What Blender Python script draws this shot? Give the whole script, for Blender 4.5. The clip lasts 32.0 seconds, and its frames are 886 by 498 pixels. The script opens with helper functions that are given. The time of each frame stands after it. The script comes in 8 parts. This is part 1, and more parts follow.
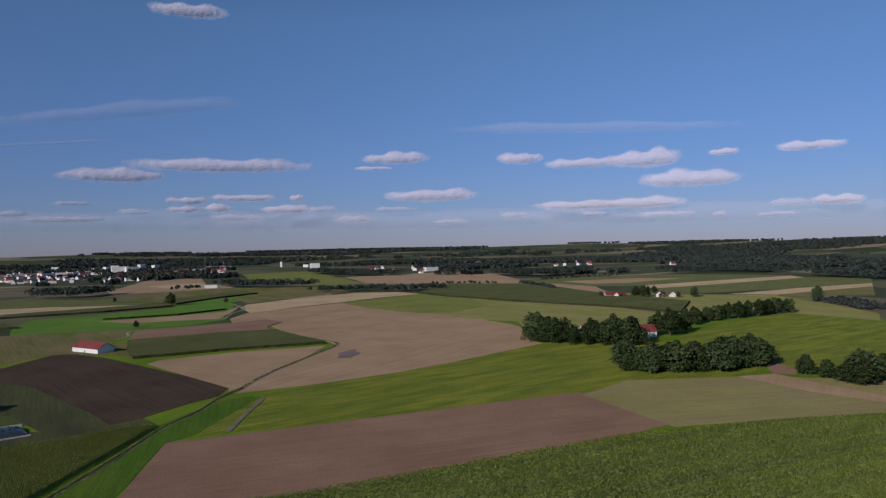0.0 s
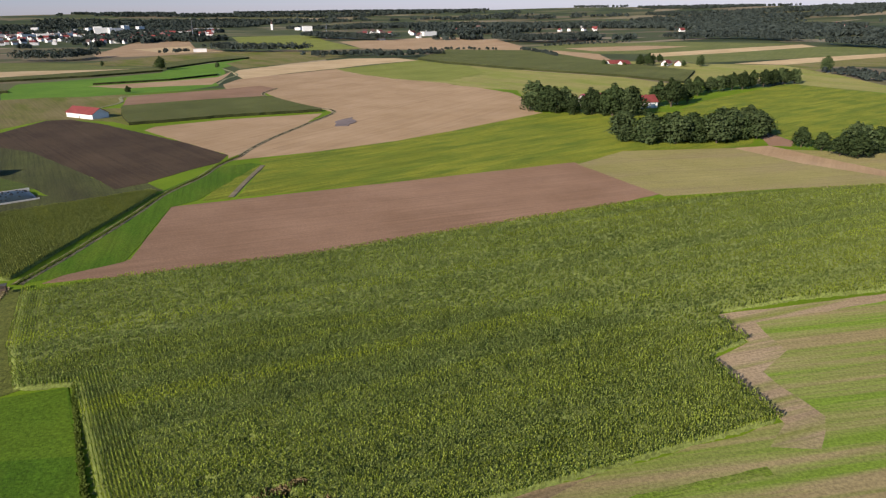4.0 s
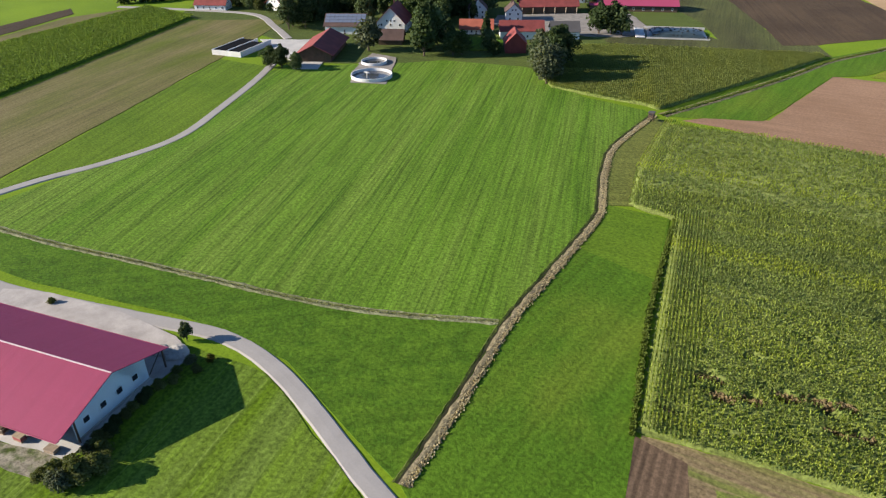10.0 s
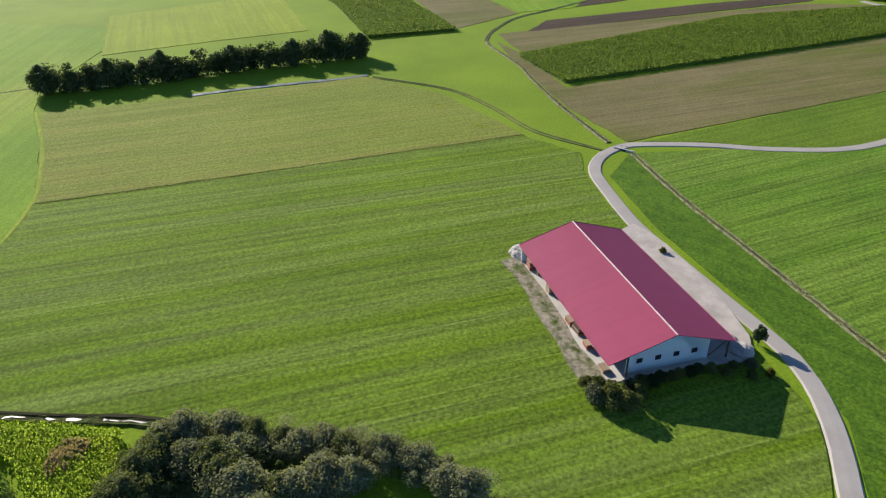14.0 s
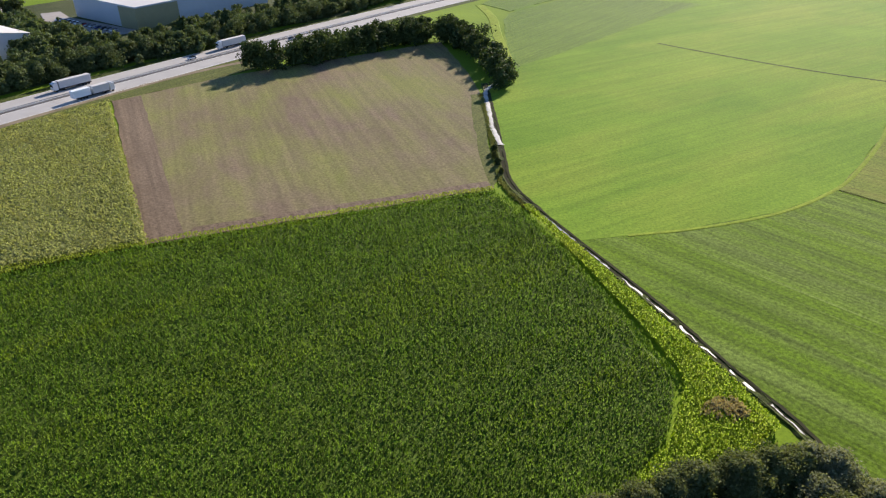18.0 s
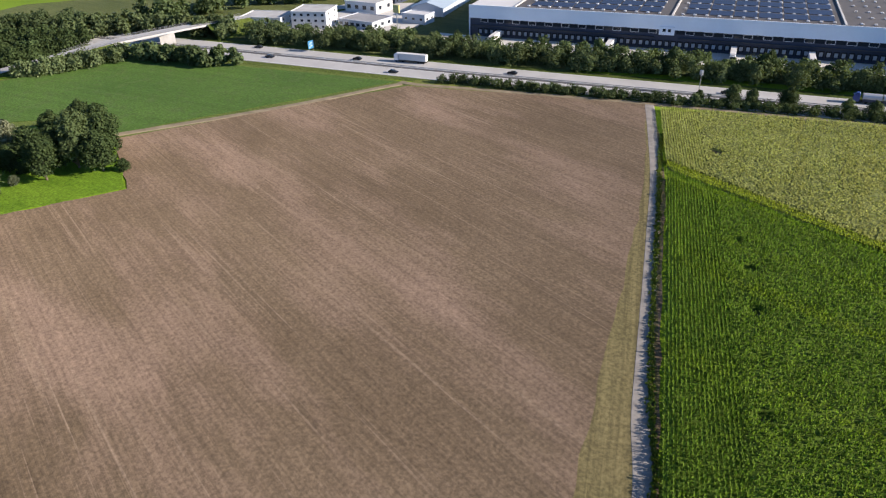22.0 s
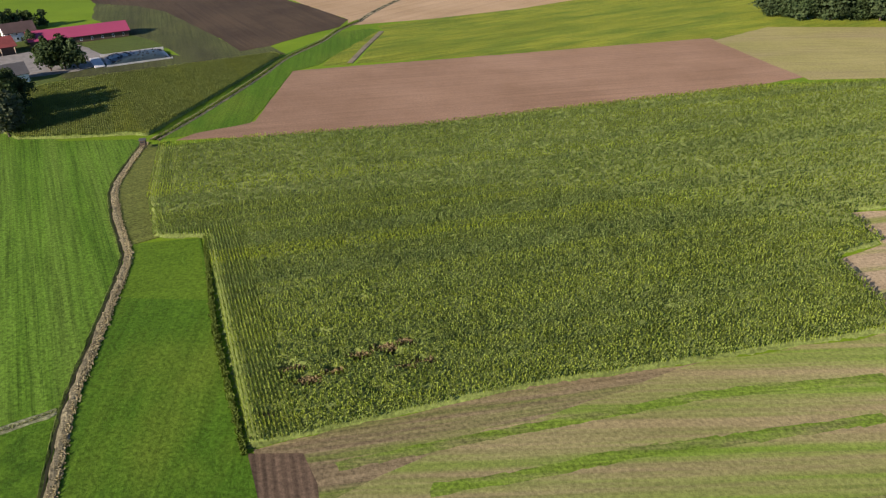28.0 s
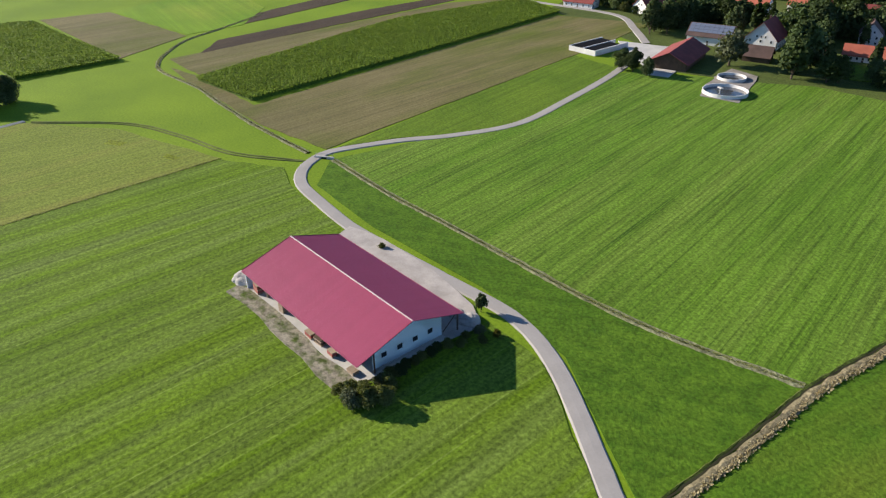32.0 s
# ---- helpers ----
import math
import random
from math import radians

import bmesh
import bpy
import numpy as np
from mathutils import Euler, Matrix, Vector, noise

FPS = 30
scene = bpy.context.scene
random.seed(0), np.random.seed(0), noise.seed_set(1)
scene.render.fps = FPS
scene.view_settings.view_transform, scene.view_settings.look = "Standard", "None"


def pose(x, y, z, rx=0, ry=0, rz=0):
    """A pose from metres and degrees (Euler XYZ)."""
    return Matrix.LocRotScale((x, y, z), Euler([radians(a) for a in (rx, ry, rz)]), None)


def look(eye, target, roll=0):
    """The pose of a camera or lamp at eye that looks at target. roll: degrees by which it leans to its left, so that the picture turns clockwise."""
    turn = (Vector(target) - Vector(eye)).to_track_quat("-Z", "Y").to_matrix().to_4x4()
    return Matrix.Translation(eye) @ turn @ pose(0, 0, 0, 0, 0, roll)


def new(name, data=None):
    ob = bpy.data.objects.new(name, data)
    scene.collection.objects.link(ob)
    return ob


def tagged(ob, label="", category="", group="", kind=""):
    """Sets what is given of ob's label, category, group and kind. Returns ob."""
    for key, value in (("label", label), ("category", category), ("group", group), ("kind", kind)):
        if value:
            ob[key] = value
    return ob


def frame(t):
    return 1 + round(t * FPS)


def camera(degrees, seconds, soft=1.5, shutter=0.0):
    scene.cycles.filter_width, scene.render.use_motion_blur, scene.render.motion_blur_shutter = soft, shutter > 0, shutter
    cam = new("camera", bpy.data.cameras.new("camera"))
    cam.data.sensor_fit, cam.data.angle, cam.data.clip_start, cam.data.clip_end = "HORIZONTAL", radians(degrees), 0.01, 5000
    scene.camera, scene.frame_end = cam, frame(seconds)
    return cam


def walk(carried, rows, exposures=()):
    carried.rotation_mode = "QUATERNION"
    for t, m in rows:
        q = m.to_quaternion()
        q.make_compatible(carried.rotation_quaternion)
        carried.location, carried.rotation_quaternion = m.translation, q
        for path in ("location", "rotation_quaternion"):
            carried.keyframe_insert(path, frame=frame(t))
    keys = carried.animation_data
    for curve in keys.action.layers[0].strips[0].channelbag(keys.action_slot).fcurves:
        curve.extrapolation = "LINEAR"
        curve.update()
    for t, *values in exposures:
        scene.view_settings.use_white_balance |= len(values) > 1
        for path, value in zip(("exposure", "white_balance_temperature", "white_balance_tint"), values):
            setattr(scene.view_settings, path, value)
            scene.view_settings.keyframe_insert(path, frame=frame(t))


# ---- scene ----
cam = camera(64.5, 32.0, soft=1.25)
PATH = [
    (0.0, pose(0, 0, 86, 89.55, 1.20, -0.01)),
    (0.5, pose(0, 0, 86, 88.69, 1.08, -0.03)),
    (1.0, pose(0, 0, 86, 86.23, 1.05, -0.10)),
    (1.5, pose(0, 0, 86, 83.68, 1.03, -0.15)),
    (2.0, pose(0, 0, 86, 81.17, 0.91, -0.17)),
    (2.5, pose(0, 0, 86, 78.66, 0.87, -0.23)),
    (3.0, pose(0, 0, 86, 76.13, 0.77, -0.20)),
    (3.5, pose(0, 0, 86, 73.52, 0.71, -0.17)),
    (4.0, pose(0, 0, 86, 70.87, 0.64, -0.11)),
    (4.5, pose(0, 0, 86, 68.25, 0.59, -0.03)),
    (6.5, pose(0, 0, 86, 60.09, 0.24, 0.27)),
    (7.0, pose(0, 0, 86, 60.08, 0.28, 0.69)),
    (7.5, pose(0, 0, 86, 59.91, 0.93, 8.57)),
    (8.0, pose(0, 0, 86, 60.09, 1.02, 21.68)),
    (8.5, pose(0, 0, 86, 60.20, 0.95, 32.18)),
    (9.0, pose(0, 0, 86, 60.22, 0.81, 38.79)),
    (9.5, pose(0, 0, 86, 60.20, 0.64, 44.97)),
    (10.0, pose(0, 0, 86, 60.18, 0.63, 51.09)),
    (10.5, pose(0, 0, 86, 60.16, 0.55, 56.90)),
    (11.0, pose(0, 0, 86, 60.14, 0.56, 62.56)),
    (11.5, pose(0, 0, 86, 60.10, 0.54, 68.66)),
    (12.0, pose(0, 0, 86, 60.08, 0.48, 75.93)),
    (12.5, pose(0, 0, 86, 60.03, 0.52, 83.19)),
    (13.0, pose(0, 0, 86, 59.97, 0.45, 90.43)),
    (13.5, pose(0, 0, 86, 59.92, 0.48, 97.60)),
    (14.0, pose(0, 0, 86, 59.88, 0.63, 104.86)),
    (14.5, pose(0, 0, 86, 59.81, 0.72, 112.41)),
    (16.5, pose(0, 0, 86, 59.88, 0.70, 144.90)),
    (17.0, pose(0, 0, 86, 59.86, 0.82, 153.10)),
    (17.5, pose(0, 0, 86, 59.87, 0.77, 161.40)),
    (18.0, pose(0, 0, 86, 59.88, 0.77, 169.65)),
    (18.5, pose(0, 0, 86, 59.90, 0.80, 177.96)),
    (19.0, pose(0, 0, 86, 59.93, 0.87, 186.23)),
    (19.5, pose(0, 0, 86, 59.97, 0.88, 194.90)),
    (20.0, pose(0, 0, 86, 59.99, 0.93, 205.09)),
    (20.5, pose(0, 0, 86, 60.02, 1.02, 215.29)),
    (21.0, pose(0, 0, 86, 60.08, 1.12, 225.60)),
    (21.5, pose(0, 0, 86, 60.09, 1.14, 235.91)),
    (22.0, pose(0, 0, 86, 60.13, 1.23, 246.20)),
    (22.5, pose(0, 0, 86, 60.12, 1.36, 256.53)),
    (23.0, pose(0, 0, 86, 60.18, 1.47, 266.83)),
    (23.5, pose(0, 0, 86, 60.24, 1.55, 277.07)),
    (24.0, pose(0, 0, 86, 60.27, 1.60, 287.38)),
    (24.5, pose(0, 0, 86, 60.32, 1.59, 297.69)),
    (25.0, pose(0, 0, 86, 60.38, 1.65, 307.95)),
    (25.5, pose(0, 0, 86, 60.49, 1.62, 318.25)),
    (27.5, pose(0, 0, 86, 60.92, 0.80, 359.57)),
    (28.0, pose(0, 0, 86, 60.86, 0.99, 369.55)),
    (28.5, pose(0, 0, 86, 60.94, 0.93, 379.71)),
    (29.0, pose(0, 0, 86, 60.91, 0.88, 389.92)),
    (29.5, pose(0, 0, 86, 60.92, 0.96, 400.20)),
    (30.0, pose(0, 0, 86, 60.89, 0.92, 410.50)),
    (30.5, pose(0, 0, 86, 60.85, 0.84, 420.87)),
    (31.0, pose(0, 0, 86, 60.77, 0.74, 431.25)),
    (31.5, pose(0, 0, 86, 60.69, 0.70, 439.13)),
    (32.0, pose(0, 0, 86, 60.62, 0.58, 439.24)),
]
EXPOSURES = [(0.0, -0.62, 6200, 18), (1.0, -0.52, 6250, 18), (2.0, -0.25, 6450, 16), (3.0, 0.1, 6850, 14), (4.0, 0.44, 6850, 15), (4.5, 0.56, 6850, 15), (6.5, 0.62, 6850, 15), (8.0, 0.74, 6850, 15), (9.0, 0.9, 6850, 11), (10.0, 0.98, 6850, 11), (14.0, 0.92, 6850, 11), (16.5, 0.90, 6850, 15), (18.0, 0.98, 6850, 15), (19.0, 1.10, 6850, 15), (21.0, 1.28, 6850, 15), (22.0, 1.1, 6850, 15), (23.0, 0.92, 6850, 15), (24.0, 0.75, 6850, 13), (25.0, 0.63, 6850, 15), (28.0, 0.68, 6850, 15), (29.0, 0.80, 6850, 15), (30.0, 0.96, 6850, 11), (32.0, 0.92, 6850, 11)]
walk(cam, PATH, EXPOSURES)

# world and sun: low late-summer sun
SUN_AZ, SUN_EL = 233.0, 22.5          # direction to the sun, degrees from +x, and its height
world = bpy.data.worlds.new("sky")
scene.world = world
world.use_nodes = True
wt = world.node_tree
sky = wt.nodes.new("ShaderNodeTexSky")
sky.sky_type, sky.sun_disc = "NISHITA", False
sky.sun_elevation, sky.sun_rotation = radians(SUN_EL), radians(90 - SUN_AZ)
sky.air_density, sky.dust_density, sky.ozone_density = 1.0, 0.0, 4.0
tint = wt.nodes.new("ShaderNodeMix")
tint.data_type, tint.blend_type = "RGBA", "MULTIPLY"
tint.inputs[0].default_value, tint.inputs[7].default_value = 1.0, (0.86, 1.00, 1.19, 1)      # clear, deep blue autumn sky
wt.links.new(sky.outputs[0], tint.inputs[6])
up = wt.nodes.new("ShaderNodeTexCoord")
split = wt.nodes.new("ShaderNodeSeparateXYZ")
haze = wt.nodes.new("ShaderNodeValToRGB")                      # blue-grey summer haze low in the sky
haze.color_ramp.elements[0].position, haze.color_ramp.elements[0].color = 0.0, (1.00, 0.98, 1.40, 1)
haze.color_ramp.elements[1].position, haze.color_ramp.elements[1].color = 0.30, (1.85, 1.85, 1.74, 1)
deep = haze.color_ramp.elements.new(1.0)                       # deepening towards the zenith
deep.color = (0.62, 0.62, 0.62, 1)
veil = wt.nodes.new("ShaderNodeMix")
veil.data_type, veil.blend_type = "RGBA", "MULTIPLY"
veil.inputs[0].default_value = 1.0
wt.links.new(up.outputs["Generated"], split.inputs[0])
wt.links.new(split.outputs["Z"], haze.inputs[0])
wt.links.new(tint.outputs[2], veil.inputs[6])
wt.links.new(haze.outputs[0], veil.inputs[7])
wt.links.new(veil.outputs[2], wt.nodes["Background"].inputs[0])
wt.nodes["Background"].inputs[1].default_value = 0.055
sun = new("sun", bpy.data.lights.new("sun", "SUN"))
sun.data.energy, sun.data.angle, sun.data.color = 4.9, radians(0.55), (1.0, 0.93, 0.82)
sun.matrix_world = look((math.cos(radians(SUN_AZ)) * math.cos(radians(SUN_EL)), math.sin(radians(SUN_AZ)) * math.cos(radians(SUN_EL)), math.sin(radians(SUN_EL))), (0, 0, 0))


# ---- materials ----
def nodes_of(name):
    m = bpy.data.materials.new(name)
    m.use_nodes = True
    return m, m.node_tree, m.node_tree.nodes["Principled BSDF"]


def add(tree, kind, **values):
    n = tree.nodes.new("ShaderNode" + kind)
    for k, v in values.items():
        n.inputs[k.replace("_", " ")].default_value = v
    return n


def coords(tree, angle=0.0, scale=(1, 1, 1)):
    """Metres of the object's own space, turned by angle degrees about z, then scaled."""
    tc, mp = add(tree, "TexCoord"), add(tree, "Mapping")
    mp.inputs["Rotation"].default_value = (0, 0, -radians(angle))
    tree.links.new(tc.outputs["Object"], mp.inputs["Vector"])
    if tuple(scale) == (1, 1, 1):
        return mp.outputs[0]
    sc = add(tree, "Mapping")
    sc.inputs["Scale"].default_value = scale
    tree.links.new(mp.outputs[0], sc.inputs["Vector"])
    return sc.outputs[0]


def noise_of(tree, vec, scale, detail=4.0, rough=0.6):
    n = add(tree, "TexNoise", Scale=scale, Detail=detail, Roughness=rough)
    tree.links.new(vec, n.inputs["Vector"])
    return n.outputs[0]


def ramp(tree, fac, stops):
    r = tree.nodes.new("ShaderNodeValToRGB")
    els = r.color_ramp.elements
    while len(els) < len(stops):
        els.new(0.5)
    for e, (p, c) in zip(els, stops):
        e.position = p
        e.color = (c, c, c, 1) if isinstance(c, (int, float)) else (*c, 1)
    tree.links.new(fac, r.inputs[0])
    return r.outputs[0]


def mix(tree, fac, a, b, kind="MIX"):
    n = tree.nodes.new("ShaderNodeMix")
    n.data_type, n.blend_type, n.clamp_factor = "RGBA", kind, True
    for sock, v in ((n.inputs[0], fac), (n.inputs[6], a), (n.inputs[7], b)):
        if isinstance(v, (int, float)):
            sock.default_value = v
        elif isinstance(v, tuple):
            sock.default_value = (*v, 1)
        else:
            tree.links.new(v, sock)
    return n.outputs[2]


def bump(tree, bsdf, height, strength, distance):
    b = add(tree, "Bump", Strength=strength, Distance=distance)
    tree.links.new(height, b.inputs["Height"])
    tree.links.new(b.outputs[0], bsdf.inputs["Normal"])


def field_mat(name, low, high, angle=0.0, row=0.0, rows=0.0, patch=None, patch_amount=0.0, patch_scale=0.03, patch_stretch=0.3, patch_edge=0.14, drill=3.0, drills=0.5, grain=0.5, rough=0.95, relief=0.15, spec=0.15, scratch=None, uneven=0.25):
    """Ground cover: two tones over broad patches, streaks along the working direction, rows, fine grain."""
    m, t, b = nodes_of(name)
    flat, along = coords(t), coords(t, angle, (0.02, 1, 1))
    broad = ramp(t, noise_of(t, flat, 0.02, 5, 0.62), [(0.35, 0), (0.68, 1)])
    col = mix(t, broad, low, high)
    if patch:
        p = ramp(t, noise_of(t, coords(t, angle, (patch_stretch, 1, 1)), patch_scale, 4, 0.6), [(0.52 - 0.14 * patch_amount, 0), (0.52 - 0.14 * patch_amount + patch_edge + 0.14 * patch_amount, 1)])
        col = mix(t, p, col, patch)
    streak = noise_of(t, along, 1.0 / drill, 3, 0.7)
    lift = ramp(t, streak, [(0.32, 1 - drills), (0.62, 1.0)])
    col = mix(t, 1.0, col, lift, "MULTIPLY")
    if scratch:
        s = ramp(t, noise_of(t, coords(t, angle, (0.008, 1, 1)), 1.1, 3, 0.75), [(0.58, 0), (0.72, 1)])
        col = mix(t, s, col, scratch)
    if row:
        w = t.nodes.new("ShaderNodeTexWave")
        w.bands_direction = "Y"
        w.inputs["Scale"].default_value = 0.314 / row * 1.0
        w.inputs["Distortion"].default_value = 1.2
        w.inputs["Detail Scale"].default_value = 0.4
        t.links.new(coords(t, angle, (0.25, 1, 1)), w.inputs["Vector"])
        col = mix(t, rows, col, ramp(t, w.outputs[0], [(0.2, 0.45), (0.8, 1.0)]), "MULTIPLY")
    fine = noise_of(t, flat, 1.3, 5, 0.75)
    col = mix(t, 1.0, col, ramp(t, fine, [(0.37, 1 - grain), (0.63, 1.0)]), "MULTIPLY")
    t.links.new(col, b.inputs["Base Color"])
    b.inputs["Roughness"].default_value = rough
    b.inputs["Specular IOR Level"].default_value = spec
    b.inputs["Diffuse Roughness"].default_value = uneven
    bump(t, b, fine, 0.8, relief)
    return m


def plain_mat(name, colour, rough=0.7, metal=0.0, spots=0.25, scale=1.5, vary=0.0, spec=0.4):
    """Paint, stone or wood: stains at two scales, tone by object."""
    m, t, b = nodes_of(name)
    v = coords(t)
    big, small = noise_of(t, v, scale * 0.25, 3), noise_of(t, v, scale * 4, 4, 0.7)
    col = mix(t, 1.0, colour, ramp(t, big, [(0.3, 1 - spots), (0.7, 1.0)]), "MULTIPLY")
    col = mix(t, 1.0, col, ramp(t, small, [(0.3, 1 - 0.6 * spots), (0.7, 1.0)]), "MULTIPLY")
    if vary:
        info = t.nodes.new("ShaderNodeObjectInfo")
        col = mix(t, 1.0, col, ramp(t, info.outputs["Random"], [(0.0, 1 - vary), (1.0, 1.0)]), "MULTIPLY")
    t.links.new(col, b.inputs["Base Color"])
    b.inputs["Roughness"].default_value, b.inputs["Metallic"].default_value = rough, metal
    b.inputs["Specular IOR Level"].default_value = spec
    bump(t, b, small, 0.25, 0.02)
    return m


def leaf_mat(name, dark, light, through_light=0.3, vary=0.35):
    """Leaves: tone by leaf clump and by plant; some light passes through."""
    m, t, b = nodes_of(name)
    geo, info = t.nodes.new("ShaderNodeNewGeometry"), t.nodes.new("ShaderNodeObjectInfo")
    col = mix(t, ramp(t, geo.outputs["Random Per Island"], [(0.0, 0.18), (1.0, 0.78)]), dark, light)
    col = mix(t, 1.0, col, ramp(t, noise_of(t, coords(t), 0.035, 4, 0.65), [(0.36, 0.62), (0.64, 1.0)]), "MULTIPLY")
    if vary:
        col = mix(t, 1.0, col, ramp(t, info.outputs["Random"], [(0.0, 1 - vary), (1.0, 1.0)]), "MULTIPLY")
    t.links.new(col, b.inputs["Base Color"])
    b.inputs["Roughness"].default_value, b.inputs["Specular IOR Level"].default_value = 0.75, 0.12
    tr, ad = add(t, "BsdfTranslucent"), t.nodes.new("ShaderNodeMixShader")
    t.links.new(mix(t, 1.0, col, (1.0, 1.0, 0.45), "MULTIPLY"), tr.inputs["Color"])
    ad.inputs[0].default_value = through_light
    out = t.nodes["Material Output"]
    t.links.new(b.outputs[0], ad.inputs[1])
    t.links.new(tr.outputs[0], ad.inputs[2])
    t.links.new(ad.outputs[0], out.inputs["Surface"])
    return m


# ---- building helpers ----
def mesh_of(name, verts, faces, material=None, smooth=False):
    me = bpy.data.meshes.new(name)
    me.from_pydata([tuple(v) for v in verts], [], [tuple(f) for f in faces])
    if material:
        me.materials.append(material)
    if smooth:
        me.polygons.foreach_set("use_smooth", [True] * len(me.polygons))
    return me


def quick_mesh(name, verts, sizes, loops, material):
    """A large mesh straight from arrays: corner counts of the faces and their corners."""
    me = bpy.data.meshes.new(name)
    me.vertices.add(len(verts))
    me.vertices.foreach_set("co", np.asarray(verts, np.float32).ravel())
    me.loops.add(len(loops))
    me.loops.foreach_set("vertex_index", np.asarray(loops, np.int32))
    starts = np.concatenate(([0], np.cumsum(sizes)[:-1])).astype(np.int32)
    me.polygons.add(len(sizes))
    me.polygons.foreach_set("loop_start", starts)
    me.update(calc_edges=True)
    me.materials.append(material)
    return me


def part(name, bm, material, parent, label=""):
    me = bpy.data.meshes.new(name)
    bm.to_mesh(me)
    bm.free()
    me.materials.append(material)
    ob = new(name, me)
    ob.parent = parent
    return tagged(ob, label) if label else ob


def part_of(name, me, parent, m=None, label=""):
    ob = new(name, me)
    ob.parent = parent
    if m is not None:
        ob.matrix_local = m
    return tagged(ob, label) if label else ob


def box(bm, x0, y0, z0, x1, y1, z1, bevel=0.0):
    made = bmesh.ops.create_cube(bm, size=1.0, matrix=Matrix.LocRotScale(((x0 + x1) / 2, (y0 + y1) / 2, (z0 + z1) / 2), None, (abs(x1 - x0), abs(y1 - y0), abs(z1 - z0))))
    if bevel:
        es = list({e for v in made["verts"] for e in v.link_edges})
        bmesh.ops.bevel(bm, geom=es, offset=bevel, segments=1, affect="EDGES")
    return bm


def tube(bm, a, b, r0, r1=None, sides=8):
    a, b = Vector(a), Vector(b)
    m = Matrix.Translation((a + b) / 2) @ (b - a).to_track_quat("Z", "Y").to_matrix().to_4x4()
    bmesh.ops.create_cone(bm, cap_ends=True, segments=sides, radius1=r0, radius2=r0 if r1 is None else r1, depth=(b - a).length, matrix=m)
    return bm


def thing(name, label, category, m, group="", kind=""):
    ob = new(name)
    ob.empty_display_size = 0.5
    ob.matrix_world = m
    return tagged(ob, label, category, group, kind)


def wobble(poly, step=7.0, amount=0.35, closed=True):
    out = []
    n = len(poly)
    for i in range(n if closed else n - 1):
        a, b = Vector(poly[i]), Vector(poly[(i + 1) % n])
        k = max(1, min(40, int((b - a).length / step)))
        side = Vector((-(b - a).y, (b - a).x)).normalized()
        for j in range(k):
            p = a.lerp(b, j / k)
            if j:
                p = p + side * amount * 2 * noise.noise((p.x * 0.13, p.y * 0.13, 3.1))
            out.append((p.x, p.y))
    if not closed:
        out.append(tuple(poly[-1]))
    return out


def inside(poly, x, y):
    hit = np.zeros(len(x), bool)
    j = len(poly) - 1
    for i in range(len(poly)):
        (xi, yi), (xj, yj) = poly[i], poly[j]
        c = (yi > y) != (yj > y)
        with np.errstate(divide="ignore", invalid="ignore"):
            hit ^= c & (x < (xj - xi) * (y - yi) / (yj - yi + 1e-12) + xi)
        j = i
    return hit


def edge_distance(poly, x, y):
    best = np.full(len(x), 1e9)
    for i in range(len(poly)):
        ax, ay = poly[i]
        bx, by = poly[(i + 1) % len(poly)]
        dx, dy = bx - ax, by - ay
        t = np.clip(((x - ax) * dx + (y - ay) * dy) / (dx * dx + dy * dy + 1e-9), 0, 1)
        best = np.minimum(best, np.hypot(x - ax - t * dx, y - ay - t * dy))
    return best


LAYER = [0.02]


def field(name, label, poly, material, amount=0.5):
    """A field on the ground sheet, as a thin slab with a slightly ragged edge."""
    LAYER[0] += 0.0025
    pts = wobble(poly, 6.0, amount)
    z, n = LAYER[0], len(pts)
    faces = [tuple(range(n))] + [(i, i + n, (i + 1) % n + n, (i + 1) % n) for i in range(n)]
    area = sum(pts[i][0] * pts[(i + 1) % n][1] - pts[(i + 1) % n][0] * pts[i][1] for i in range(n))
    if area < 0:
        pts = pts[::-1]
    me = mesh_of(name, [(x, y, z) for x, y in pts] + [(x, y, 0.0) for x, y in pts], faces, material)
    return tagged(new(name, me), label, "field", kind="structure")


def smooth_line(pts, step=3.0):
    """A smooth line through the points."""
    p = [Vector(q) for q in pts]
    p = [p[0] * 2 - p[1]] + p + [p[-1] * 2 - p[-2]]
    out = []
    for i in range(1, len(p) - 2):
        k = max(2, int((p[i + 1] - p[i]).length / step))
        for j in range(k):
            t = j / k
            out.append(0.5 * (2 * p[i] + (p[i + 1] - p[i - 1]) * t + (2 * p[i - 1] - 5 * p[i] + 4 * p[i + 1] - p[i + 2]) * t * t + (3 * p[i] - p[i - 1] - 3 * p[i + 1] + p[i + 2]) * t ** 3))
    return out + [p[-2]]


def ribbon_mesh(name, line, profile, material, rag=0.0):
    """A cross-section of (offset, height) points swept along a line on the plan."""
    verts, faces, k = [], [], len(profile)
    for i, p in enumerate(line):
        d = (line[min(i + 1, len(line) - 1)] - line[max(i - 1, 0)]).normalized()
        s = Vector((d.y, -d.x))
        for j, (o, z) in enumerate(profile):
            w = rag * noise.noise((p.x * 0.4, p.y * 0.4, j * 3.3)) if rag else 0.0
            verts.append((p.x + s.x * (o + w), p.y + s.y * (o + w), z + (0.25 * w if 0 < j < k - 1 else 0)))
    for i in range(len(line) - 1):
        for j in range(k - 1):
            a = i * k + j
            faces.append((a, a + 1, a + k + 1, a + k))
    return mesh_of(name, verts, faces, material)


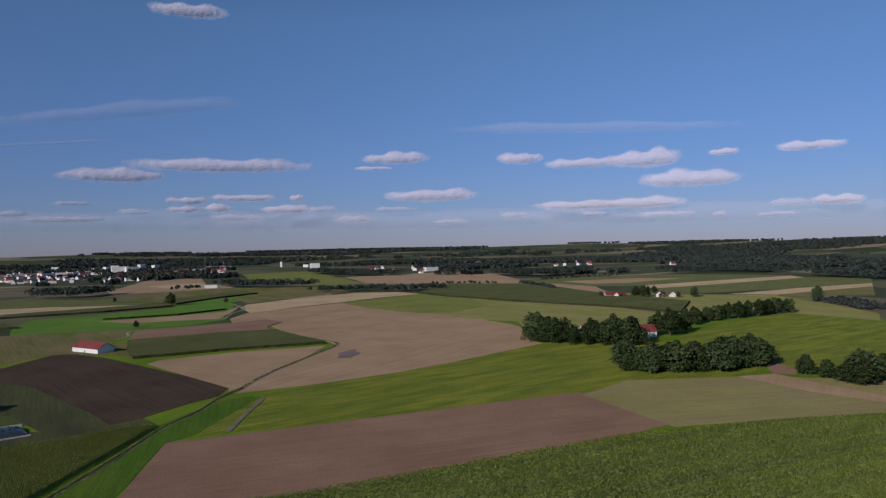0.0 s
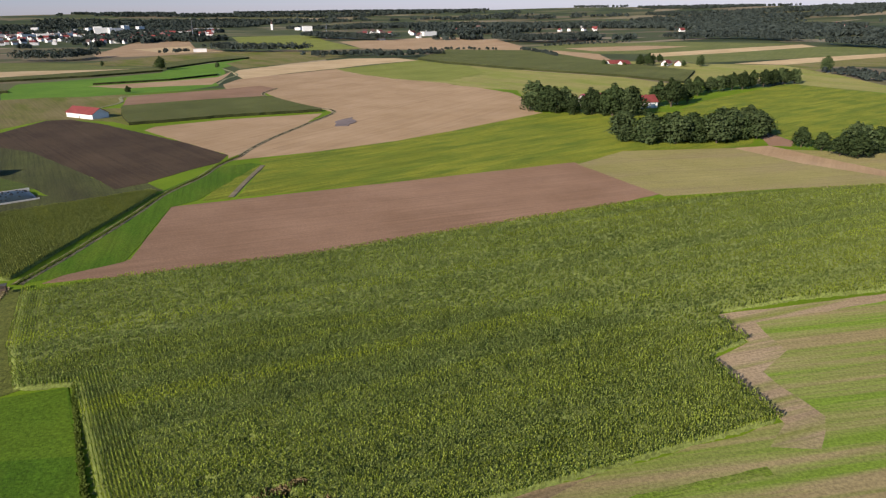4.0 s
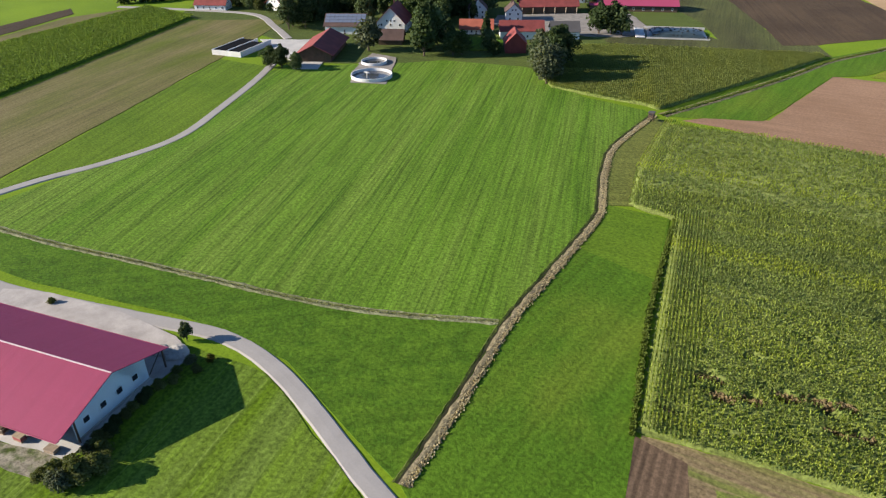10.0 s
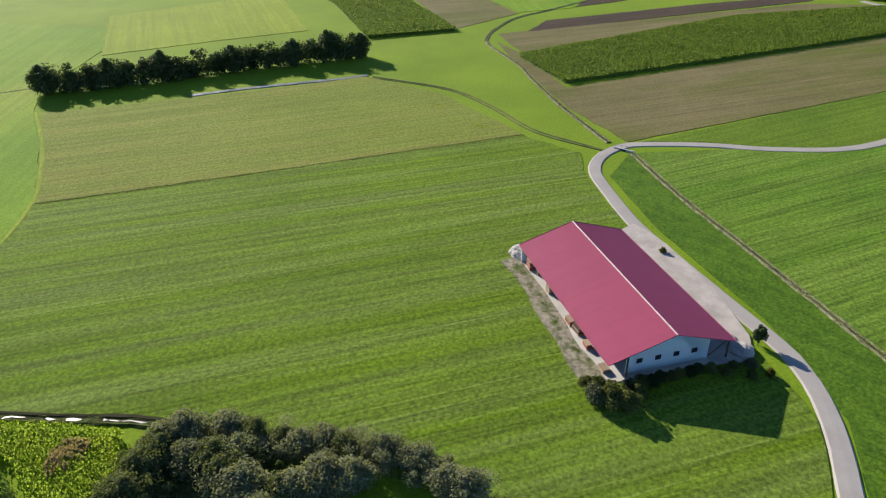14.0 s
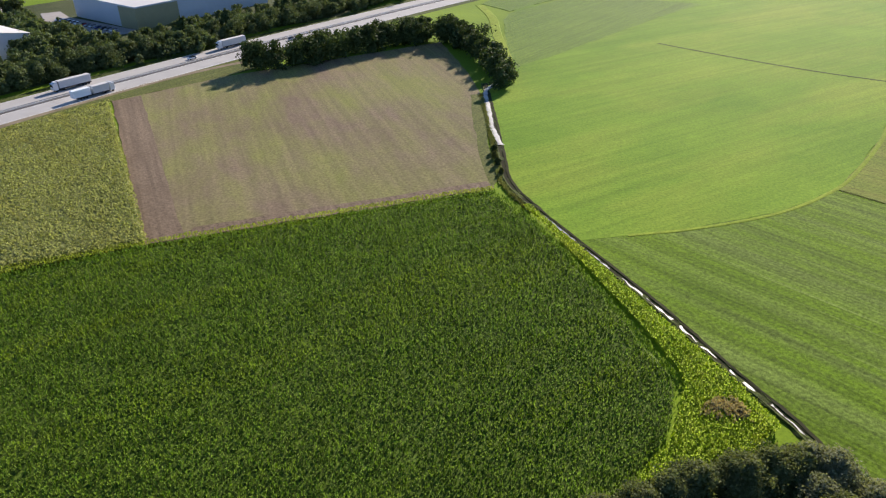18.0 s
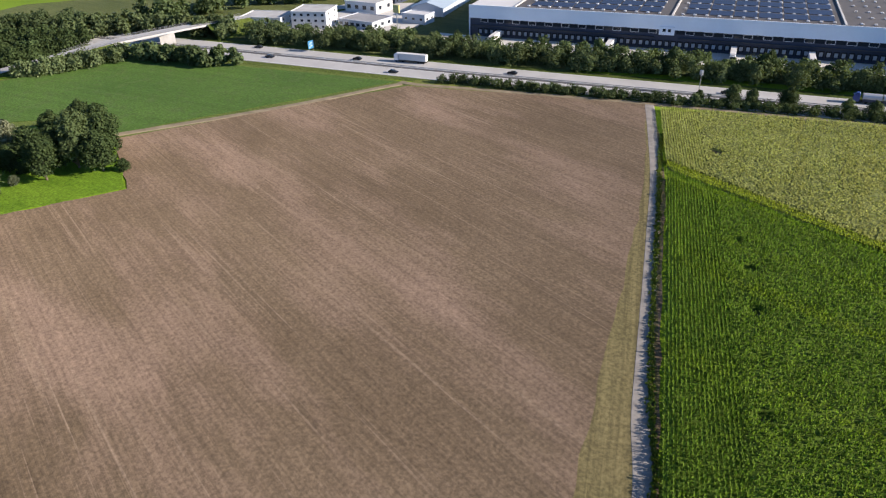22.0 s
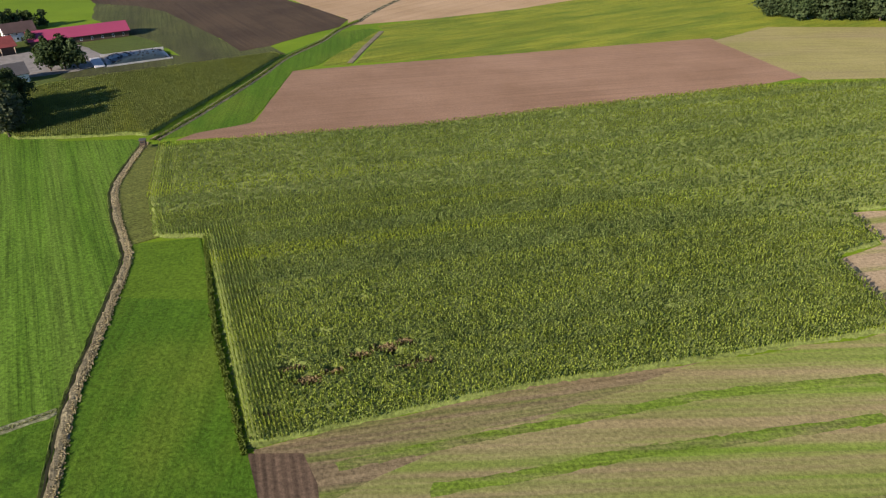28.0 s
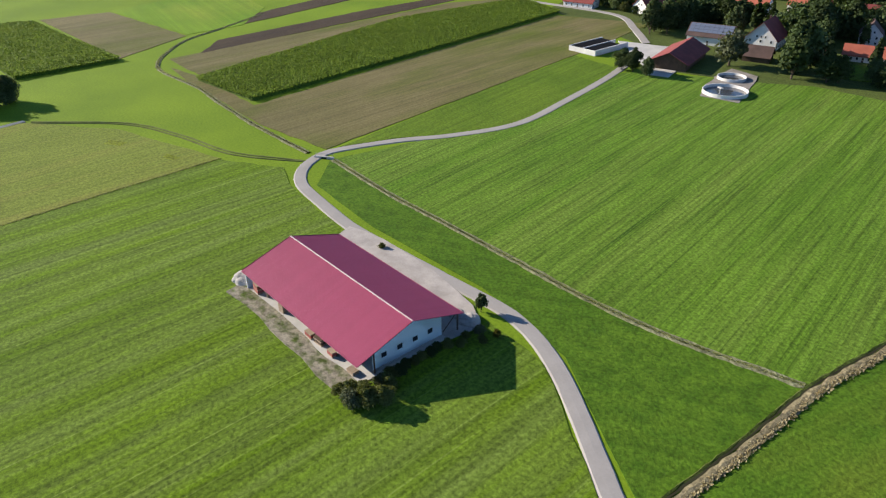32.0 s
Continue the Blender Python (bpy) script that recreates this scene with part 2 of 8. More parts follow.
def road(name, label, pts, width, material, z=0.22, shoulder=0.35, rag=0.12, step=3.0, kind="structure"):
    LAYER[0] += 0.002
    z += LAYER[0] * 0.2
    h = width / 2
    me = ribbon_mesh(name, smooth_line(pts, step), [(h + shoulder, 0.0), (h, z), (0, z + 0.03), (-h, z), (-h - shoulder, 0.0)], material, rag)
    return tagged(new(name, me), label, "road", kind=kind)


# ---- ground: one sheet to the horizon, rising into far hills ----
def ground_height(x, y):
    r = math.hypot(x, y)
    k = max(0.0, min(1.0, (r - 3500) / 1400))
    hills = 60 + 16 * noise.noise((x * 0.0009, y * 0.0009, 0.3)) + 12 * x / max(r, 1)
    return k * k * (3 - 2 * k) * hills


verts, faces, rings, spokes = [(0, 0, 0)], [], [30, 80, 160, 300, 500, 800, 1200, 1800, 2400, 2700, 3000, 3300, 3600, 3900, 4200, 4500, 4800, 4960], 160
for r in rings:
    for s in range(spokes):
        a = 2 * math.pi * s / spokes
        x, y = r * math.cos(a), r * math.sin(a)
        verts.append((x, y, ground_height(x, y)))
for s in range(spokes):
    faces.append((0, 1 + s, 1 + (s + 1) % spokes))
for k in range(len(rings) - 1):
    for s in range(spokes):
        a, b = 1 + k * spokes + s, 1 + k * spokes + (s + 1) % spokes
        faces.append((a, a + spokes, b + spokes, b))


def country_mat():
    """Open country seen from afar: a patchwork of small fields."""
    m, t, b = nodes_of("country")
    v = add(t, "TexVoronoi", Scale=1.0)
    t.links.new(coords(t, 20, (0.004, 0.009, 0)), v.inputs["Vector"])
    sep = t.nodes.new("ShaderNodeSeparateColor")
    t.links.new(v.outputs["Color"], sep.inputs[0])
    col = ramp(t, sep.outputs[0], [(0.0, (0.050, 0.070, 0.034)), (0.3, (0.10, 0.12, 0.05)), (0.5, (0.075, 0.095, 0.04)), (0.68, (0.24, 0.19, 0.12)), (0.82, (0.13, 0.14, 0.06)), (1.0, (0.36, 0.29, 0.19))])
    grain = noise_of(t, coords(t), 0.15, 5, 0.7)
    col = mix(t, 1.0, col, ramp(t, grain, [(0.3, 0.75), (0.7, 1.0)]), "MULTIPLY")
    near = add(t, "VectorMath")
    near.operation = "LENGTH"
    tc = add(t, "TexCoord")
    t.links.new(tc.outputs["Object"], near.inputs[0])
    far = t.nodes.new("ShaderNodeMapRange")
    far.inputs["From Min"].default_value, far.inputs["From Max"].default_value = 820, 860
    t.links.new(near.outputs["Value"], far.inputs["Value"])
    g = mix(t, ramp(t, noise_of(t, coords(t), 0.02, 5), [(0.35, 0), (0.65, 1)]), (0.155, 0.255, 0.015), (0.215, 0.330, 0.020))
    g = mix(t, 1.0, g, ramp(t, noise_of(t, coords(t), 1.2, 5, 0.75), [(0.3, 0.55), (0.7, 1.0)]), "MULTIPLY")
    t.links.new(mix(t, far.outputs[0], g, col), b.inputs["Base Color"])
    b.inputs["Roughness"].default_value, b.inputs["Specular IOR Level"].default_value = 0.95, 0.1
    return m


tagged(new("ground", mesh_of("ground", verts, faces, country_mat(), True)), "open farmland with meadows and fields reaching to low hills", "ground", kind="structure")

# ---- fields ----
SOIL = field_mat("pale_tilled_soil", (0.270, 0.162, 0.100), (0.345, 0.214, 0.140), 21, drill=1.5, drills=0.22, grain=0.3)
TAN = field_mat("pale_harvested_soil", (0.370, 0.250, 0.140), (0.465, 0.325, 0.195), 60, drill=4, drills=0.18, grain=0.25)
DARK_SOIL = field_mat("dark_ploughed_soil", (0.075, 0.050, 0.030), (0.115, 0.078, 0.046), 130, drill=2, drills=0.3, grain=0.4, relief=0.3)
SHINE = dict(spec=0.1, rough=0.95, uneven=0.0)
YELLOW_GREEN = field_mat("yellowing_clover", (0.240, 0.275, 0.030), (0.325, 0.350, 0.042), 38, drill=1.8, drills=0.3, grain=0.6, patch=(0.150, 0.215, 0.026), patch_amount=0.7, patch_scale=0.09, patch_stretch=0.25, spec=0.1)
STUBBLE = field_mat("stubble_regrowth", (0.335, 0.265, 0.125), (0.400, 0.322, 0.160), 11, patch=(0.205, 0.305, 0.038), patch_amount=0.55, patch_scale=0.13, patch_stretch=0.03, patch_edge=0.10, drill=1.1, drills=0.2, grain=0.4)
OLIVE = field_mat("olive_stubble", (0.218, 0.190, 0.070), (0.280, 0.232, 0.098), 125, drill=1.8, drills=0.3, grain=0.4, patch=(0.145, 0.175, 0.022), patch_amount=0.6)
OLIVE_S = field_mat("olive_regrowth", (0.198, 0.262, 0.036), (0.255, 0.318, 0.054), 125, drill=1.6, drills=0.25, grain=0.48, patch=(0.275, 0.300, 0.060), patch_amount=0.4, patch_scale=0.12, patch_stretch=0.04, relief=0.3, **SHINE)
BROWN = field_mat("harrowed_soil", (0.170, 0.120, 0.074), (0.230, 0.165, 0.106), 14, uneven=0.4, drill=0.55, drills=0.28, grain=0.45, patch=(0.300, 0.208, 0.148), patch_amount=0.3, patch_scale=0.035, patch_stretch=0.3, scratch=(0.300, 0.218, 0.152))
WEED_EDGE = field_mat("weedy_field_edge", (0.205, 0.175, 0.075), (0.265, 0.215, 0.100), -39, drill=0.8, drills=0.4, grain=0.5)
PURPLE = field_mat("weedy_stubble", (0.260, 0.186, 0.118), (0.325, 0.240, 0.156), 100, drill=2.5, drills=0.22, grain=0.45, patch=(0.305, 0.310, 0.085), patch_amount=1.0, patch_scale=0.04, patch_stretch=0.4)
GREEN_CROP = field_mat("dense_green_crop", (0.062, 0.128, 0.022), (0.086, 0.160, 0.030), 40, drill=3, drills=0.15, grain=0.5, patch=(0.085, 0.140, 0.035), patch_amount=0.2, patch_scale=0.2, patch_stretch=0.8)
VERGE = field_mat("dull_verge_grass", (0.165, 0.195, 0.040), (0.235, 0.250, 0.060), 45, drill=1.5, drills=0.3, grain=0.6, relief=0.3)
GREEN_CROP_S = field_mat("sunlit_green_crop", (0.165, 0.295, 0.022), (0.215, 0.355, 0.030), 40, drill=1.5, drills=0.3, grain=0.5, relief=0.3)
MOWN = field_mat("mown_meadow", (0.130, 0.265, 0.022), (0.178, 0.335, 0.030), 128.5, drill=0.9, drills=0.5, grain=0.58, patch=(0.225, 0.355, 0.050), patch_amount=0.85, patch_scale=0.09, patch_stretch=0.04, scratch=(0.046, 0.110, 0.010), relief=0.22, **SHINE)
MOWN_T = field_mat("rank_meadow", (0.089, 0.187, 0.014), (0.136, 0.249, 0.020), 60, drill=3.0, drills=0.2, grain=0.52, patch=(0.070, 0.155, 0.012), patch_amount=0.6, patch_scale=0.25, patch_stretch=0.9, relief=0.22, **SHINE)
MOWN_W = field_mat("swathed_meadow", (0.132, 0.238, 0.009), (0.190, 0.315, 0.013), 122.5, drill=1.6, drills=0.44, grain=0.58, patch=(0.200, 0.292, 0.050), patch_amount=0.85, patch_scale=0.14, patch_stretch=0.035, relief=0.15, scratch=(0.235, 0.335, 0.060), **SHINE)
MEADOW_S = field_mat("sunlit_meadow", (0.144, 0.278, 0.016), (0.206, 0.348, 0.024), 20, drill=3, drills=0.2, grain=0.38, patch=(0.255, 0.355, 0.034), patch_amount=0.5, patch_scale=0.022, patch_stretch=0.4, relief=0.12, **SHINE)
MEADOW_F = field_mat("far_sunlit_meadow", (0.230, 0.325, 0.025), (0.297, 0.386, 0.034), 35, drill=3, drills=0.2, grain=0.4, **SHINE)
TRIANGLE = field_mat("lane_grass", (0.121, 0.216, 0.017), (0.173, 0.275, 0.024), 130, drill=1.8, drills=0.3, grain=0.52, relief=0.22, **SHINE)
RANK = field_mat("rank_weeds", (0.230, 0.300, 0.015), (0.330, 0.390, 0.025), 70, drill=1.2, drills=0.4, grain=0.6, relief=0.5)
STRIP_G = field_mat("short_grass_strip", (0.088, 0.190, 0.014), (0.128, 0.248, 0.019), 106, drill=1.6, drills=0.25, grain=0.52, patch=(0.161, 0.246, 0.024), patch_amount=0.4, patch_scale=0.04, patch_stretch=0.5, relief=0.22, **SHINE)
STRIP_L = field_mat("pale_mown_strip", (0.118, 0.215, 0.016), (0.165, 0.268, 0.022), 30, drill=1.2, drills=0.2, grain=0.5, relief=0.2, **SHINE)
LAWN = field_mat("sunlit_lawn", (0.150, 0.275, 0.020), (0.205, 0.340, 0.028), 30, drill=1.2, drills=0.2, grain=0.5, patch=(0.120, 0.230, 0.016), patch_amount=0.4, patch_scale=0.08, patch_stretch=0.8, relief=0.2, **SHINE)
FAR_GREEN = field_mat("far_green_crop", (0.185, 0.215, 0.040), (0.245, 0.265, 0.060), 60, drill=5, drills=0.15, grain=0.3)
FAR_DARK = field_mat("far_dark_crop", (0.140, 0.165, 0.045), (0.195, 0.210, 0.065), 60, drill=5, drills=0.2, grain=0.4)
OLIVE_N = field_mat("pale_olive_stubble", (0.290, 0.275, 0.085), (0.370, 0.335, 0.115), 125, drill=1.8, drills=0.25, grain=0.35, patch=(0.250, 0.290, 0.055), patch_amount=0.6)
OLIVE_NEAR = field_mat("sparse_olive_stubble", (0.300, 0.270, 0.095), (0.370, 0.325, 0.125), 11, drill=1.6, drills=0.25, grain=0.4, patch=(0.330, 0.270, 0.130), patch_amount=0.6)
WEEDY = field_mat("weedy_dull_crop", (0.105, 0.120, 0.038), (0.165, 0.180, 0.058), 120, drill=1.4, drills=0.35, grain=0.6, patch=(0.085, 0.085, 0.035), patch_amount=0.6, relief=0.4)
PALE_TAN = field_mat("bleached_stubble", (0.49, 0.36, 0.195), (0.61, 0.46, 0.275), 50, drill=4, drills=0.15, grain=0.25)
STRIP_F = field_mat("far_grass", (0.105, 0.225, 0.022), (0.150, 0.280, 0.030), 60, drill=3, drills=0.2, grain=0.3)
HEADLAND = field_mat("bare_headland", (0.385, 0.285, 0.170), (0.455, 0.345, 0.215), 20, drill=0.9, drills=0.2, grain=0.4, patch=(0.235, 0.270, 0.055), patch_amount=0.2, patch_scale=0.15, patch_stretch=0.05)
HEADLAND_N = field_mat("weedy_headland", (0.295, 0.220, 0.118), (0.365, 0.275, 0.158), 20, drill=0.9, drills=0.35, grain=0.5, patch=(0.215, 0.275, 0.050), patch_amount=0.4, patch_scale=0.2, patch_stretch=0.05)
TILLED = field_mat("tilled_corner", (0.19, 0.125, 0.08), (0.25, 0.17, 0.11), 116, row=1.5, rows=0.6, drill=1.0, drills=0.3, grain=0.4)

ROUGH = field_mat("rough_wasteland", (0.095, 0.120, 0.035), (0.160, 0.180, 0.060), 30, drill=3, drills=0.3, grain=0.6, relief=0.4)
field("wasteland", "dull rough ground round the industrial park", [(356, -40), (384, 2), (400, 130), (470, 150), (560, 60), (560, -160), (440, -300), (250, -440), (100, -560), (-60, -540), (-20, -424), (23, -398), (113, -316), (230, -206)], ROUGH)
DULL = field_mat("dull_grass", (0.105, 0.150, 0.030), (0.160, 0.205, 0.045), 30, drill=2, drills=0.3, grain=0.6, relief=0.3)
field("field_dull_east", "dull green field beside the main road", [(250, 346), (300, 354), (356, 337), (376, 385), (398, 460), (300, 470), (262, 440)], FAR_DARK)
field("verge_crop", "dull grass round the crop field and copse", [(356, -40), (268, -106), (258, 14), (208, 60), (283, 66), (300, 84), (345, 96), (386, 2)], DULL)
field("farm_grass", "dull grass bank in front of the eastern farm", [(346, 96), (350, 120), (343, 168), (341, 228), (356, 330), (470, 340), (520, 240), (500, 140), (400, 126), (384, 104)], DULL)
# shade among the houses is put into the dull green here
field("village_grass", "dull shaded grass between the village houses", [(-300, 148), (-345, 165), (-440, 150), (-500, 200), (-470, 300), (-360, 380), (-240, 400), (-200, 350), (-222, 345), (-200, 329), (-225, 283), (-232, 262), (-207, 216), (-255, 195), (-290, 155)], DULL)
field("field_far_olive", "olive stubble field behind the far barn", [(-449, 724), (-417, 748), (-346, 772), (-334, 760), (-314, 694), (-318, 651), (-295, 653), (-275, 606), (-246, 552), (-267, 571), (-309, 586), (-329, 584), (-339, 538), (-420, 560), (-520, 690)], OLIVE)
field("field_far_green", "bright green grass among far fields", [(-479, 774), (-523, 882), (-462, 946), (-401, 1028), (-413, 1096), (-383, 1190), (-347, 1301), (-330, 1182), (-332, 1095), (-302, 1006), (-282, 889), (-262, 842), (-285, 797), (-338, 766), (-373, 744), (-414, 743), (-449, 724)], STRIP_F)
field("field_far_tan", "tan stubble between the green strips", [(-422, 852), (-343, 903), (-296, 949), (-302, 1042), (-282, 924), (-275, 855), (-320, 842), (-365, 823)], TAN)
field("field_far_tan", "tan stubble strip in the west", [(-720, 1050), (-612, 1083), (-522, 1091), (-445, 1110), (-460, 1063), (-524, 1009), (-590, 961), (-660, 930)], PALE_TAN)
field("field_far_olive", "olive green far crop strip", [(-860, 1230), (-768, 1260), (-624, 1226), (-544, 1156), (-453, 1132), (-522, 1091), (-612, 1083), (-720, 1050)], FAR_DARK)
field("field_far_olive", "long olive stubble field beside the far crops", [(-624, 1226), (-599, 1234), (-534, 1424), (-424, 1510), (-273, 1482), (-168, 1329), (-242, 1180), (-302, 1081), (-354, 1185), (-345, 1300), (-381, 1350), (-466, 1239), (-458, 1144), (-549, 1168)], OLIVE)
field("field_far_tan", "far tan field below the town", [(-697, 1453), (-818, 1917), (-864, 2189), (-782, 2243), (-570, 1684), (-461, 1556), (-534, 1424), (-644, 1364)], TAN)
field("field_far_pale", "pale harvested strip below the town", [(-697, 1643), (-610, 1764), (-547, 1613), (-449, 1515), (-554, 1479)], PALE_TAN)
field("field_far_green", "far green meadow before the church", [(-657, 2290), (-429, 2401), (-317, 1981), (-174, 1581), (-280, 1521), (-487, 1788)], FAR_GREEN)
field("field_far_tan", "far tan field between two woods", [(-174, 1581), (-268, 1906), (-142, 2003), (3, 2108), (146, 1929), (186, 1431), (9, 1465), (-74, 1520)], TAN)
field("field_tan_north", "pale harvested field with bare soil", [(-125, 414), (-123, 445), (-119, 485), (-107, 545), (-94, 611), (-114, 641), (-152, 688), (-188, 761), (-185, 798), (-213, 836), (-243, 804), (-261, 854), (-259, 922), (-205, 994), (-151, 1060), (-103, 956), (-58, 898), (1, 850), (11, 824), (42, 786), (71, 736), (80, 689), (78, 600), (84, 594), (7, 509), (-32, 471), (-80, 437)], TAN)
field("field_pale_north", "bleached stubble strip behind the harvested field", [(-255, 921), (-292, 1005), (-297, 1060), (-239, 1168), (-161, 1270), (-82, 1271), (-40, 1211), (-109, 1138), (-153, 1070), (-206, 1003)], PALE_TAN)
field("field_green_north", "dull green field behind the harvested field", [(-154, 1051), (-40, 1211), (1, 1132), (128, 977), (221, 886), (262, 797), (239, 720), (150, 650), (90, 650), (80, 700), (79, 760), (42, 786), (1, 844), (-58, 898), (-103, 956)], OLIVE_N)
field("field_green_corner", "green corner of the dull field", [(-154, 1051), (-40, 1211), (1, 1132), (40, 1085), (60, 960), (1, 860), (-58, 898), (-103, 956)], FAR_GREEN, 4.0)
field("field_far_tan", "tan field beside the far farm", [(197, 1429), (224, 1424), (283, 1312), (271, 1150), (232, 1109), (205, 1210)], TAN)
field("field_far_olive", "far olive strip", [(189, 1549), (277, 1644), (552, 1708), (769, 1557), (574, 1430), (374, 1311), (283, 1312), (224, 1424)], FAR_DARK)
field("field_far_tan", "pinkish tan strip above the far farm", [(250, 1500), (420, 1560), (520, 1520), (374, 1400), (290, 1390)], TAN)
field("field_far_pale", "pale harvested far strip", [(374, 1311), (574, 1430), (759, 1536), (746, 1453), (529, 1315), (347, 1214)], PALE_TAN)
field("field_far_green", "dull green far field between pale strips", [(347, 1214), (529, 1315), (746, 1453), (859, 1410), (758, 1242), (586, 1161), (448, 1110), (380, 1087)], FAR_DARK)
field("field_far_pale", "pale far strip beside the green field", [(432, 1068), (586, 1161), (758, 1242), (713, 1166), (563, 1081), (493, 1038)], PALE_TAN)
field("field_far_tan", "brown stubble in front of the far hedge", [(493, 1038), (563, 1081), (713, 1166), (610, 992), (539, 1002), (483, 938)], OLIVE)
field("field_far_olive", "olive meadow in front of the far farm", [(292, 1018), (236, 1131), (271, 1150), (376, 1077), (428, 1058), (488, 1029), (483, 938), (488, 906), (472, 762), (435, 700), (384, 795), (384, 846), (302, 823), (262, 797), (330, 942)], OLIVE_N)
field("field_east_meadow", "bright yellow-green meadow behind the woods", [(200, 600), (243, 660), (384, 795), (430, 691), (520, 600), (520, 540), (300, 440), (232, 460), (222, 490)], YELLOW_GREEN)
field("field_clover", "yellow-green clover field", [(-103, 400), (-110, 413), (-80, 437), (-32, 471), (7, 509), (62, 570), (84, 593), (136, 590), (220, 590), (222, 500), (200, 450), (189, 434), (111, 428), (76, 392), (-99, 327)], YELLOW_GREEN)
field("field_clover_strip", "narrow strip of yellow-green clover", [(-117, 404), (-106, 400), (-102, 325), (-114, 321)], YELLOW_GREEN)
field("field_soil_north", "bare pinkish brown tilled field", [(-125, 311), (75, 397), (104, 325), (80, 309), (14, 276), (-50, 244), (-108, 224), (-134, 217), (-129, 228), (-114, 240)], SOIL)
field("field_olive_north", "olive stubble field", [(76, 392), (111, 428), (189, 434), (300, 400), (290, 345), (227, 333), (165, 332), (104, 320)], OLIVE_NEAR)
field("field_path_north", "pale bare earth strip between fields", [(181, 433), (206, 440), (221, 401), (236, 367), (262, 316), (250, 310), (228, 354), (201, 387)], TAN)
field("bare_track", "bare brown trodden ground beside the copse", [(225, 499), (227, 451), (218, 436), (206, 440), (210, 456), (213, 477)], SOIL, 1.2)
field("field_ploughed", "dark freshly ploughed field", [(-360, 500), (-329, 522), (-327, 581), (-309, 586), (-271, 560), (-221, 515), (-173, 472), (-133, 430), (-132, 408), (-143, 388), (-151, 370), (-155, 358), (-166, 345), (-186, 368), (-223, 405), (-264, 446), (-294, 463), (-330, 470)], DARK_SOIL)
field("field_green_farm", "dull weedy green field beside the ploughed field", [(-330, 470), (-294, 463), (-264, 446), (-223, 405), (-186, 368), (-166, 345), (-177, 335), (-193, 333), (-222, 361), (-242, 374), (-300, 420)], WEEDY)
field("field_green_edge", "narrow dull green margin along the northern maize", [(-193, 333), (-177, 335), (-166, 345), (-155, 358), (-140, 342), (-147, 338), (-184, 309), (-222, 282), (-240, 300), (-222, 345)], WEEDY, 0.6)
field("field_soil_far", "bare brown field by the ditch", [(-224, 527), (-222, 543), (-177, 576), (-103, 605), (-107, 548), (-114, 517), (-120, 487), (-124, 445), (-130, 419), (-133, 430), (-173, 472)], TAN)
field("field_reddish_far", "reddish bare field above the far maize", [(-295, 653), (-327, 740), (-311, 758), (-243, 804), (-213, 836), (-186, 804), (-188, 746), (-151, 684), (-172, 716), (-214, 702), (-260, 677)], SOIL)
field("grass_strip_north", "bright green grass strip beside the maize", [(-141, 339), (-128, 394), (-113, 405), (-106, 402), (-117, 322), (-125, 310), (-115, 238), (-134, 221), (-142, 216)], STRIP_G)
field("stubble_field", "striped stubble field with green regrowth", [(-39, 62), (-47, 77), (-46, 80), (-6, 100), (73, 131), (68, 159), (81, 169), (79, 186), (137, 201), (231, 223), (323, 240), (344, 136), (336, 93), (279, 79), (218, 70.5), (60, 36), (10, 50)], STUBBLE)
field("stubble_headland", "bare reddish headland beside the maize", [(140, 201.5), (79, 186.5), (81.5, 169), (68, 159.5), (73, 130.5), (66, 122), (76, 121), (83, 133), (78, 153), (89, 164), (88, 181), (142, 198)], HEADLAND, 0.6)
field("stubble_headland", "bare trodden edge along the maize", [(-6, 100.5), (-47, 79.5), (-38, 62), (-30, 72), (-14, 86), (14, 103), (30, 114.5)], HEADLAND_N, 0.8)
field("tilled_corner", "small tilled brown corner with wheel tracks", [(-47.5, 78.5), (-38.5, 80), (-34, 74), (-24, 50), (-33, 42)], TILLED, 0.6)
field("field_tan_east", "pale bare field beside the main road", [(252, 336), (306, 355), (354, 353), (346, 304), (338, 267), (331, 246), (303, 241), (263, 234), (236, 229), (230, 250), (224, 272), (225, 301), (255, 304)], TAN)


def regrowth(label, line, half):
    """A green drill strip of regrowth lying on the stubble."""
    LAYER[0] += 0.0025
    z = LAYER[0]
    me = ribbon_mesh("regrowth_strip", smooth_line(line, 1.5), [(half, z), (0, z + 0.004), (-half, z)], REGROWTH)
    for v in me.vertices:
        v.co += Vector((1, 1, 0)) * 0.9 * noise.noise((v.co.x * 0.5, v.co.y * 0.5, half))
    return tagged(new("regrowth_strip", me), label, "crop", kind="structure")


REGROWTH = field_mat("green_regrowth", (0.190, 0.300, 0.030), (0.245, 0.345, 0.042), 14, drill=0.8, drills=0.35, grain=0.6, patch=(0.270, 0.270, 0.090), patch_amount=0.4, patch_scale=0.25, patch_stretch=0.2)
regrowth("bright green strip of regrowth across the stubble", [(-32, 78), (-19.7, 83.6), (-6.1, 89.6), (9.7, 96.2), (31.1, 105), (62.8, 114.5)], 1.1)
regrowth("bright green strip of regrowth across the stubble", [(-16, 75.5), (-1.9, 80.7), (15, 87.9), (32.7, 93.9), (58.8, 103)], 1.2)
regrowth("bright green strip of regrowth across the stubble", [(20, 76), (60, 86), (96, 97), (150, 112), (210, 128)], 1.0)
field("grass_strip", "bright mown grass strip beside the maize", [(-108, 143), (-91, 149), (-48, 79), (-30, 50), (-55, 40), (-64, 42), (-70, 55), (-78, 71), (-85, 85), (-91, 101), (-97, 117), (-104, 135)], STRIP_G, 0.2)
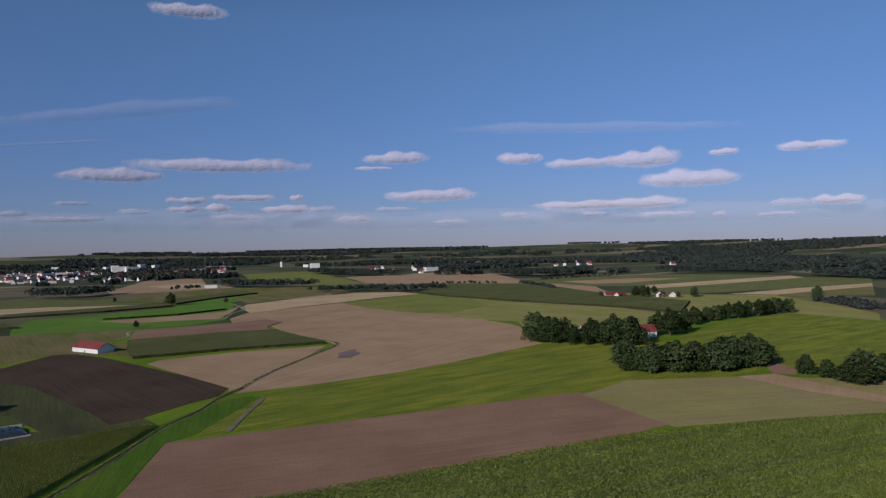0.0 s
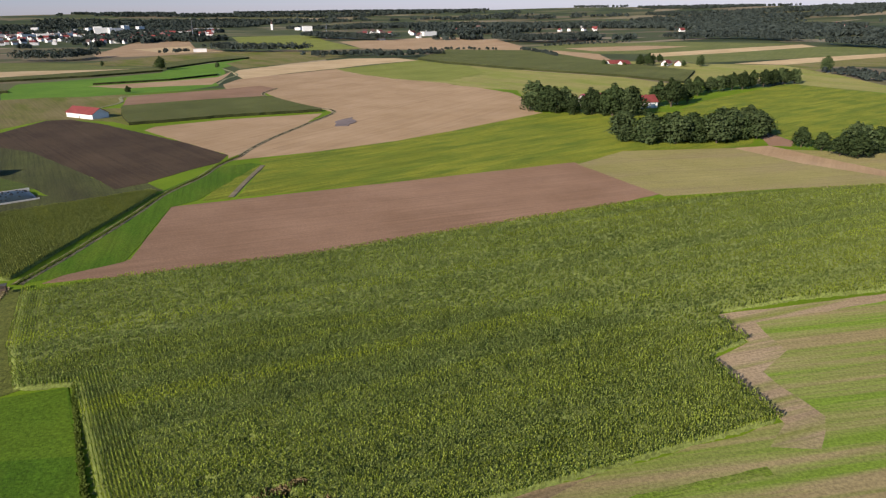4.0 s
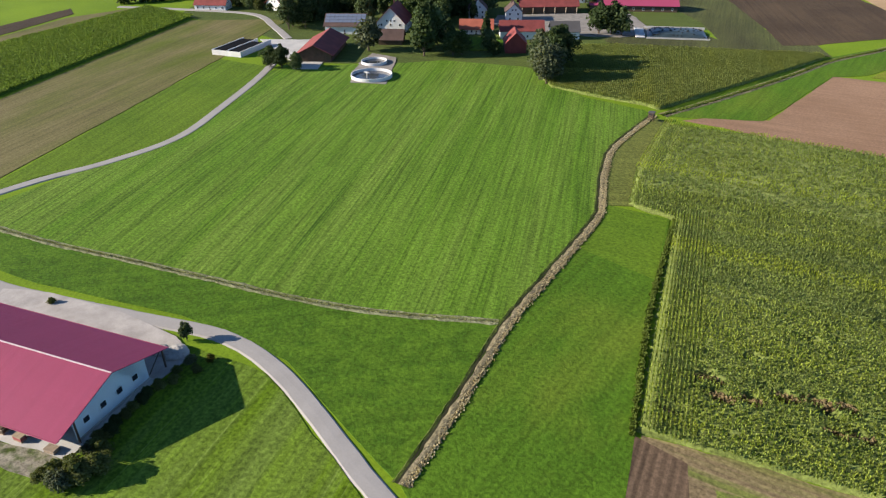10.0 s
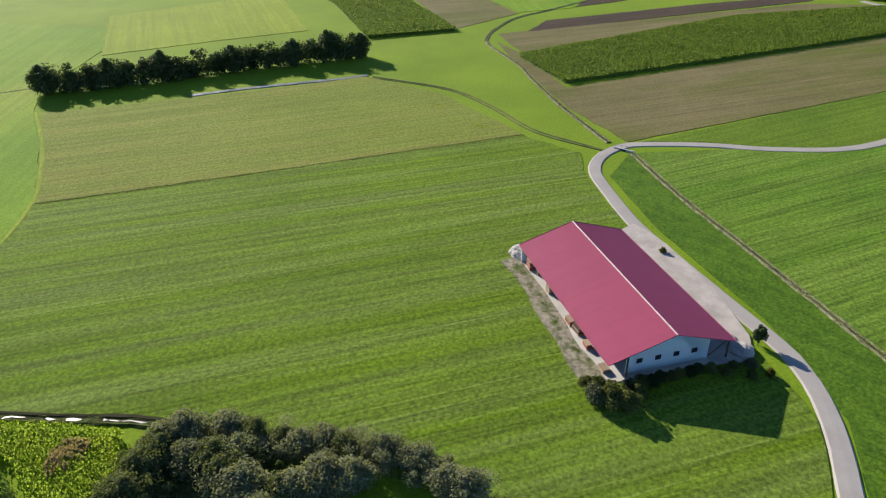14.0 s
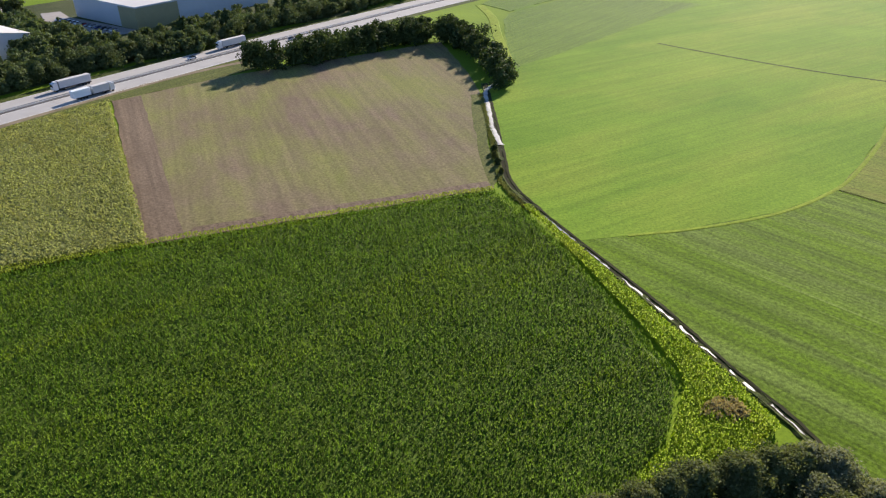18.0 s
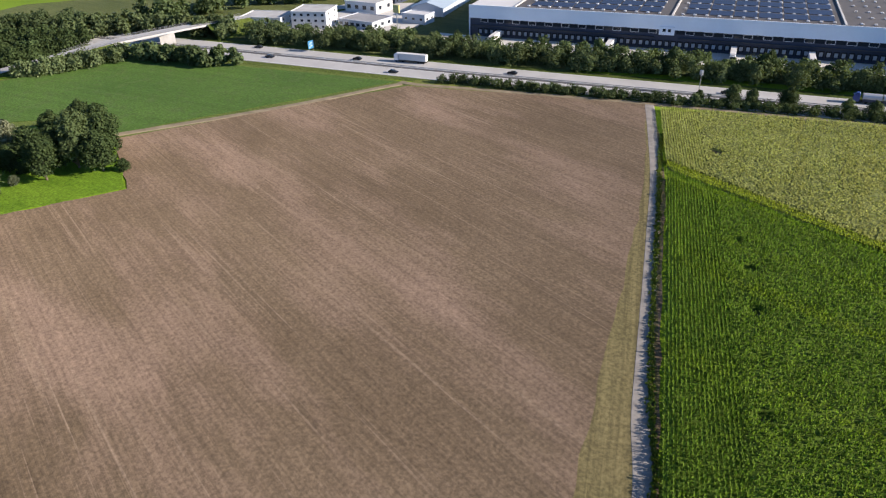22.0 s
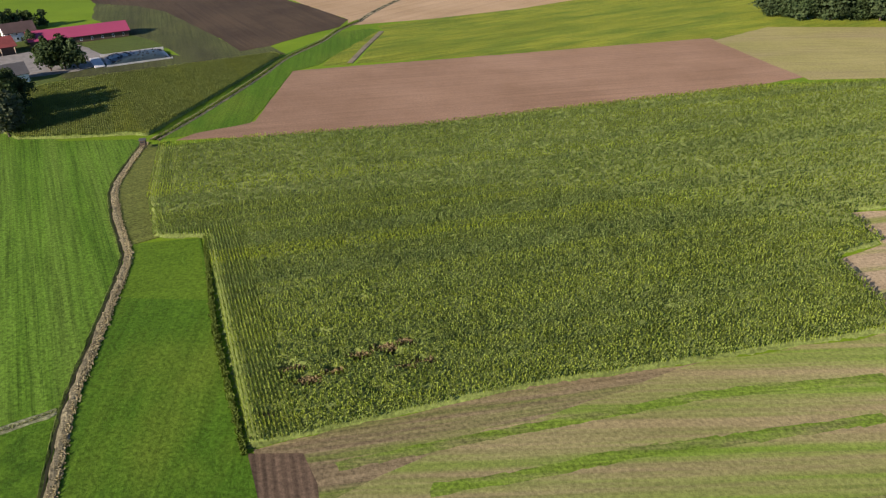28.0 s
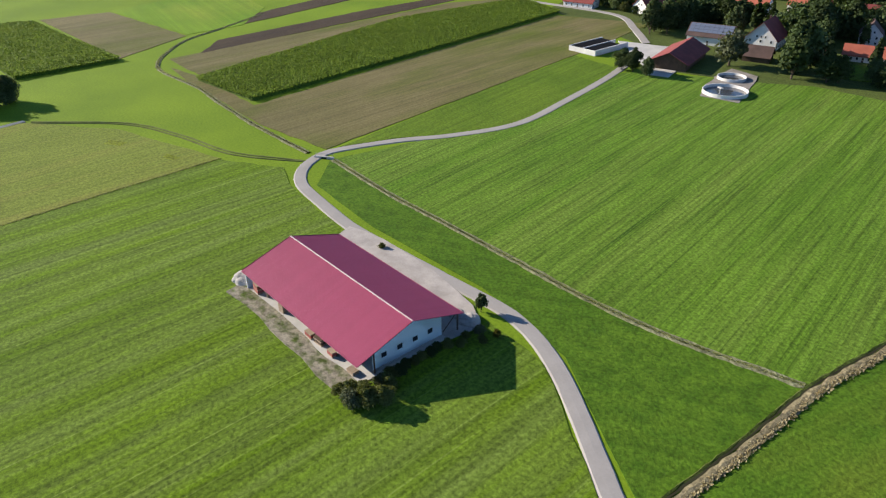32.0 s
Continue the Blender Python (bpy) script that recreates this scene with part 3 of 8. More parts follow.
field("grass_strip_top", "paler freshly mown end of the grass strip", [(-107, 142), (-91, 148), (-75, 121.5), (-98.5, 119), (-103, 133)], STRIP_L, 0.4)
field("meadow_village", "large mown meadow with tractor tracks", [(-216, 5), (-228, 40), (-236, 72), (-258, 99), (-292, 130), (-289, 150), (-276, 168), (-262, 188), (-254, 204), (-238, 214), (-222, 224), (-208, 226), (-176, 211), (-150, 216), (-144, 213), (-138, 192), (-132, 175), (-121, 158), (-111, 145), (-104, 135), (-97, 117), (-91, 101), (-86, 84), (-103, 68), (-119, 56.5), (-141, 44), (-165, 30.5), (-186, 18.5)], MOWN, 0.2)
field("meadow_triangle", "green meadow between the lane and the ditch", [(-215, 3), (-186, 17.5), (-165, 29.5), (-141, 43), (-119, 55.5), (-103, 67), (-86, 83), (-78, 71), (-70, 55), (-64, 42), (-76, 42), (-103, 43), (-131, 33), (-165, 12), (-196, -2)], MOWN_T, 0.2)
field("meadow_barn", "large green meadow with pale swaths", [(-66, 36), (-76, 37), (-102, 38), (-130, 26), (-167, 3), (-198, -10), (-212, -12), (-224, -34), (-198, -70), (-139, -156), (-116, -147), (-91, -143.5), (-58, -143), (-66, -108), (-72, -74), (-74, -50), (-70, -10), (-60, 10)], MOWN_W)
field("olive_stubble_west", "olive stubble field behind the green strip", [(-279, -24), (-419, 149), (-383, 193), (-324, 124), (-225, 2), (-256, -21), (-325, -56), (-346, -65), (-329, -51)], OLIVE)
field("grass_triangle", "bright green grass beside the lane", [(-226, 6), (-325, 126), (-298, 137), (-259, 103), (-237, 75), (-228, 47), (-231, 27)], TRIANGLE)
field("olive_stubble_strip", "olive stubble strip", [(-363, -68), (-476, 96), (-480, 140), (-435, 56), (-329, -50)], OLIVE)
field("ploughed_strip", "dark ploughed strip of soil", [(-371, -54), (-399, -48), (-464, 38), (-505, 105), (-486, 102)], DARK_SOIL)
field("ploughed_strip", "dark ploughed strip of soil", [(-430, -46), (-453, -21), (-481, 8), (-530, 60), (-545, 40), (-470, -30)], DARK_SOIL)
field("meadow_yellow", "bright yellow-green meadow by the far ditch", [(-500, -124), (-534, -92), (-520, -38), (-488, -26), (-436, -37), (-417, -66)], MEADOW_S)
field("olive_meadow_far", "olive meadow beside the far maize", [(-480, -160), (-496, -123), (-414, -66), (-369, -92)], OLIVE)
field("olive_stubble_south", "olive stubble field below the hedge", [(-205, -210), (-234, -164), (-276, -108), (-261, -71), (-224, -32), (-198, -70), (-139, -157), (-155, -168), (-181, -190)], OLIVE_S)
field("meadow_south", "sunlit yellow-green meadow", [(-139, -156), (-116, -147), (-91, -143.5), (-58, -143), (-54, -160), (-51, -185), (-62, -262), (-120, -420), (-330, -480), (-330, -260), (-230, -232), (-205, -214), (-181, -190), (-155, -168)], MEADOW_S)
field("weedy_stubble", "reddish stubble field with weedy green patches", [(80.5, -285), (39, -310), (-61, -347), (-63, -292), (-62, -263), (-46, -177), (47, -163)], PURPLE)
BARE_STRIP = field_mat("tilled_headland", (0.262, 0.186, 0.122), (0.322, 0.234, 0.158), 105, drill=1.2, drills=0.35, grain=0.5)
field("tilled_headland", "bare reddish strip along the sunflowers", [(80.5, -285), (70.5, -290), (37.5, -164.4), (47, -163)], BARE_STRIP, 0.4)
field("tilled_headland", "bare reddish strip along the maize", [(38, -164.4), (36, -170), (-45, -182), (-46, -177)], BARE_STRIP, 0.5)
field("meadow_far_strip", "pale yellow-green meadow strip beyond the hedge", [(-281, -243), (-358, -297), (-442, -230), (-349, -168), (-318, -205)], MEADOW_F)
field("far_crop_field", "dense green crop beyond the wood", [(-86, -296), (-106, -309), (-144, -339), (-189, -374), (-229, -401), (-174, -445), (-142, -427), (-111, -403), (-104, -388), (-95, -351), (-89, -319)], GREEN_CROP_S)
field("far_crop_field", "green crop strip beside the motorway", [(-113, -409), (-108, -421), (-102, -434), (-132, -472), (-240, -520), (-240, -412), (-174, -449), (-141, -431)], GREEN_CROP_S)
field("path_verge", "dull verge along the motorway path", [(12, -336), (39, -310), (81, -285), (151, -223), (204, -171), (268, -100), (274, -106), (212, -180), (158, -234), (86, -304), (24, -350)], VERGE)
field("weed_strip", "dull yellow-green strip between ditch and maize", [(-143, 212), (-136, 212), (-117, 170), (-102, 148), (-108, 142), (-111, 145), (-121, 158), (-132, 175), (-138, 192)], VERGE)
field("verge_stream", "dull yellow-green verge between the stream and the stubble", [(-61, -262), (-57.5, -236), (-51.5, -205), (-48.5, -182), (-45.5, -178), (-46.5, -194), (-52, -232), (-57.5, -262)], VERGE, 0.6)
field("weed_patch", "bright yellow-green weed patch in the stubble", [(-250, -72), (-246, -65), (-243, -67), (-246, -73)], RANK)
field("weed_patch", "bright yellow-green weed patch in the stubble", [(-232, -50), (-227, -45), (-226, -48), (-229, -51)], RANK)
field("harrowed_field", "large bare brown harrowed field", [(204, -173), (268, -100), (258, 13), (211, 11), (207, 60), (115, 41), (69, 29), (40, 20), (30, -20), (47, -52), (86, -83), (117, -109), (146, -133), (174, -154)], BROWN)
field("harrowed_edge", "weedy paler edge strip of the harrowed field", [(52, -39), (90, -73.5), (120, -102), (149, -128), (178, -151), (203.5, -171), (174.5, -154), (146.5, -133), (117.5, -109), (86.5, -83), (48, -51)], WEED_EDGE, 0.8)
field("green_crop_field", "dense dark green crop field", [(376, -1), (276, -98), (264, 14), (290, 21), (298, 66), (353, 78)], GREEN_CROP)
field("grass_copse", "bright grass under the roadside trees", [(207.5, 61), (211.5, 11.2), (262, 14), (288, 22), (282, 64)], LAWN)
field("verge_crop_lane", "bright grass verge between the maize and the lane", [(64, 37.4), (112, 50), (153, 57), (206, 65.5), (208, 70), (152, 60.6), (112, 53.6), (66, 41.4)], STRIP_L, 0.2)
field("verge_lane", "grass verge beside the lane", [(64, 37), (92, 44), (122, 51), (145, 56), (172, 61), (212, 68), (282, 76), (282, 60), (207, 60), (150, 48), (115, 42), (66, 30)], STRIP_G)

# ---- roads, tracks, ditches ----
ASPHALT = plain_mat("worn_asphalt", (0.36, 0.335, 0.315), 0.9, spots=0.15, scale=0.6, spec=0.2)
MOTORWAY = plain_mat("pale_concrete_carriageway", (0.42, 0.41, 0.40), 0.85, spots=0.15, scale=0.4, spec=0.2)
GRAVEL = plain_mat("gravel_track", (0.33, 0.30, 0.27), 0.95, spots=0.35, scale=1.2, spec=0.1)
DRY_GRASS = field_mat("dry_bank_grass", (0.330, 0.275, 0.150), (0.460, 0.395, 0.245), 0, drill=0.8, drills=0.5, grain=0.6, relief=0.4)
BANK = field_mat("rough_bank_grass", (0.079, 0.120, 0.020), (0.150, 0.190, 0.035), 0, drill=1.0, drills=0.4, grain=0.6, relief=0.4)
YARD_EARTH = field_mat("stony_yard_earth", (0.36, 0.31, 0.22), (0.52, 0.47, 0.37), 30, drill=1.2, drills=0.2, grain=0.55, patch=(0.115, 0.165, 0.030), patch_amount=0.5, patch_scale=0.45, patch_stretch=0.8)
RUT = plain_mat("worn_wheel_rut", (0.17, 0.20, 0.06), 1.0, spots=0.4, scale=0.8, spec=0.1)
EARTH = plain_mat("trodden_earth", (0.30, 0.245, 0.165), 1.0, spots=0.4, scale=0.8, spec=0.1)

road("road_lane", "pale asphalt farm lane winding past the barn", [(352, 96), (335, 89.4), (310, 80.5), (282, 73.2), (256.6, 70.3), (234, 68.2), (216, 66), (189, 62.6), (172, 59), (145, 54), (122, 49), (92, 42), (68, 36), (30, 28), (-20, 30), (-50, 36.5), (-63, 38.3), (-70, 38.6), (-78, 39.3), (-88, 40), (-98, 40.4), (-108, 39.6), (-116, 37.6), (-123, 34.3), (-137, 25), (-154, 14), (-168, 5.5), (-183, -1), (-198, -6.5), (-209, -6), (-216, -3), (-221, 1), (-224, 7), (-228, 27), (-229, 47), (-236, 72), (-258, 98), (-290, 131), (-330, 165)], 3.35, ASPHALT)
road("road_track", "gravel track along the maize edge", [(30, 25), (34, -28), (52, -52), (70, -66), (89, -82), (120, -108), (149, -132), (177, -153), (203, -172)], 3.0, GRAVEL, 0.2)
road("road_path", "pale grass path beside the motorway", [(262, 14), (265, -47), (272, -98), (268, -104), (204, -173), (150, -226), (70, -306), (20, -340)], 3.0, EARTH, 0.2)
for off in (-0.8, 0.8):
    road("road_wheel_track", "worn wheel rut of a grassy farm track", [(-216 - off * 0.4, -5 - off * 0.9), (-219 - off, -12), (-229 - off * 0.8, -30 + off * 0.6), (-250 - off * 0.7, -49 + off * 0.7), (-267 - off * 0.8, -70 + off * 0.5), (-276 - off, -105)], 0.6, RUT, 0.2, 0.15)
road("road_grass_track", "mown yellow-green grass track round the wood", [(-66, -262), (-70, -272), (-80, -290), (-86, -315), (-92, -356), (-99, -395), (-100, -430)], 4.5, MEADOW_F, 0.2)
road("road_tractor_line", "faint pale tractor line along the meadow edge", [(-72, -143), (-91, -143), (-116, -146.5), (-139, -156), (-155, -167), (-181, -189), (-205, -213)], 1.1, MEADOW_F, 0.17)
road("road_tractor_line", "rough grass boundary line across the meadow", [(-163, -320), (-182, -292), (-205, -262), (-230, -236)], 1.3, BANK, 0.18)
road("road_clover_track", "bare brown tractor track through the clover", [(-102.3, 327), (-103.5, 360), (-104, 398)], 2.6, EARTH, 0.2)
# dark patch stands for the shade inside the thicket
field("thicket_shade", "rough ground coloured dark for the shade under the streamside thicket", [(-40, -60), (-50, -62.5), (-62, -64), (-68, -62), (-66, -52), (-62, -49), (-58, -54), (-50, -57.5)], ROUGH, 0.6)


# ---- standing crops ----
def crop_mat(name, dark, light, tint, angle, through_light=0.35, amount=0.5, scale=0.10, stretch=0.06, mottle=0.78, glow=(1.0, 1.0, 0.4)):
    """Crop leaves: tone by leaf, ripening bands along the rows, broad thin and lush patches."""
    m, t, b = nodes_of(name)
    geo = t.nodes.new("ShaderNodeNewGeometry")
    col = mix(t, geo.outputs["Random Per Island"], dark, light)
    band = ramp(t, noise_of(t, coords(t, angle, (stretch, 1, 1)), scale, 4, 0.65), [(0.56 - 0.14 * amount, 0), (0.70, 1)])
    col = mix(t, band, col, mix(t, geo.outputs["Random Per Island"], tuple(v * 0.75 for v in tint), tint))
    col = mix(t, 1.0, col, ramp(t, noise_of(t, coords(t), 0.03, 5, 0.65), [(0.34, 0.88), (0.62, 1.0)]), "MULTIPLY")
    col = mix(t, 1.0, col, ramp(t, noise_of(t, coords(t), 0.25, 4, 0.7), [(0.38, mottle), (0.60, 1.0)]), "MULTIPLY")
    t.links.new(col, b.inputs["Base Color"])
    b.inputs["Roughness"].default_value, b.inputs["Specular IOR Level"].default_value = 0.7, 0.12
    tr, ad = add(t, "BsdfTranslucent"), t.nodes.new("ShaderNodeMixShader")
    t.links.new(mix(t, 1.0, col, glow, "MULTIPLY"), tr.inputs["Color"])
    ad.inputs[0].default_value = through_light
    t.links.new(b.outputs[0], ad.inputs[1])
    t.links.new(tr.outputs[0], ad.inputs[2])
    t.links.new(ad.outputs[0], t.nodes["Material Output"].inputs["Surface"])
    return m


MAIZE = crop_mat("maize_leaves", (0.275, 0.355, 0.096), (0.360, 0.440, 0.140), (0.600, 0.690, 0.085), 23.5, 0.5, 0.95, 0.10, 0.02, mottle=0.84, glow=(0.95, 1.0, 0.45))
MAIZE_F = crop_mat("even_maize_leaves", (0.150, 0.245, 0.034), (0.225, 0.325, 0.054), (0.215, 0.310, 0.046), 125, 0.4, 0.2, mottle=0.92)
MAIZE_N = crop_mat("northern_maize_leaves", (0.225, 0.270, 0.072), (0.335, 0.380, 0.118), (0.36, 0.40, 0.090), 125, 0.5, 0.4, mottle=0.9)
MAIZE_B = crop_mat("maize_strip_leaves", (0.340, 0.415, 0.150), (0.430, 0.510, 0.205), (0.42, 0.51, 0.16), 11, 0.42, 0.3, mottle=0.92, glow=(0.9, 1.0, 0.6))
MAIZE_D = crop_mat("lush_maize_leaves", (0.148, 0.262, 0.030), (0.212, 0.338, 0.045), (0.275, 0.400, 0.036), 20, 0.5, 0.5, mottle=0.84, glow=(0.88, 1.0, 0.4))
MAIZE_E = crop_mat("rank_edge_leaves", (0.36, 0.52, 0.032), (0.47, 0.62, 0.056), (0.52, 0.63, 0.052), 70, 0.5, 0.3, mottle=0.94)
SUNFLOWER = crop_mat("ripe_sunflower_leaves", (0.40, 0.445, 0.135), (0.57, 0.61, 0.23), (0.53, 0.53, 0.17), 130, 0.5, 0.2, mottle=0.88)
UNDER = field_mat("maize_stalks", (0.240, 0.300, 0.072), (0.310, 0.368, 0.100), 20, drill=0.8, drills=0.4, grain=0.6)
UNDER_D = field_mat("lush_maize_stalks", (0.115, 0.190, 0.020), (0.165, 0.250, 0.030), 20, drill=0.8, drills=0.4, grain=0.6)
UNDER_S = field_mat("sunflower_stalks", (0.25, 0.275, 0.075), (0.34, 0.365, 0.11), 130, drill=0.8, drills=0.4, grain=0.6)
UNDER_E = field_mat("weed_stalks", (0.28, 0.41, 0.026), (0.37, 0.49, 0.036), 70, drill=0.8, drills=0.3, grain=0.5)


BARE = field_mat("bare_crop_soil", (0.15, 0.115, 0.06), (0.23, 0.175, 0.105), 20, drill=0.8, drills=0.4, grain=0.5, patch=(0.12, 0.14, 0.04), patch_amount=0.6, patch_scale=0.5, patch_stretch=0.8)

DRY_REED = field_mat("dry_trodden_reeds", (0.215, 0.205, 0.125), (0.300, 0.285, 0.185), 20, drill=0.8, drills=0.4, grain=0.6, relief=0.4)


def crop(name, label, poly, angle, material, row=0.75, step=0.6, height=2.3, leaves=3, spread=0.45, width=0.15, head=(), holes=(), seed=1, droop=0.35, mass=0.65, thin=(1e9, 1.0), scatter=0.07, bare=None):
    """Standing crop: every plant is a whorl of arching leaves over a mass of stalks. head: edge strips (ax, ay, bx, by, width) planted along the edge.
    holes: thin or trampled spots (x, y, radius, radius)."""
    rng = np.random.default_rng(seed)
    xs, ys = np.array([p[0] for p in poly], float), np.array([p[1] for p in poly], float)
    cx, cy, far = xs.mean(), ys.mean(), np.hypot(xs - xs.mean(), ys - ys.mean()).max()

    def planted(a, gap, jitter):
        u, v = np.meshgrid(np.arange(-far, far, gap), np.arange(-far, far, row))
        u, v = u.ravel() + rng.uniform(-0.5, 0.5, u.size) * gap, v.ravel() + rng.normal(0, jitter, u.size)
        c, s = math.cos(radians(a)), math.sin(radians(a))
        x, y = cx + u * c - v * s, cy + u * s + v * c
        k = inside(poly, x, y)
        return x[k], y[k]

    def in_strip(x, y, e):
        ax, ay, bx, by, w = e
        dx, dy = bx - ax, by - ay
        ln = math.hypot(dx, dy)
        off = np.abs((x - ax) * dy - (y - ay) * dx) / ln
        t = ((x - ax) * dx + (y - ay) * dy) / ln
        return (off < w) & (t > -5) & (t < ln + 5)

    def hole(x, y):
        f = np.zeros(x.size)
        for hx, hy, rx, ry in holes:
            f = np.maximum(f, 2.2 - 2 * ((x - hx) / rx) ** 2 - 2 * ((y - hy) / ry) ** 2)
        return f
    x, y = planted(angle, step, scatter)
    for e in head:
        x, y = x[~in_strip(x, y, e)], y[~in_strip(x, y, e)]
    for e in head:
        hx, hy = planted(math.degrees(math.atan2(e[3] - e[1], e[2] - e[0])), step * 0.85, 0.03)
        k = in_strip(hx, hy, e)
        x, y = np.concatenate((x, hx[k])), np.concatenate((y, hy[k]))
    gap = np.sin(x * 0.31 + 2 * np.sin(y * 0.17)) * np.sin(y * 0.23 + 1.7 * np.sin(x * 0.11 + seed))
    keep = (rng.random(x.size) > 0.12 * (gap > 0.75)) & (hole(x, y) < 0.7 * rng.random(x.size) + 0.15) & ((np.hypot(x, y) < thin[0]) | (rng.random(x.size) < thin[1]))
    x, y = x[keep], y[keep]
    n = x.size
    h = height * (0.92 + 0.06 * gap[keep] + rng.normal(0, 0.055, n))
    verts, turn = np.zeros((n, leaves, 4, 3), np.float32), rng.uniform(0, 6.283, n)
    for k in range(leaves):
        a = turn + 6.283 * k / leaves + rng.normal(0, 0.35, n)
        reach, z0 = spread * rng.uniform(0.7, 1.25, n), h * rng.uniform(0.45, 0.68, n)
        z1, z2 = h * rng.uniform(0.85, 1.06, n), h * (1 - droop * rng.uniform(0.1, 1.0, n))
        c, s, w = np.cos(a), np.sin(a), width * rng.uniform(0.7, 1.25, n)
        for i, (d, z, side) in enumerate(((0.0, z0, 0.0), (0.5, z1, 1.05), (1.0, z2, 0.0), (0.5, z1, -1.05))):
            verts[:, k, i, 0] = x + c * reach * d - s * w * side
            verts[:, k, i, 1] = y + s * reach * d + c * w * side
            verts[:, k, i, 2] = z
    loops = np.arange(n * leaves * 4)
    plants = new(name, quick_mesh(name, verts.reshape(-1, 3), np.full(n * leaves, 4), loops, material))
    tagged(plants, label, "crop", kind="stuff")
    # the mass of stalks, as an uneven sheet that drops at the holes and edges
    cell = 0.8 if far < 130 else 1.2
    gx, gy = np.meshgrid(np.arange(xs.min() - 2, xs.max() + 2, cell), np.arange(ys.min() - 2, ys.max() + 2, cell))
    shape = gx.shape
    gx, gy = gx.ravel(), gy.ravel()
    ok = inside(poly, gx, gy)
    ed = edge_distance(poly, gx, gy)
    gx, gy = gx + rng.uniform(-0.2, 0.2, gx.size) * cell, gy + rng.uniform(-0.2, 0.2, gy.size) * cell
    z = height * (mass + rng.normal(0, 0.045, gx.size)) * np.clip(1.0 - 4 * hole(gx, gy), 0.0, 1) * np.clip((np.where(ok, ed, -ed) - 0.7) / 0.7, 0.0, 1) - 0.12
    for e in head:
        z = np.where(in_strip(gx, gy, e), z * 0.55, z)
    idx = np.arange(gx.size).reshape(shape)
    quads = np.stack((idx[:-1, :-1], idx[:-1, 1:], idx[1:, 1:], idx[1:, :-1]), -1).reshape(-1, 4)
    quads = quads[ok[quads].any(1)]
    used, inv = np.unique(quads, return_inverse=True)
    me = quick_mesh("stalks", np.stack((gx, gy, z), 1)[used], np.full(len(quads), 4), inv.ravel(), UNDER_D if material in (MAIZE_D, MAIZE_F) else UNDER_E if material is MAIZE_E else UNDER_S if material is SUNFLOWER else UNDER)
    part_of("stalks", me, plants)
    for hx, hy, rx, ry in holes:
        ring = [(hx + 1.15 * rx * math.cos(a), hy + 1.15 * ry * math.sin(a)) for a in np.arange(0, 6.28, 0.5)]
        field("bare_patch", "bare trampled brown soil inside the crop", ring, bare or BARE, 0.6)
    return plants


crop("maize_field", "tall ripening maize in dense rows, dark green with yellow tints", [(-137, 211), (-127, 212), (-106, 222), (-49, 242), (13, 273), (78, 305), (141, 321), (199, 331), (233, 334), (247, 321), (250, 298), (220, 292), (221, 262), (224, 242), (230, 221), (164, 208), (107, 196), (79, 187), (81, 169), (67, 160), (73, 131), (-6, 100), (-48, 79), (-90, 149), (-103, 147), (-118, 170)], 23.5, MAIZE, step=0.62, leaves=4, width=0.095, mass=0.72, spread=0.38, thin=(190, 0.62), head=[(-48, 79, -90, 149, 9.0), (-118, 170, -137, 211, 7.0)], holes=[(-31.8, 108.6, 2.6, 1.3), (-36, 105.5, 2.4, 1.2), (-28, 111, 2.0, 1.1), (-29, 107.1, 2.0, 0.9), (-43.5, 96.8, 2.6, 1.3), (-39.6, 100, 2.0, 1.2), (-23.3, 105.8, 1.8, 1.0), (-49, 99.5, 1.4, 2.2), (-46.3, 111.4, 1.2, 1.0), (-41, 125, 1.3, 0.9), (-27, 103, 2.2, 0.6), (-46, 100, 1.6, 0.8), (-38.3, 129.4, 0.8, 0.8), (-33.8, 116.7, 0.9, 0.7), (-40.6, 105.2, 1.0, 0.8), (-51.6, 150, 1.6, 0.6), (-47, 152, 1.4, 0.5), (-34, 150.5, 1.6, 0.5), (-25.5, 156.2, 1.8, 0.5), (-19, 163, 1.4, 0.5), (-44, 112, 0.8, 0.6), (-30, 96, 1.8, 0.6), (-48, 88, 1.4, 0.8)], seed=3)
crop("maize_field", "dark green maize field beside the motorway path", [(150, -136), (98, -147), (44, -160), (-31, -171), (-45, -172), (-49, -162), (-52.5, -145), (-55, -125), (-57, -108), (-58.5, -90), (-55.5, -84), (-50, -76), (-43.5, -71), (-38, -64), (-20, -56), (20, -40), (36, -33), (54, -57), (106, -101)], 20, MAIZE_D, step=0.6, leaves=4, width=0.10, seed=5, mass=0.72, head=[(54, -57, 150, -136, 13.0)], holes=[(84, -106, 1.2, 1.6), (97, -117, 1.5, 1.5), (108, -124, 1.2, 1.2), (60, -84, 1.2, 1.5), (72, -96, 1.0, 1.3)])
crop("maize_field", "strip of maize between stubble and lane", [(196, 118), (205, 95), (206.5, 68.6), (198, 67.3), (152, 60), (112, 53), (66.5, 40.8), (28, 31), (8, 64), (31, 71.5), (54, 78.8), (72, 84.4), (98, 92.5), (140, 104.8)], 12, MAIZE_B, step=0.42, leaves=5, width=0.085, spread=0.34, seed=6, mass=0.78, head=[(28, 34, 207, 69, 70)])
crop("maize_field", "yellowish green maize field below the farm", [(-220, 281), (-184, 308), (-145, 339), (-140, 334), (-146, 219), (-152, 220), (-176, 213), (-192, 210), (-207, 218), (-230, 263)], 125, MAIZE_N, step=0.62, width=0.16, spread=0.45, seed=7)
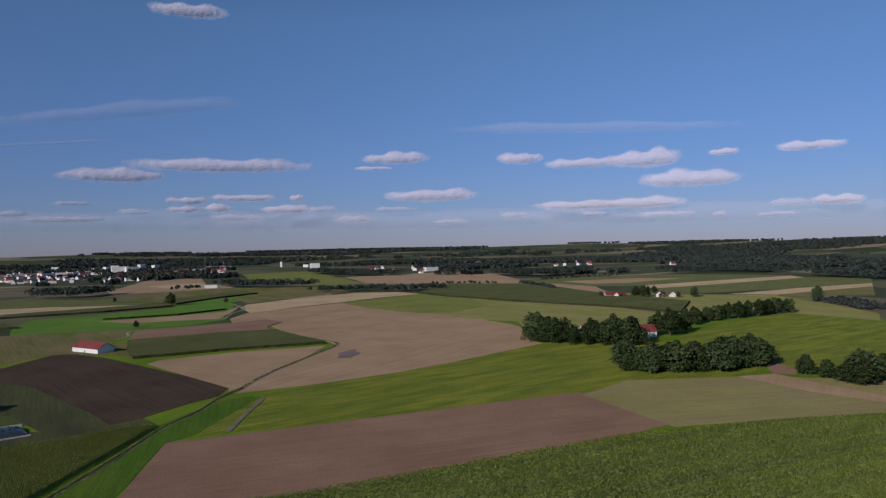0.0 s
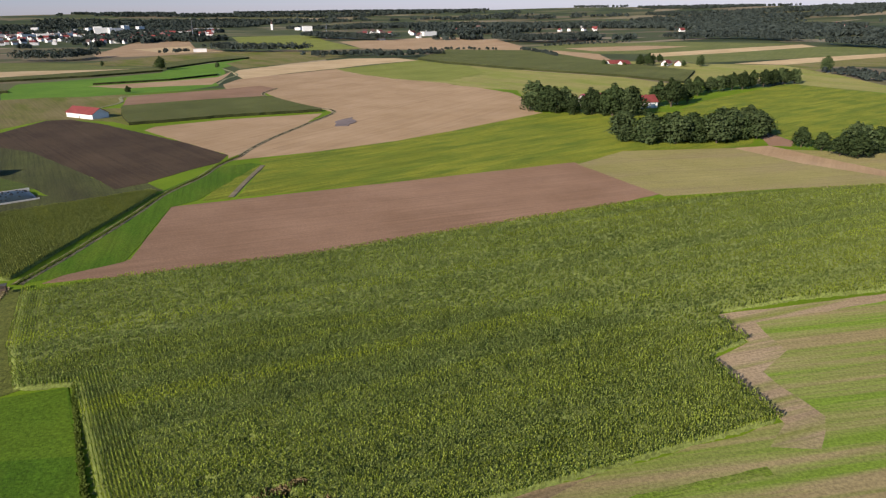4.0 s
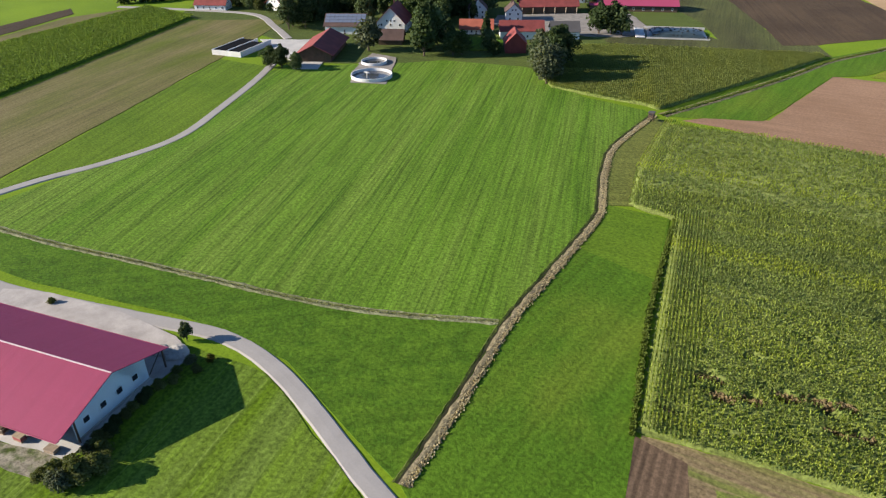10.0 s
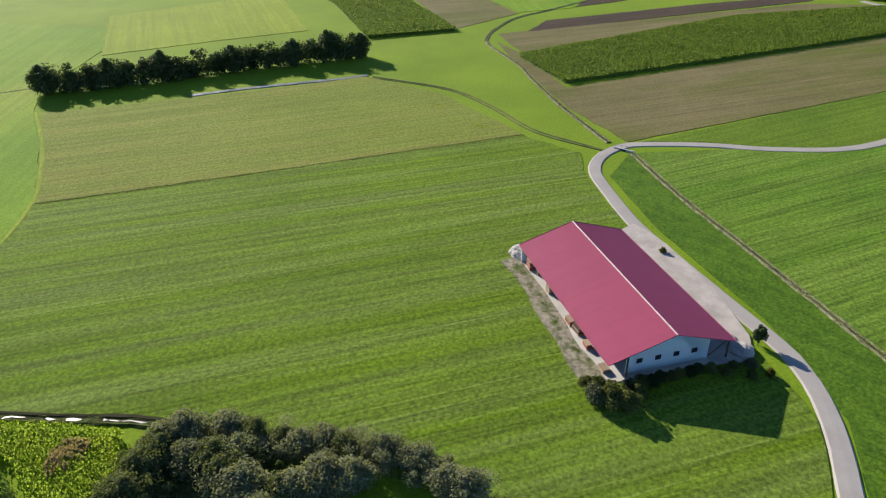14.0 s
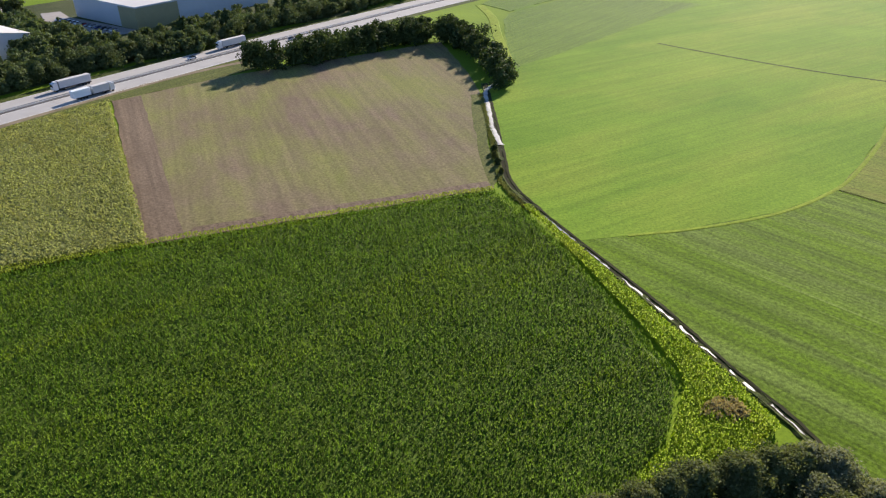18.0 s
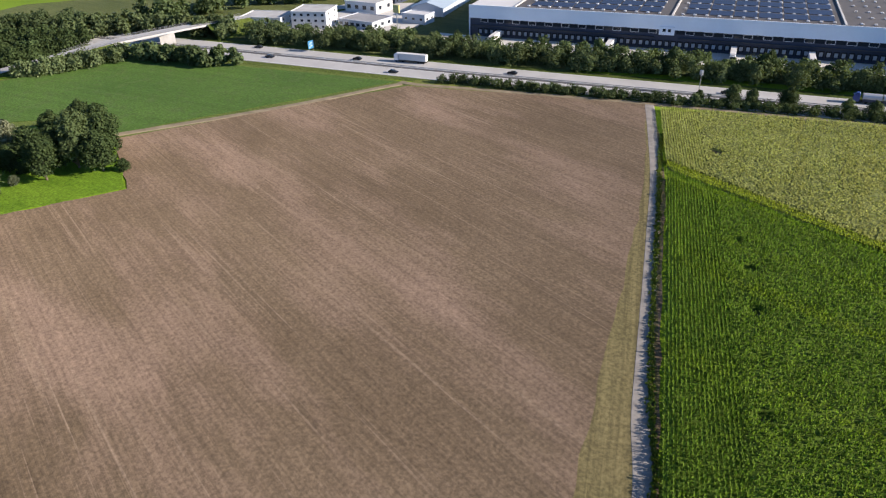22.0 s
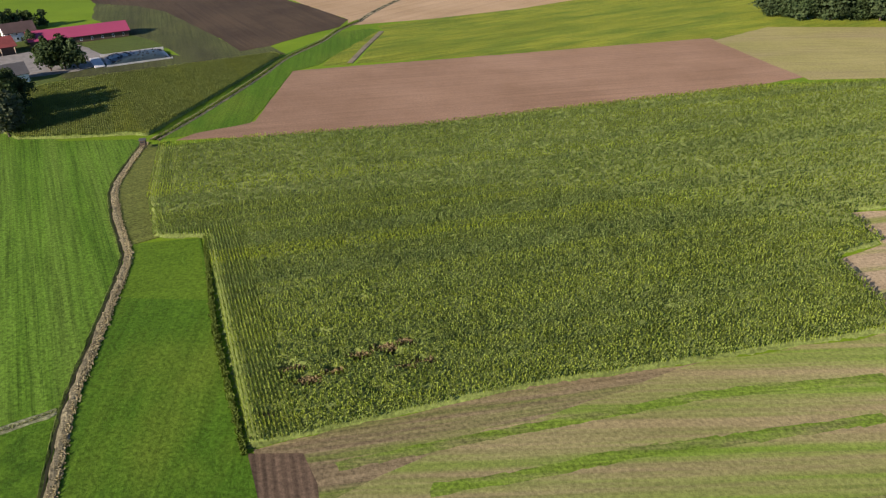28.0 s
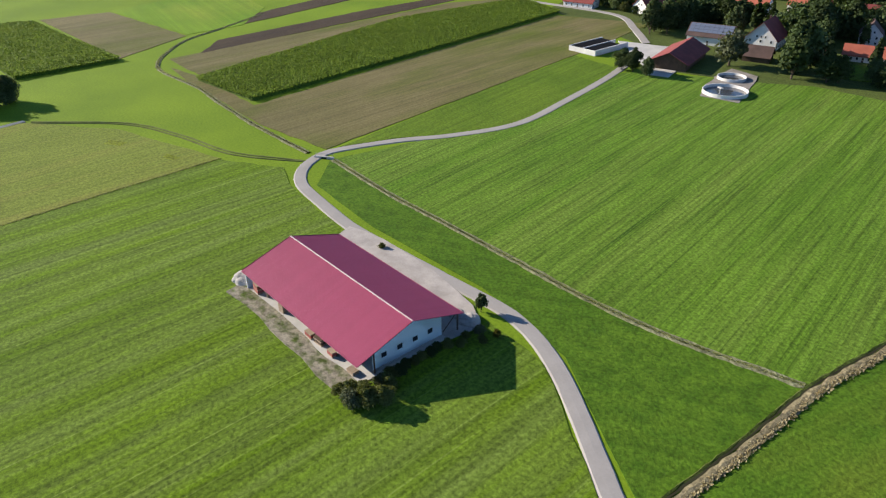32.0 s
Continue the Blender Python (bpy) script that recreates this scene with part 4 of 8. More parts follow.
crop("maize_field", "long green strip of maize between stubble fields", [(-321, -51), (-427, 52), (-474, 143), (-425, 153), (-350, 60), (-284, -25)], 125, MAIZE_F, step=1.0, width=0.24, spread=0.6, seed=8)
crop("maize_field", "dark green maize block in the far meadow", [(-365, -90), (-339, -131), (-414, -179), (-460, -215), (-470, -160), (-424, -131)], 40, MAIZE_F, step=0.95, width=0.3, spread=0.7, seed=9)


def crop_block(label, poly, height, top, side):
    """A far standing crop: an uneven top of leaves over upright dark sides."""
    pts = wobble(poly, 5.0, 0.8)
    area = sum(pts[i][0] * pts[(i + 1) % len(pts)][1] - pts[(i + 1) % len(pts)][0] * pts[i][1] for i in range(len(pts)))
    if area < 0:
        pts = pts[::-1]
    n = len(pts)
    ob = tagged(new("maize_field", mesh_of("maize_field", [(x, y, height + 0.12 * noise.noise((x * 0.3, y * 0.3, 1.0))) for x, y in pts], [tuple(range(n))], top)), label, "crop", kind="stuff")
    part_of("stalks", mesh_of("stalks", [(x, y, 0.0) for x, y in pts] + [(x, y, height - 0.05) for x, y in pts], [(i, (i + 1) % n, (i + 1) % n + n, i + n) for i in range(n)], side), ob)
    return ob


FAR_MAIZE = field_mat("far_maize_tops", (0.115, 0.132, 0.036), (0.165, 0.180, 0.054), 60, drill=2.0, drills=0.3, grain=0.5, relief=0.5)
# shade among the stalks is put into this dark side colour
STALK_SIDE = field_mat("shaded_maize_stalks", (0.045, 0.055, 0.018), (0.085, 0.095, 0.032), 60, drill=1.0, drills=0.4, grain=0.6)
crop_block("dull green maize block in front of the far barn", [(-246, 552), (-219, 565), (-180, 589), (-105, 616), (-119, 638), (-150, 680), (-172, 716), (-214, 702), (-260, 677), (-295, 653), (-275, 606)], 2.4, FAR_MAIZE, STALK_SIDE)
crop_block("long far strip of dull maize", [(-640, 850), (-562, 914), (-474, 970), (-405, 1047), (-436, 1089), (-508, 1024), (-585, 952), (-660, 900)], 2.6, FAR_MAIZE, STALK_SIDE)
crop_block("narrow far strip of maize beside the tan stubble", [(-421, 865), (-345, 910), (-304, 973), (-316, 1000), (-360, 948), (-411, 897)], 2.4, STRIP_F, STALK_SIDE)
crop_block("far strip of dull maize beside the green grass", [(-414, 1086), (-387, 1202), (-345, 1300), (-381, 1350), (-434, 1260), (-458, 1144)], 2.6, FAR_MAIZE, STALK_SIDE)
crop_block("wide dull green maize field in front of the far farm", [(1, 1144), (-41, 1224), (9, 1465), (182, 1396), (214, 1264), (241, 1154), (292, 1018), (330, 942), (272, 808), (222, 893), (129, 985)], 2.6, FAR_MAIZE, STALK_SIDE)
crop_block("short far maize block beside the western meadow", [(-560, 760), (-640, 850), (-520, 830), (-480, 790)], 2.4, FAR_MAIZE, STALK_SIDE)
crop("sunflower_field", "ripe yellowing sunflowers with hanging heads", [(197, -172), (151, -223), (81, -284), (46, -163), (102, -152), (157, -142)], 130, SUNFLOWER, row=0.8, step=0.65, height=1.6, leaves=4, spread=0.42, width=0.17, droop=0.5, seed=11, head=[(157, -142, 197, -172, 12)], holes=[(155, -160, 3, 2)], mass=0.8, scatter=0.25)
crop("weed_margin", "bright yellow-green rank maize and weeds beside the stream", [(-50.4, -162), (-53.8, -145), (-56.6, -125), (-58.9, -108), (-60.0, -90), (-56.5, -84), (-51, -76.3), (-44.5, -71.3), (-40, -67), (-48, -69), (-55.2, -70), (-62, -71), (-70, -75), (-68, -90), (-64, -108), (-60, -128), (-56, -146), (-52, -164)], 70, MAIZE_E, row=0.5, step=0.36, height=1.7, width=0.13, seed=12, mass=0.74, scatter=0.2, holes=[(-62.5, -81, 2.2, 1.4), (-64.5, -79, 1.5, 1.5)], bare=DRY_REED)
MAIZE_G = crop_mat("sunlit_margin_leaves", (0.30, 0.40, 0.035), (0.44, 0.54, 0.070), (0.46, 0.52, 0.06), 12, 0.5, 0.3, mottle=0.9)
crop("weed_margin", "yellow-green rank weeds between maize and sunflowers", [(152, -138.2), (98, -149.0), (44.5, -161.8), (-31, -172.8), (-45, -174.0), (-45.5, -176.6), (-31, -175.2), (46, -163.8), (102, -152.4), (156, -142.0)], 12, MAIZE_G, step=0.5, height=1.5, width=0.14, seed=13)


# ---- trees and shrubs ----
BARK = plain_mat("grey_brown_bark", (0.16, 0.125, 0.09), 0.95, spots=0.4, scale=3, spec=0.1)
LEAF_DARK = leaf_mat("dark_tree_leaves", (0.042, 0.072, 0.025), (0.108, 0.154, 0.055), 0.3)
LEAF_MID = leaf_mat("green_tree_leaves", (0.074, 0.118, 0.045), (0.188, 0.246, 0.102), 0.33)
LEAF_GREY = leaf_mat("grey_willow_leaves", (0.090, 0.115, 0.060), (0.210, 0.235, 0.135), 0.3)
LEAF_WILLOW = leaf_mat("pale_willow_leaves", (0.20, 0.225, 0.135), (0.40, 0.42, 0.27), 0.4)
LEAF_YELLOW = leaf_mat("yellowing_leaves", (0.110, 0.105, 0.018), (0.210, 0.180, 0.030), 0.3)


def crown_mesh(name, height, width, base, lobes, count, leaf, material, seed, cone=0.0, ruffle=0.6):
    """A crown of leaf clumps on several uneven lobes, with gaps between them."""
    rng = np.random.default_rng(seed)
    centre = []
    for k in range(lobes):
        a, f = rng.uniform(0, 6.283), rng.random()
        z = base + (height - base) * (0.12 + 0.72 * f)
        taper = (1 - 0.75 * f) if cone else math.sqrt(max(0.08, 1 - (1.7 * f - 0.75) ** 2))
        r = width * 0.5 * taper
        d = r * 0.62 * math.sqrt(rng.random())
        centre.append((d * math.cos(a), d * math.sin(a), z, max(0.5, r * rng.uniform(0.45, 0.65)), (height - base) * rng.uniform(0.13, 0.22)))
    centre = np.array(centre)
    pick = rng.integers(0, lobes, count)
    d = rng.normal(size=(count, 3))
    d /= np.linalg.norm(d, axis=1)[:, None]
    d[:, 2] = np.where(d[:, 2] < -0.5, -d[:, 2], d[:, 2])
    rad = (rng.random(count) ** 0.45 * 1.18)[:, None]
    c = centre[pick]
    p = c[:, :3] + d * rad * np.stack((c[:, 3], c[:, 3], c[:, 4]), 1)
    nrm = d + np.array([0, 0, 0.3]) + rng.normal(0, ruffle, (count, 3))
    nrm /= np.linalg.norm(nrm, axis=1)[:, None]
    u = np.cross(nrm, rng.normal(size=(count, 3)))
    u /= np.linalg.norm(u, axis=1)[:, None]
    v = np.cross(nrm, u)
    s = (leaf * rng.uniform(0.55, 1.25, count))[:, None]
    bend = nrm * s * 0.3
    verts = np.stack((p - u * s - v * s * 0.5, p + u * s * 0.3 - v * s * 0.8 + bend * 0.5, p + u * s + v * s * 0.45 - bend, p - u * s * 0.2 + v * s * 0.85 + bend), 1)
    return quick_mesh(name, verts.reshape(-1, 3), np.full(count, 4), np.arange(count * 4), material)


def trunk_mesh(name, height, base, radius, width, seed):
    rng = random.Random(seed)
    bm = bmesh.new()
    top = Vector((rng.uniform(-0.3, 0.3), rng.uniform(-0.3, 0.3), base + (height - base) * 0.55))
    tube(bm, (0, 0, -0.3), (0, 0, base), radius * 1.25, radius, 7)
    tube(bm, (0, 0, base), top, radius, radius * 0.4, 6)
    for k in range(5):
        a = k * 1.26 + rng.uniform(-0.4, 0.4)
        z = base * rng.uniform(0.8, 1.3)
        tube(bm, (0, 0, z), (math.cos(a) * width * 0.3, math.sin(a) * width * 0.3, z + (height - base) * rng.uniform(0.25, 0.5)), radius * 0.5, radius * 0.15, 5)
    me = bpy.data.meshes.new(name)
    bm.to_mesh(me)
    bm.free()
    me.materials.append(BARK)
    return me


KINDS = {}


def tree_kind(key, height, width, base, lobes, count, leaf, material, radius, seed, cone=0.0, ruffle=0.6):
    """A kind of tree or shrub; far ones take a crown of fewer, larger clumps."""
    near = crown_mesh("crown", height, width, base * 0.75, lobes, count, leaf, material, seed, cone, ruffle)
    far = crown_mesh("crown", height, width, base * 0.75, lobes, int(count * 0.3), leaf * 1.6, material, seed, cone, ruffle)
    KINDS[key] = (trunk_mesh("trunk", height, base, radius, width, seed), near, far, height)


for k, mt in enumerate((LEAF_DARK, LEAF_DARK, LEAF_MID, LEAF_MID)):
    tree_kind(f"oak{k}", 16, 13.5, 1.2, 30, 7600, 0.40, mt, 0.38, 20 + k)
    tree_kind(f"tall{k}", 18, 10, 1.4, 28, 6800, 0.39, mt, 0.35, 40 + k)
LEAF_BUSH = leaf_mat("scrubby_bush_leaves", (0.115, 0.145, 0.045), (0.265, 0.290, 0.105), 0.42)
for k, mt in enumerate((LEAF_BUSH, LEAF_DARK, LEAF_GREY, LEAF_YELLOW, LEAF_BUSH)):
    tree_kind(f"bush{k}", 4.5, 5.4, 0.3, 22, 3000, 0.22, mt, 0.12, 60 + k, ruffle=0.8)
tree_kind("willow", 12, 10, 2.0, 22, 4200, 0.4, LEAF_GREY, 0.35, 70, ruffle=0.9)
tree_kind("pale_willow", 12, 10, 2.0, 22, 4200, 0.4, LEAF_WILLOW, 0.35, 73, ruffle=0.9)
tree_kind("spruce", 17, 6.5, 1.5, 18, 1300, 0.7, LEAF_DARK, 0.25, 71, 1.0)
tree_kind("young", 5.5, 3.8, 1.0, 12, 1300, 0.27, LEAF_MID, 0.09, 72)
TREES = random.Random(5)


def tree(key, x, y, height, label, group="", spread=1.0, name="tree", z=0.0):
    trunk, near, far, h = KINDS[key]
    s = height / h
    ob = thing(name, label, "shrub" if name == "shrub" else "tree", Matrix.LocRotScale((x, y, z), Euler((0, 0, TREES.uniform(0, 6.283))), (s * spread, s * spread, s)), group)
    part_of("trunk", trunk, ob)
    part_of("crown", near if math.hypot(x, y) < 330 else far, ob)
    return ob


def belt(line, gap, width, keys, heights, label, group, name="tree", spread=1.0, z=0.0):
    """Trees or shrubs standing along a line, scattered over its width."""
    pts = smooth_line(line, gap)
    for p in pts:
        for _ in range(max(1, round(width / gap / 1.2))):
            tree(TREES.choice(keys), p.x + TREES.uniform(-0.5, 0.5) * width, p.y + TREES.uniform(-0.5, 0.5) * width, TREES.uniform(*heights), label, group, spread, name, z)


OAKS, TALLS = ["oak0", "oak1", "oak2", "oak3"], ["tall0", "tall1", "tall2", "tall3"]


def grove(name, label, line, gap, width, heights, material, quads=240, leaf=1.15, spread=0.42, seed=1, category="wood", fine=1.0, ruffle=0.6, slim=1.0):
    """A dense belt of trees that cannot be told apart: many crowns of leaf clumps, reaching down to the ground."""
    rng = np.random.default_rng(seed)
    quads, leaf = int(quads * 1.2 * fine), leaf * 0.85 / fine ** 0.6
    pts = []
    for p in smooth_line(line, gap):
        for _ in range(max(1, round(1.5 * width / gap))):
            pts.append((p.x + rng.uniform(-0.5, 0.5) * width, p.y + rng.uniform(-0.5, 0.5) * width))
    p = np.array(pts)
    n = len(p)
    h = rng.uniform(*heights, n)
    lobes = 7
    f, a = rng.random((n, lobes)), rng.uniform(0, 6.283, (n, lobes))
    r = h[:, None] * spread * np.sqrt(np.clip(1 - (1.5 * f - 0.6) ** 2, 0.1, 1))
    off = r * 0.6 * np.sqrt(rng.random((n, lobes)))
    lc = np.stack((p[:, :1] + off * np.cos(a), p[:, 1:] + off * np.sin(a), h[:, None] * (0.14 + 0.70 * f)), 2)
    pick = rng.integers(0, lobes, (n, quads))
    rows = np.arange(n)[:, None]
    d = rng.normal(size=(n, quads, 3))
    d /= np.linalg.norm(d, axis=2)[:, :, None]
    lr = (r * rng.uniform(0.5, 0.7, r.shape))[rows, pick][:, :, None]
    c = lc[rows, pick] + d * lr * (rng.random((n, quads, 1)) ** 0.45 * 1.2) * np.array([1, 1, 0.85])
    nrm = d + np.array([0, 0, 0.3]) + rng.normal(0, ruffle, d.shape)
    nrm /= np.linalg.norm(nrm, axis=2)[:, :, None]
    u = np.cross(nrm, rng.normal(size=d.shape))
    u /= np.linalg.norm(u, axis=2)[:, :, None]
    v = np.cross(nrm, u) * slim
    s = (leaf * rng.uniform(0.5, 1.2, (n, quads)))[:, :, None]
    verts = np.stack((c - u * s - v * s * 0.5, c + u * s * 0.3 - v * s * 0.8, c + u * s + v * s * 0.45 - nrm * s * 0.3, c - u * s * 0.2 + v * s * 0.85), 2)
    verts[..., 2] = np.maximum(verts[..., 2], 0.05)
    k = n * quads
    return tagged(new(name, quick_mesh(name, verts.reshape(-1, 3), np.full(k, 4), np.arange(k * 4), material)), label, category, kind="stuff")


# woods round the northern farm
belt([(76, 610), (94, 600), (108, 592)], 12, 14, OAKS, (20, 24), "dark broad-leaved tree in a farm wood", "farm wood trees", spread=1.25)
belt([(126, 578), (142, 574), (154, 572)], 12, 9, OAKS, (21, 25), "dark broad-leaved tree in a farm wood", "farm wood trees", spread=1.2)
for x, y, h in ((200, 622, 24), (209, 634, 20), (190, 628, 21), (222, 646, 15)):
    tree("oak1", x, y, h, "large dark tree beside the farmhouse", "farm wood trees", 1.0)
belt([(122, 464), (134, 451), (152, 452), (171, 455), (191, 460), (214, 480)], 13, 12, OAKS, (18, 22), "dark broad-leaved tree in a field copse", "copse trees", spread=1.3)
belt([(240, 690), (265, 720), (309, 745), (386, 792)], 9, 7, OAKS + TALLS, (13, 19), "broad-leaved tree in a long hedgerow", "hedgerow trees", spread=1.25)
for x, y, h in ((223, 434, 13), (229, 421, 12), (232, 406, 13), (238, 398, 16), (247, 408, 17), (258, 414, 16), (268, 424, 13), (281, 430, 15), (250, 424, 17)):
    tree(TREES.choice(OAKS), x, y, h, "green tree in a small copse", "small copse trees", 1.15)
grove("farm_wood", "dense dark undergrowth between the farm trees", [(78, 606), (100, 594), (118, 584), (154, 574)], 6, 16, (10, 17), LEAF_DARK, 420, 0.62, 0.4, seed=1)
grove("field_copse", "dense dark undergrowth of the copse in the fields", [(122, 464), (134, 453), (152, 454), (171, 457), (191, 462), (214, 482)], 6, 15, (10, 17), LEAF_DARK, 420, 0.62, 0.4, seed=2)
# hedge in the southern meadow
belt([(-226, -226), (-253, -190), (-288, -146), (-305, -123)], 19, 4, ["oak2", "oak3"], (10, 13), "dark hedge tree seen against the sun", "meadow hedge trees", spread=1.1)
grove("meadow_hedge", "dense dark undergrowth of the meadow hedge", [(-226, -226), (-253, -190), (-288, -146), (-305, -123)], 3.6, 8, (6.5, 12.5), LEAF_MID, 320, 0.6, 0.46, seed=3)
# thicket on the stream
LEAF_SALLOW = leaf_mat("sallow_leaves", (0.23, 0.26, 0.15), (0.50, 0.53, 0.35), 0.45, 0.25)
LEAF_SCRUB = leaf_mat("scrub_leaves", (0.12, 0.155, 0.060), (0.29, 0.330, 0.150), 0.45, 0.2)
for k in range(3):
    tree_kind(f"sallow{k}", 4.6, 5.8, 0.2, 44, 6500, 0.15, (LEAF_SALLOW, LEAF_SALLOW, LEAF_SCRUB)[k], 0.10, 80 + k, ruffle=1.0)
WEST_ARM = [(-69, -66), (-73.5, -60), (-73, -52), (-74, -44), (-75, -36), (-74, -25), (-72, -16)]
INNER_ARM = [(-67, -60), (-65, -53), (-61, -47), (-65, -41), (-68, -33)]
NEAR_ARM = [(-38, -59), (-46, -58.5), (-53, -61), (-60, -63)]
SOUTH_ARM = [(-34, -62), (-45, -64), (-54, -65.5), (-62, -67), (-69, -66)]
belt(WEST_ARM, 6.5, 2.5, ["sallow0", "sallow1", "sallow2", "sallow1"], (3.6, 5.6), "grey-green willow shrub in a streamside thicket", "thicket shrubs", "shrub", 1.15)
belt(INNER_ARM, 7, 2.5, ["sallow0", "sallow2", "sallow1"], (4.2, 6.4), "grey-green willow shrub in a streamside thicket", "thicket shrubs", "shrub", 1.2)
belt(SOUTH_ARM, 6.5, 2.5, ["sallow2", "sallow2", "sallow2"], (4.0, 6.0), "dark green shrub in a streamside thicket", "thicket shrubs", "shrub", 1.15)
grove("thicket", "tangled grey-green willow scrub along the stream", WEST_ARM, 2.2, 5.0, (2.6, 5.2), LEAF_SALLOW, 620, 0.19, 0.55, seed=14, ruffle=1.0, slim=0.7, category="shrub")
grove("thicket", "tangled dark green scrub along the maize", SOUTH_ARM, 2.2, 5.5, (2.8, 5.6), LEAF_SCRUB, 620, 0.19, 0.55, seed=15, ruffle=1.0, slim=0.7, category="shrub")
grove("thicket", "tangled dark scrub on the near side of the maize", NEAR_ARM, 2.4, 4.5, (2.6, 5.4), LEAF_SCRUB, 620, 0.19, 0.55, seed=17, ruffle=1.0, slim=0.7, category="shrub")
grove("thicket", "low dark undergrowth between the willow shrubs", [(-47, -60.5), (-55, -61), (-61, -61), (-66, -63), (-69, -57), (-70, -48)], 1.8, 4.5, (1.6, 3.2), LEAF_MID, 300, 0.18, 0.6, seed=19, ruffle=1.0, category="shrub")
grove("thicket", "tangled grey-green scrub inside the thicket", INNER_ARM, 2.4, 4.5, (2.8, 6.0), LEAF_SALLOW, 620, 0.19, 0.55, seed=16, ruffle=1.0, slim=0.7, category="shrub")
for key, x, y, h in (("bush1", -52.5, -203, 2.6), ("bush0", -51.5, -198, 2.8), ("bush1", -51, -192.5, 2.6), ("bush0", -50.3, -186, 2.2)):
    tree(key, x, y, h, "dark shrub hanging over the upper stream", "stream shrubs", 0.8, "shrub")
# wood round the weedy stubble field
grove("motorway_wood", "dense dark wood between stubble field and motorway", [(24, -316), (-20, -337), (-60, -353), (-74, -335)], 5, 13, (10, 14.5), LEAF_DARK, 420, 0.62, seed=4)
grove("motorway_wood", "dense dark tongue of wood beside the meadow", [(-70, -340), (-75, -300), (-72, -268)], 5, 8, (8, 12), LEAF_DARK, 420, 0.62, seed=5)
LEAF_BELT = leaf_mat("belt_leaves", (0.095, 0.140, 0.058), (0.250, 0.315, 0.140), 0.35)
LEAF_BELT_B = leaf_mat("dusky_belt_leaves", (0.062, 0.098, 0.040), (0.165, 0.220, 0.092), 0.35)
# belt north of the motorway
NB = [(380, -58), (352, -87), (267, -167), (195, -237), (115, -317), (25, -397), (-65, -470)]
grove("tree_belt", "dense green tree belt along the motorway", NB, 5.5, 10, (7, 12), LEAF_BELT, 300, 0.60, seed=6, fine=1.7)
grove("tree_belt", "dense dark tree belt along the motorway", [(x + 6, y - 7) for x, y in NB], 7, 12, (7, 11), LEAF_BELT_B, 240, 0.65, seed=7)
for x, y, h in ((257, -186, 12), (232, -206, 11.5), (206, -232, 12.5), (172, -266, 12), (142, -298, 12), (110, -330, 12), (304, -140, 11), (64, -375, 13), (44, -390, 13), (14, -415, 13)):
    tree(TREES.choice(OAKS + TALLS), x, y, h, "taller tree rising from the motorway belt", "motorway belt trees")
# hedge south of the motorway
grove("motorway_hedge", "dense low hedge along the motorway", [(266, -116), (228, -153), (206, -176), (172, -211), (140, -243)], 2.4, 4.5, (2.6, 4.4), LEAF_BELT_B, 130, 0.42, 0.65, seed=8, category="hedge", fine=1.5)
# copse beside the lane
for key, x, y, h, sp in (("oak2", 217, 57.5, 12, 1.0), ("oak3", 221, 49, 12, 1.05), ("oak2", 226, 55, 11.5, 1.0), ("oak3", 234, 58.5, 11, 1.0), ("tall1", 229, 33, 15.5, 1.1), ("oak0", 239, 30, 14, 1.0), ("tall2", 235, 24, 15, 1.2), ("oak1", 229, 17, 13, 1.1), ("tall0", 236, 15, 17, 1.1), ("oak0", 246, 37, 13, 1.1), ("oak1", 241, 44, 9, 1.1), ("oak2", 250, 24, 14, 1.1), ("oak1", 262, 31, 12, 1.1), ("oak0", 256, 17, 14, 1.1), ("oak1", 270, 22, 12, 1.1), ("bush1", 226, 11, 4, 1.0), ("bush2", 229, 41.5, 3.5, 0.9), ("bush1", 238, 40, 4, 1.2)):
    tree(key, x, y, h, "broad-leaved tree in the lane copse", "lane copse trees", sp)
tree("pale_willow", 256, 45, 12.5, "pale grey willow in the lane copse", spread=1.1)
belt([(240, 59.5), (251, 62), (261, 64), (280, 68), (303, 73), (330, 78.5), (346, 81)], 5, 3.5, ["oak2", "oak3", "tall2", "tall3"], (7.5, 10.5), "roadside tree beside the lane", "lane trees", spread=1.15)
for x, y, h in ((165, 54.5, 4.2), (139, 49.5, 4.4), (118, 45.5, 4.2), (73, 34.0, 5.0)):
    tree("young", x, y, h, "round-headed young tree on the lane verge", "young lane trees", 1.2)
tree("young", -121.5, 30.5, 4.8, "small round-headed tree beside the lane", spread=0.8)

# trees of the industrial park
grove("park_trees", "dense green trees between the halls and the motorway", [(150, -322), (128, -336), (105, -340), (80, -350), (56, -370), (32, -396)], 5, 20, (5, 8), LEAF_BELT, 300, 0.62, seed=21)
grove("park_trees", "dense dark trees beside the grey hall", [(128, -352), (142, -390), (162, -428)], 5, 16, (8, 12), LEAF_BELT_B, 260, 0.75, seed=22)
grove("park_trees", "dense green trees behind the grey hall", [(114, -372), (124, -392), (146, -414), (168, -442)], 6, 22, (6, 10), LEAF_BELT, 260, 0.7, seed=23)
grove("park_trees", "young green trees in front of the pale hall", [(104, -374), (84, -390), (58, -412), (30, -438), (4, -462)], 5.5, 12, (5, 8), LEAF_BELT, 260, 0.6, seed=24)
grove("park_trees", "dark trees beyond the warehouse roofs", [(182, -470), (215, -486), (262, -490)], 7, 18, (8, 13), LEAF_BELT_B, 220, 0.95, seed=25)


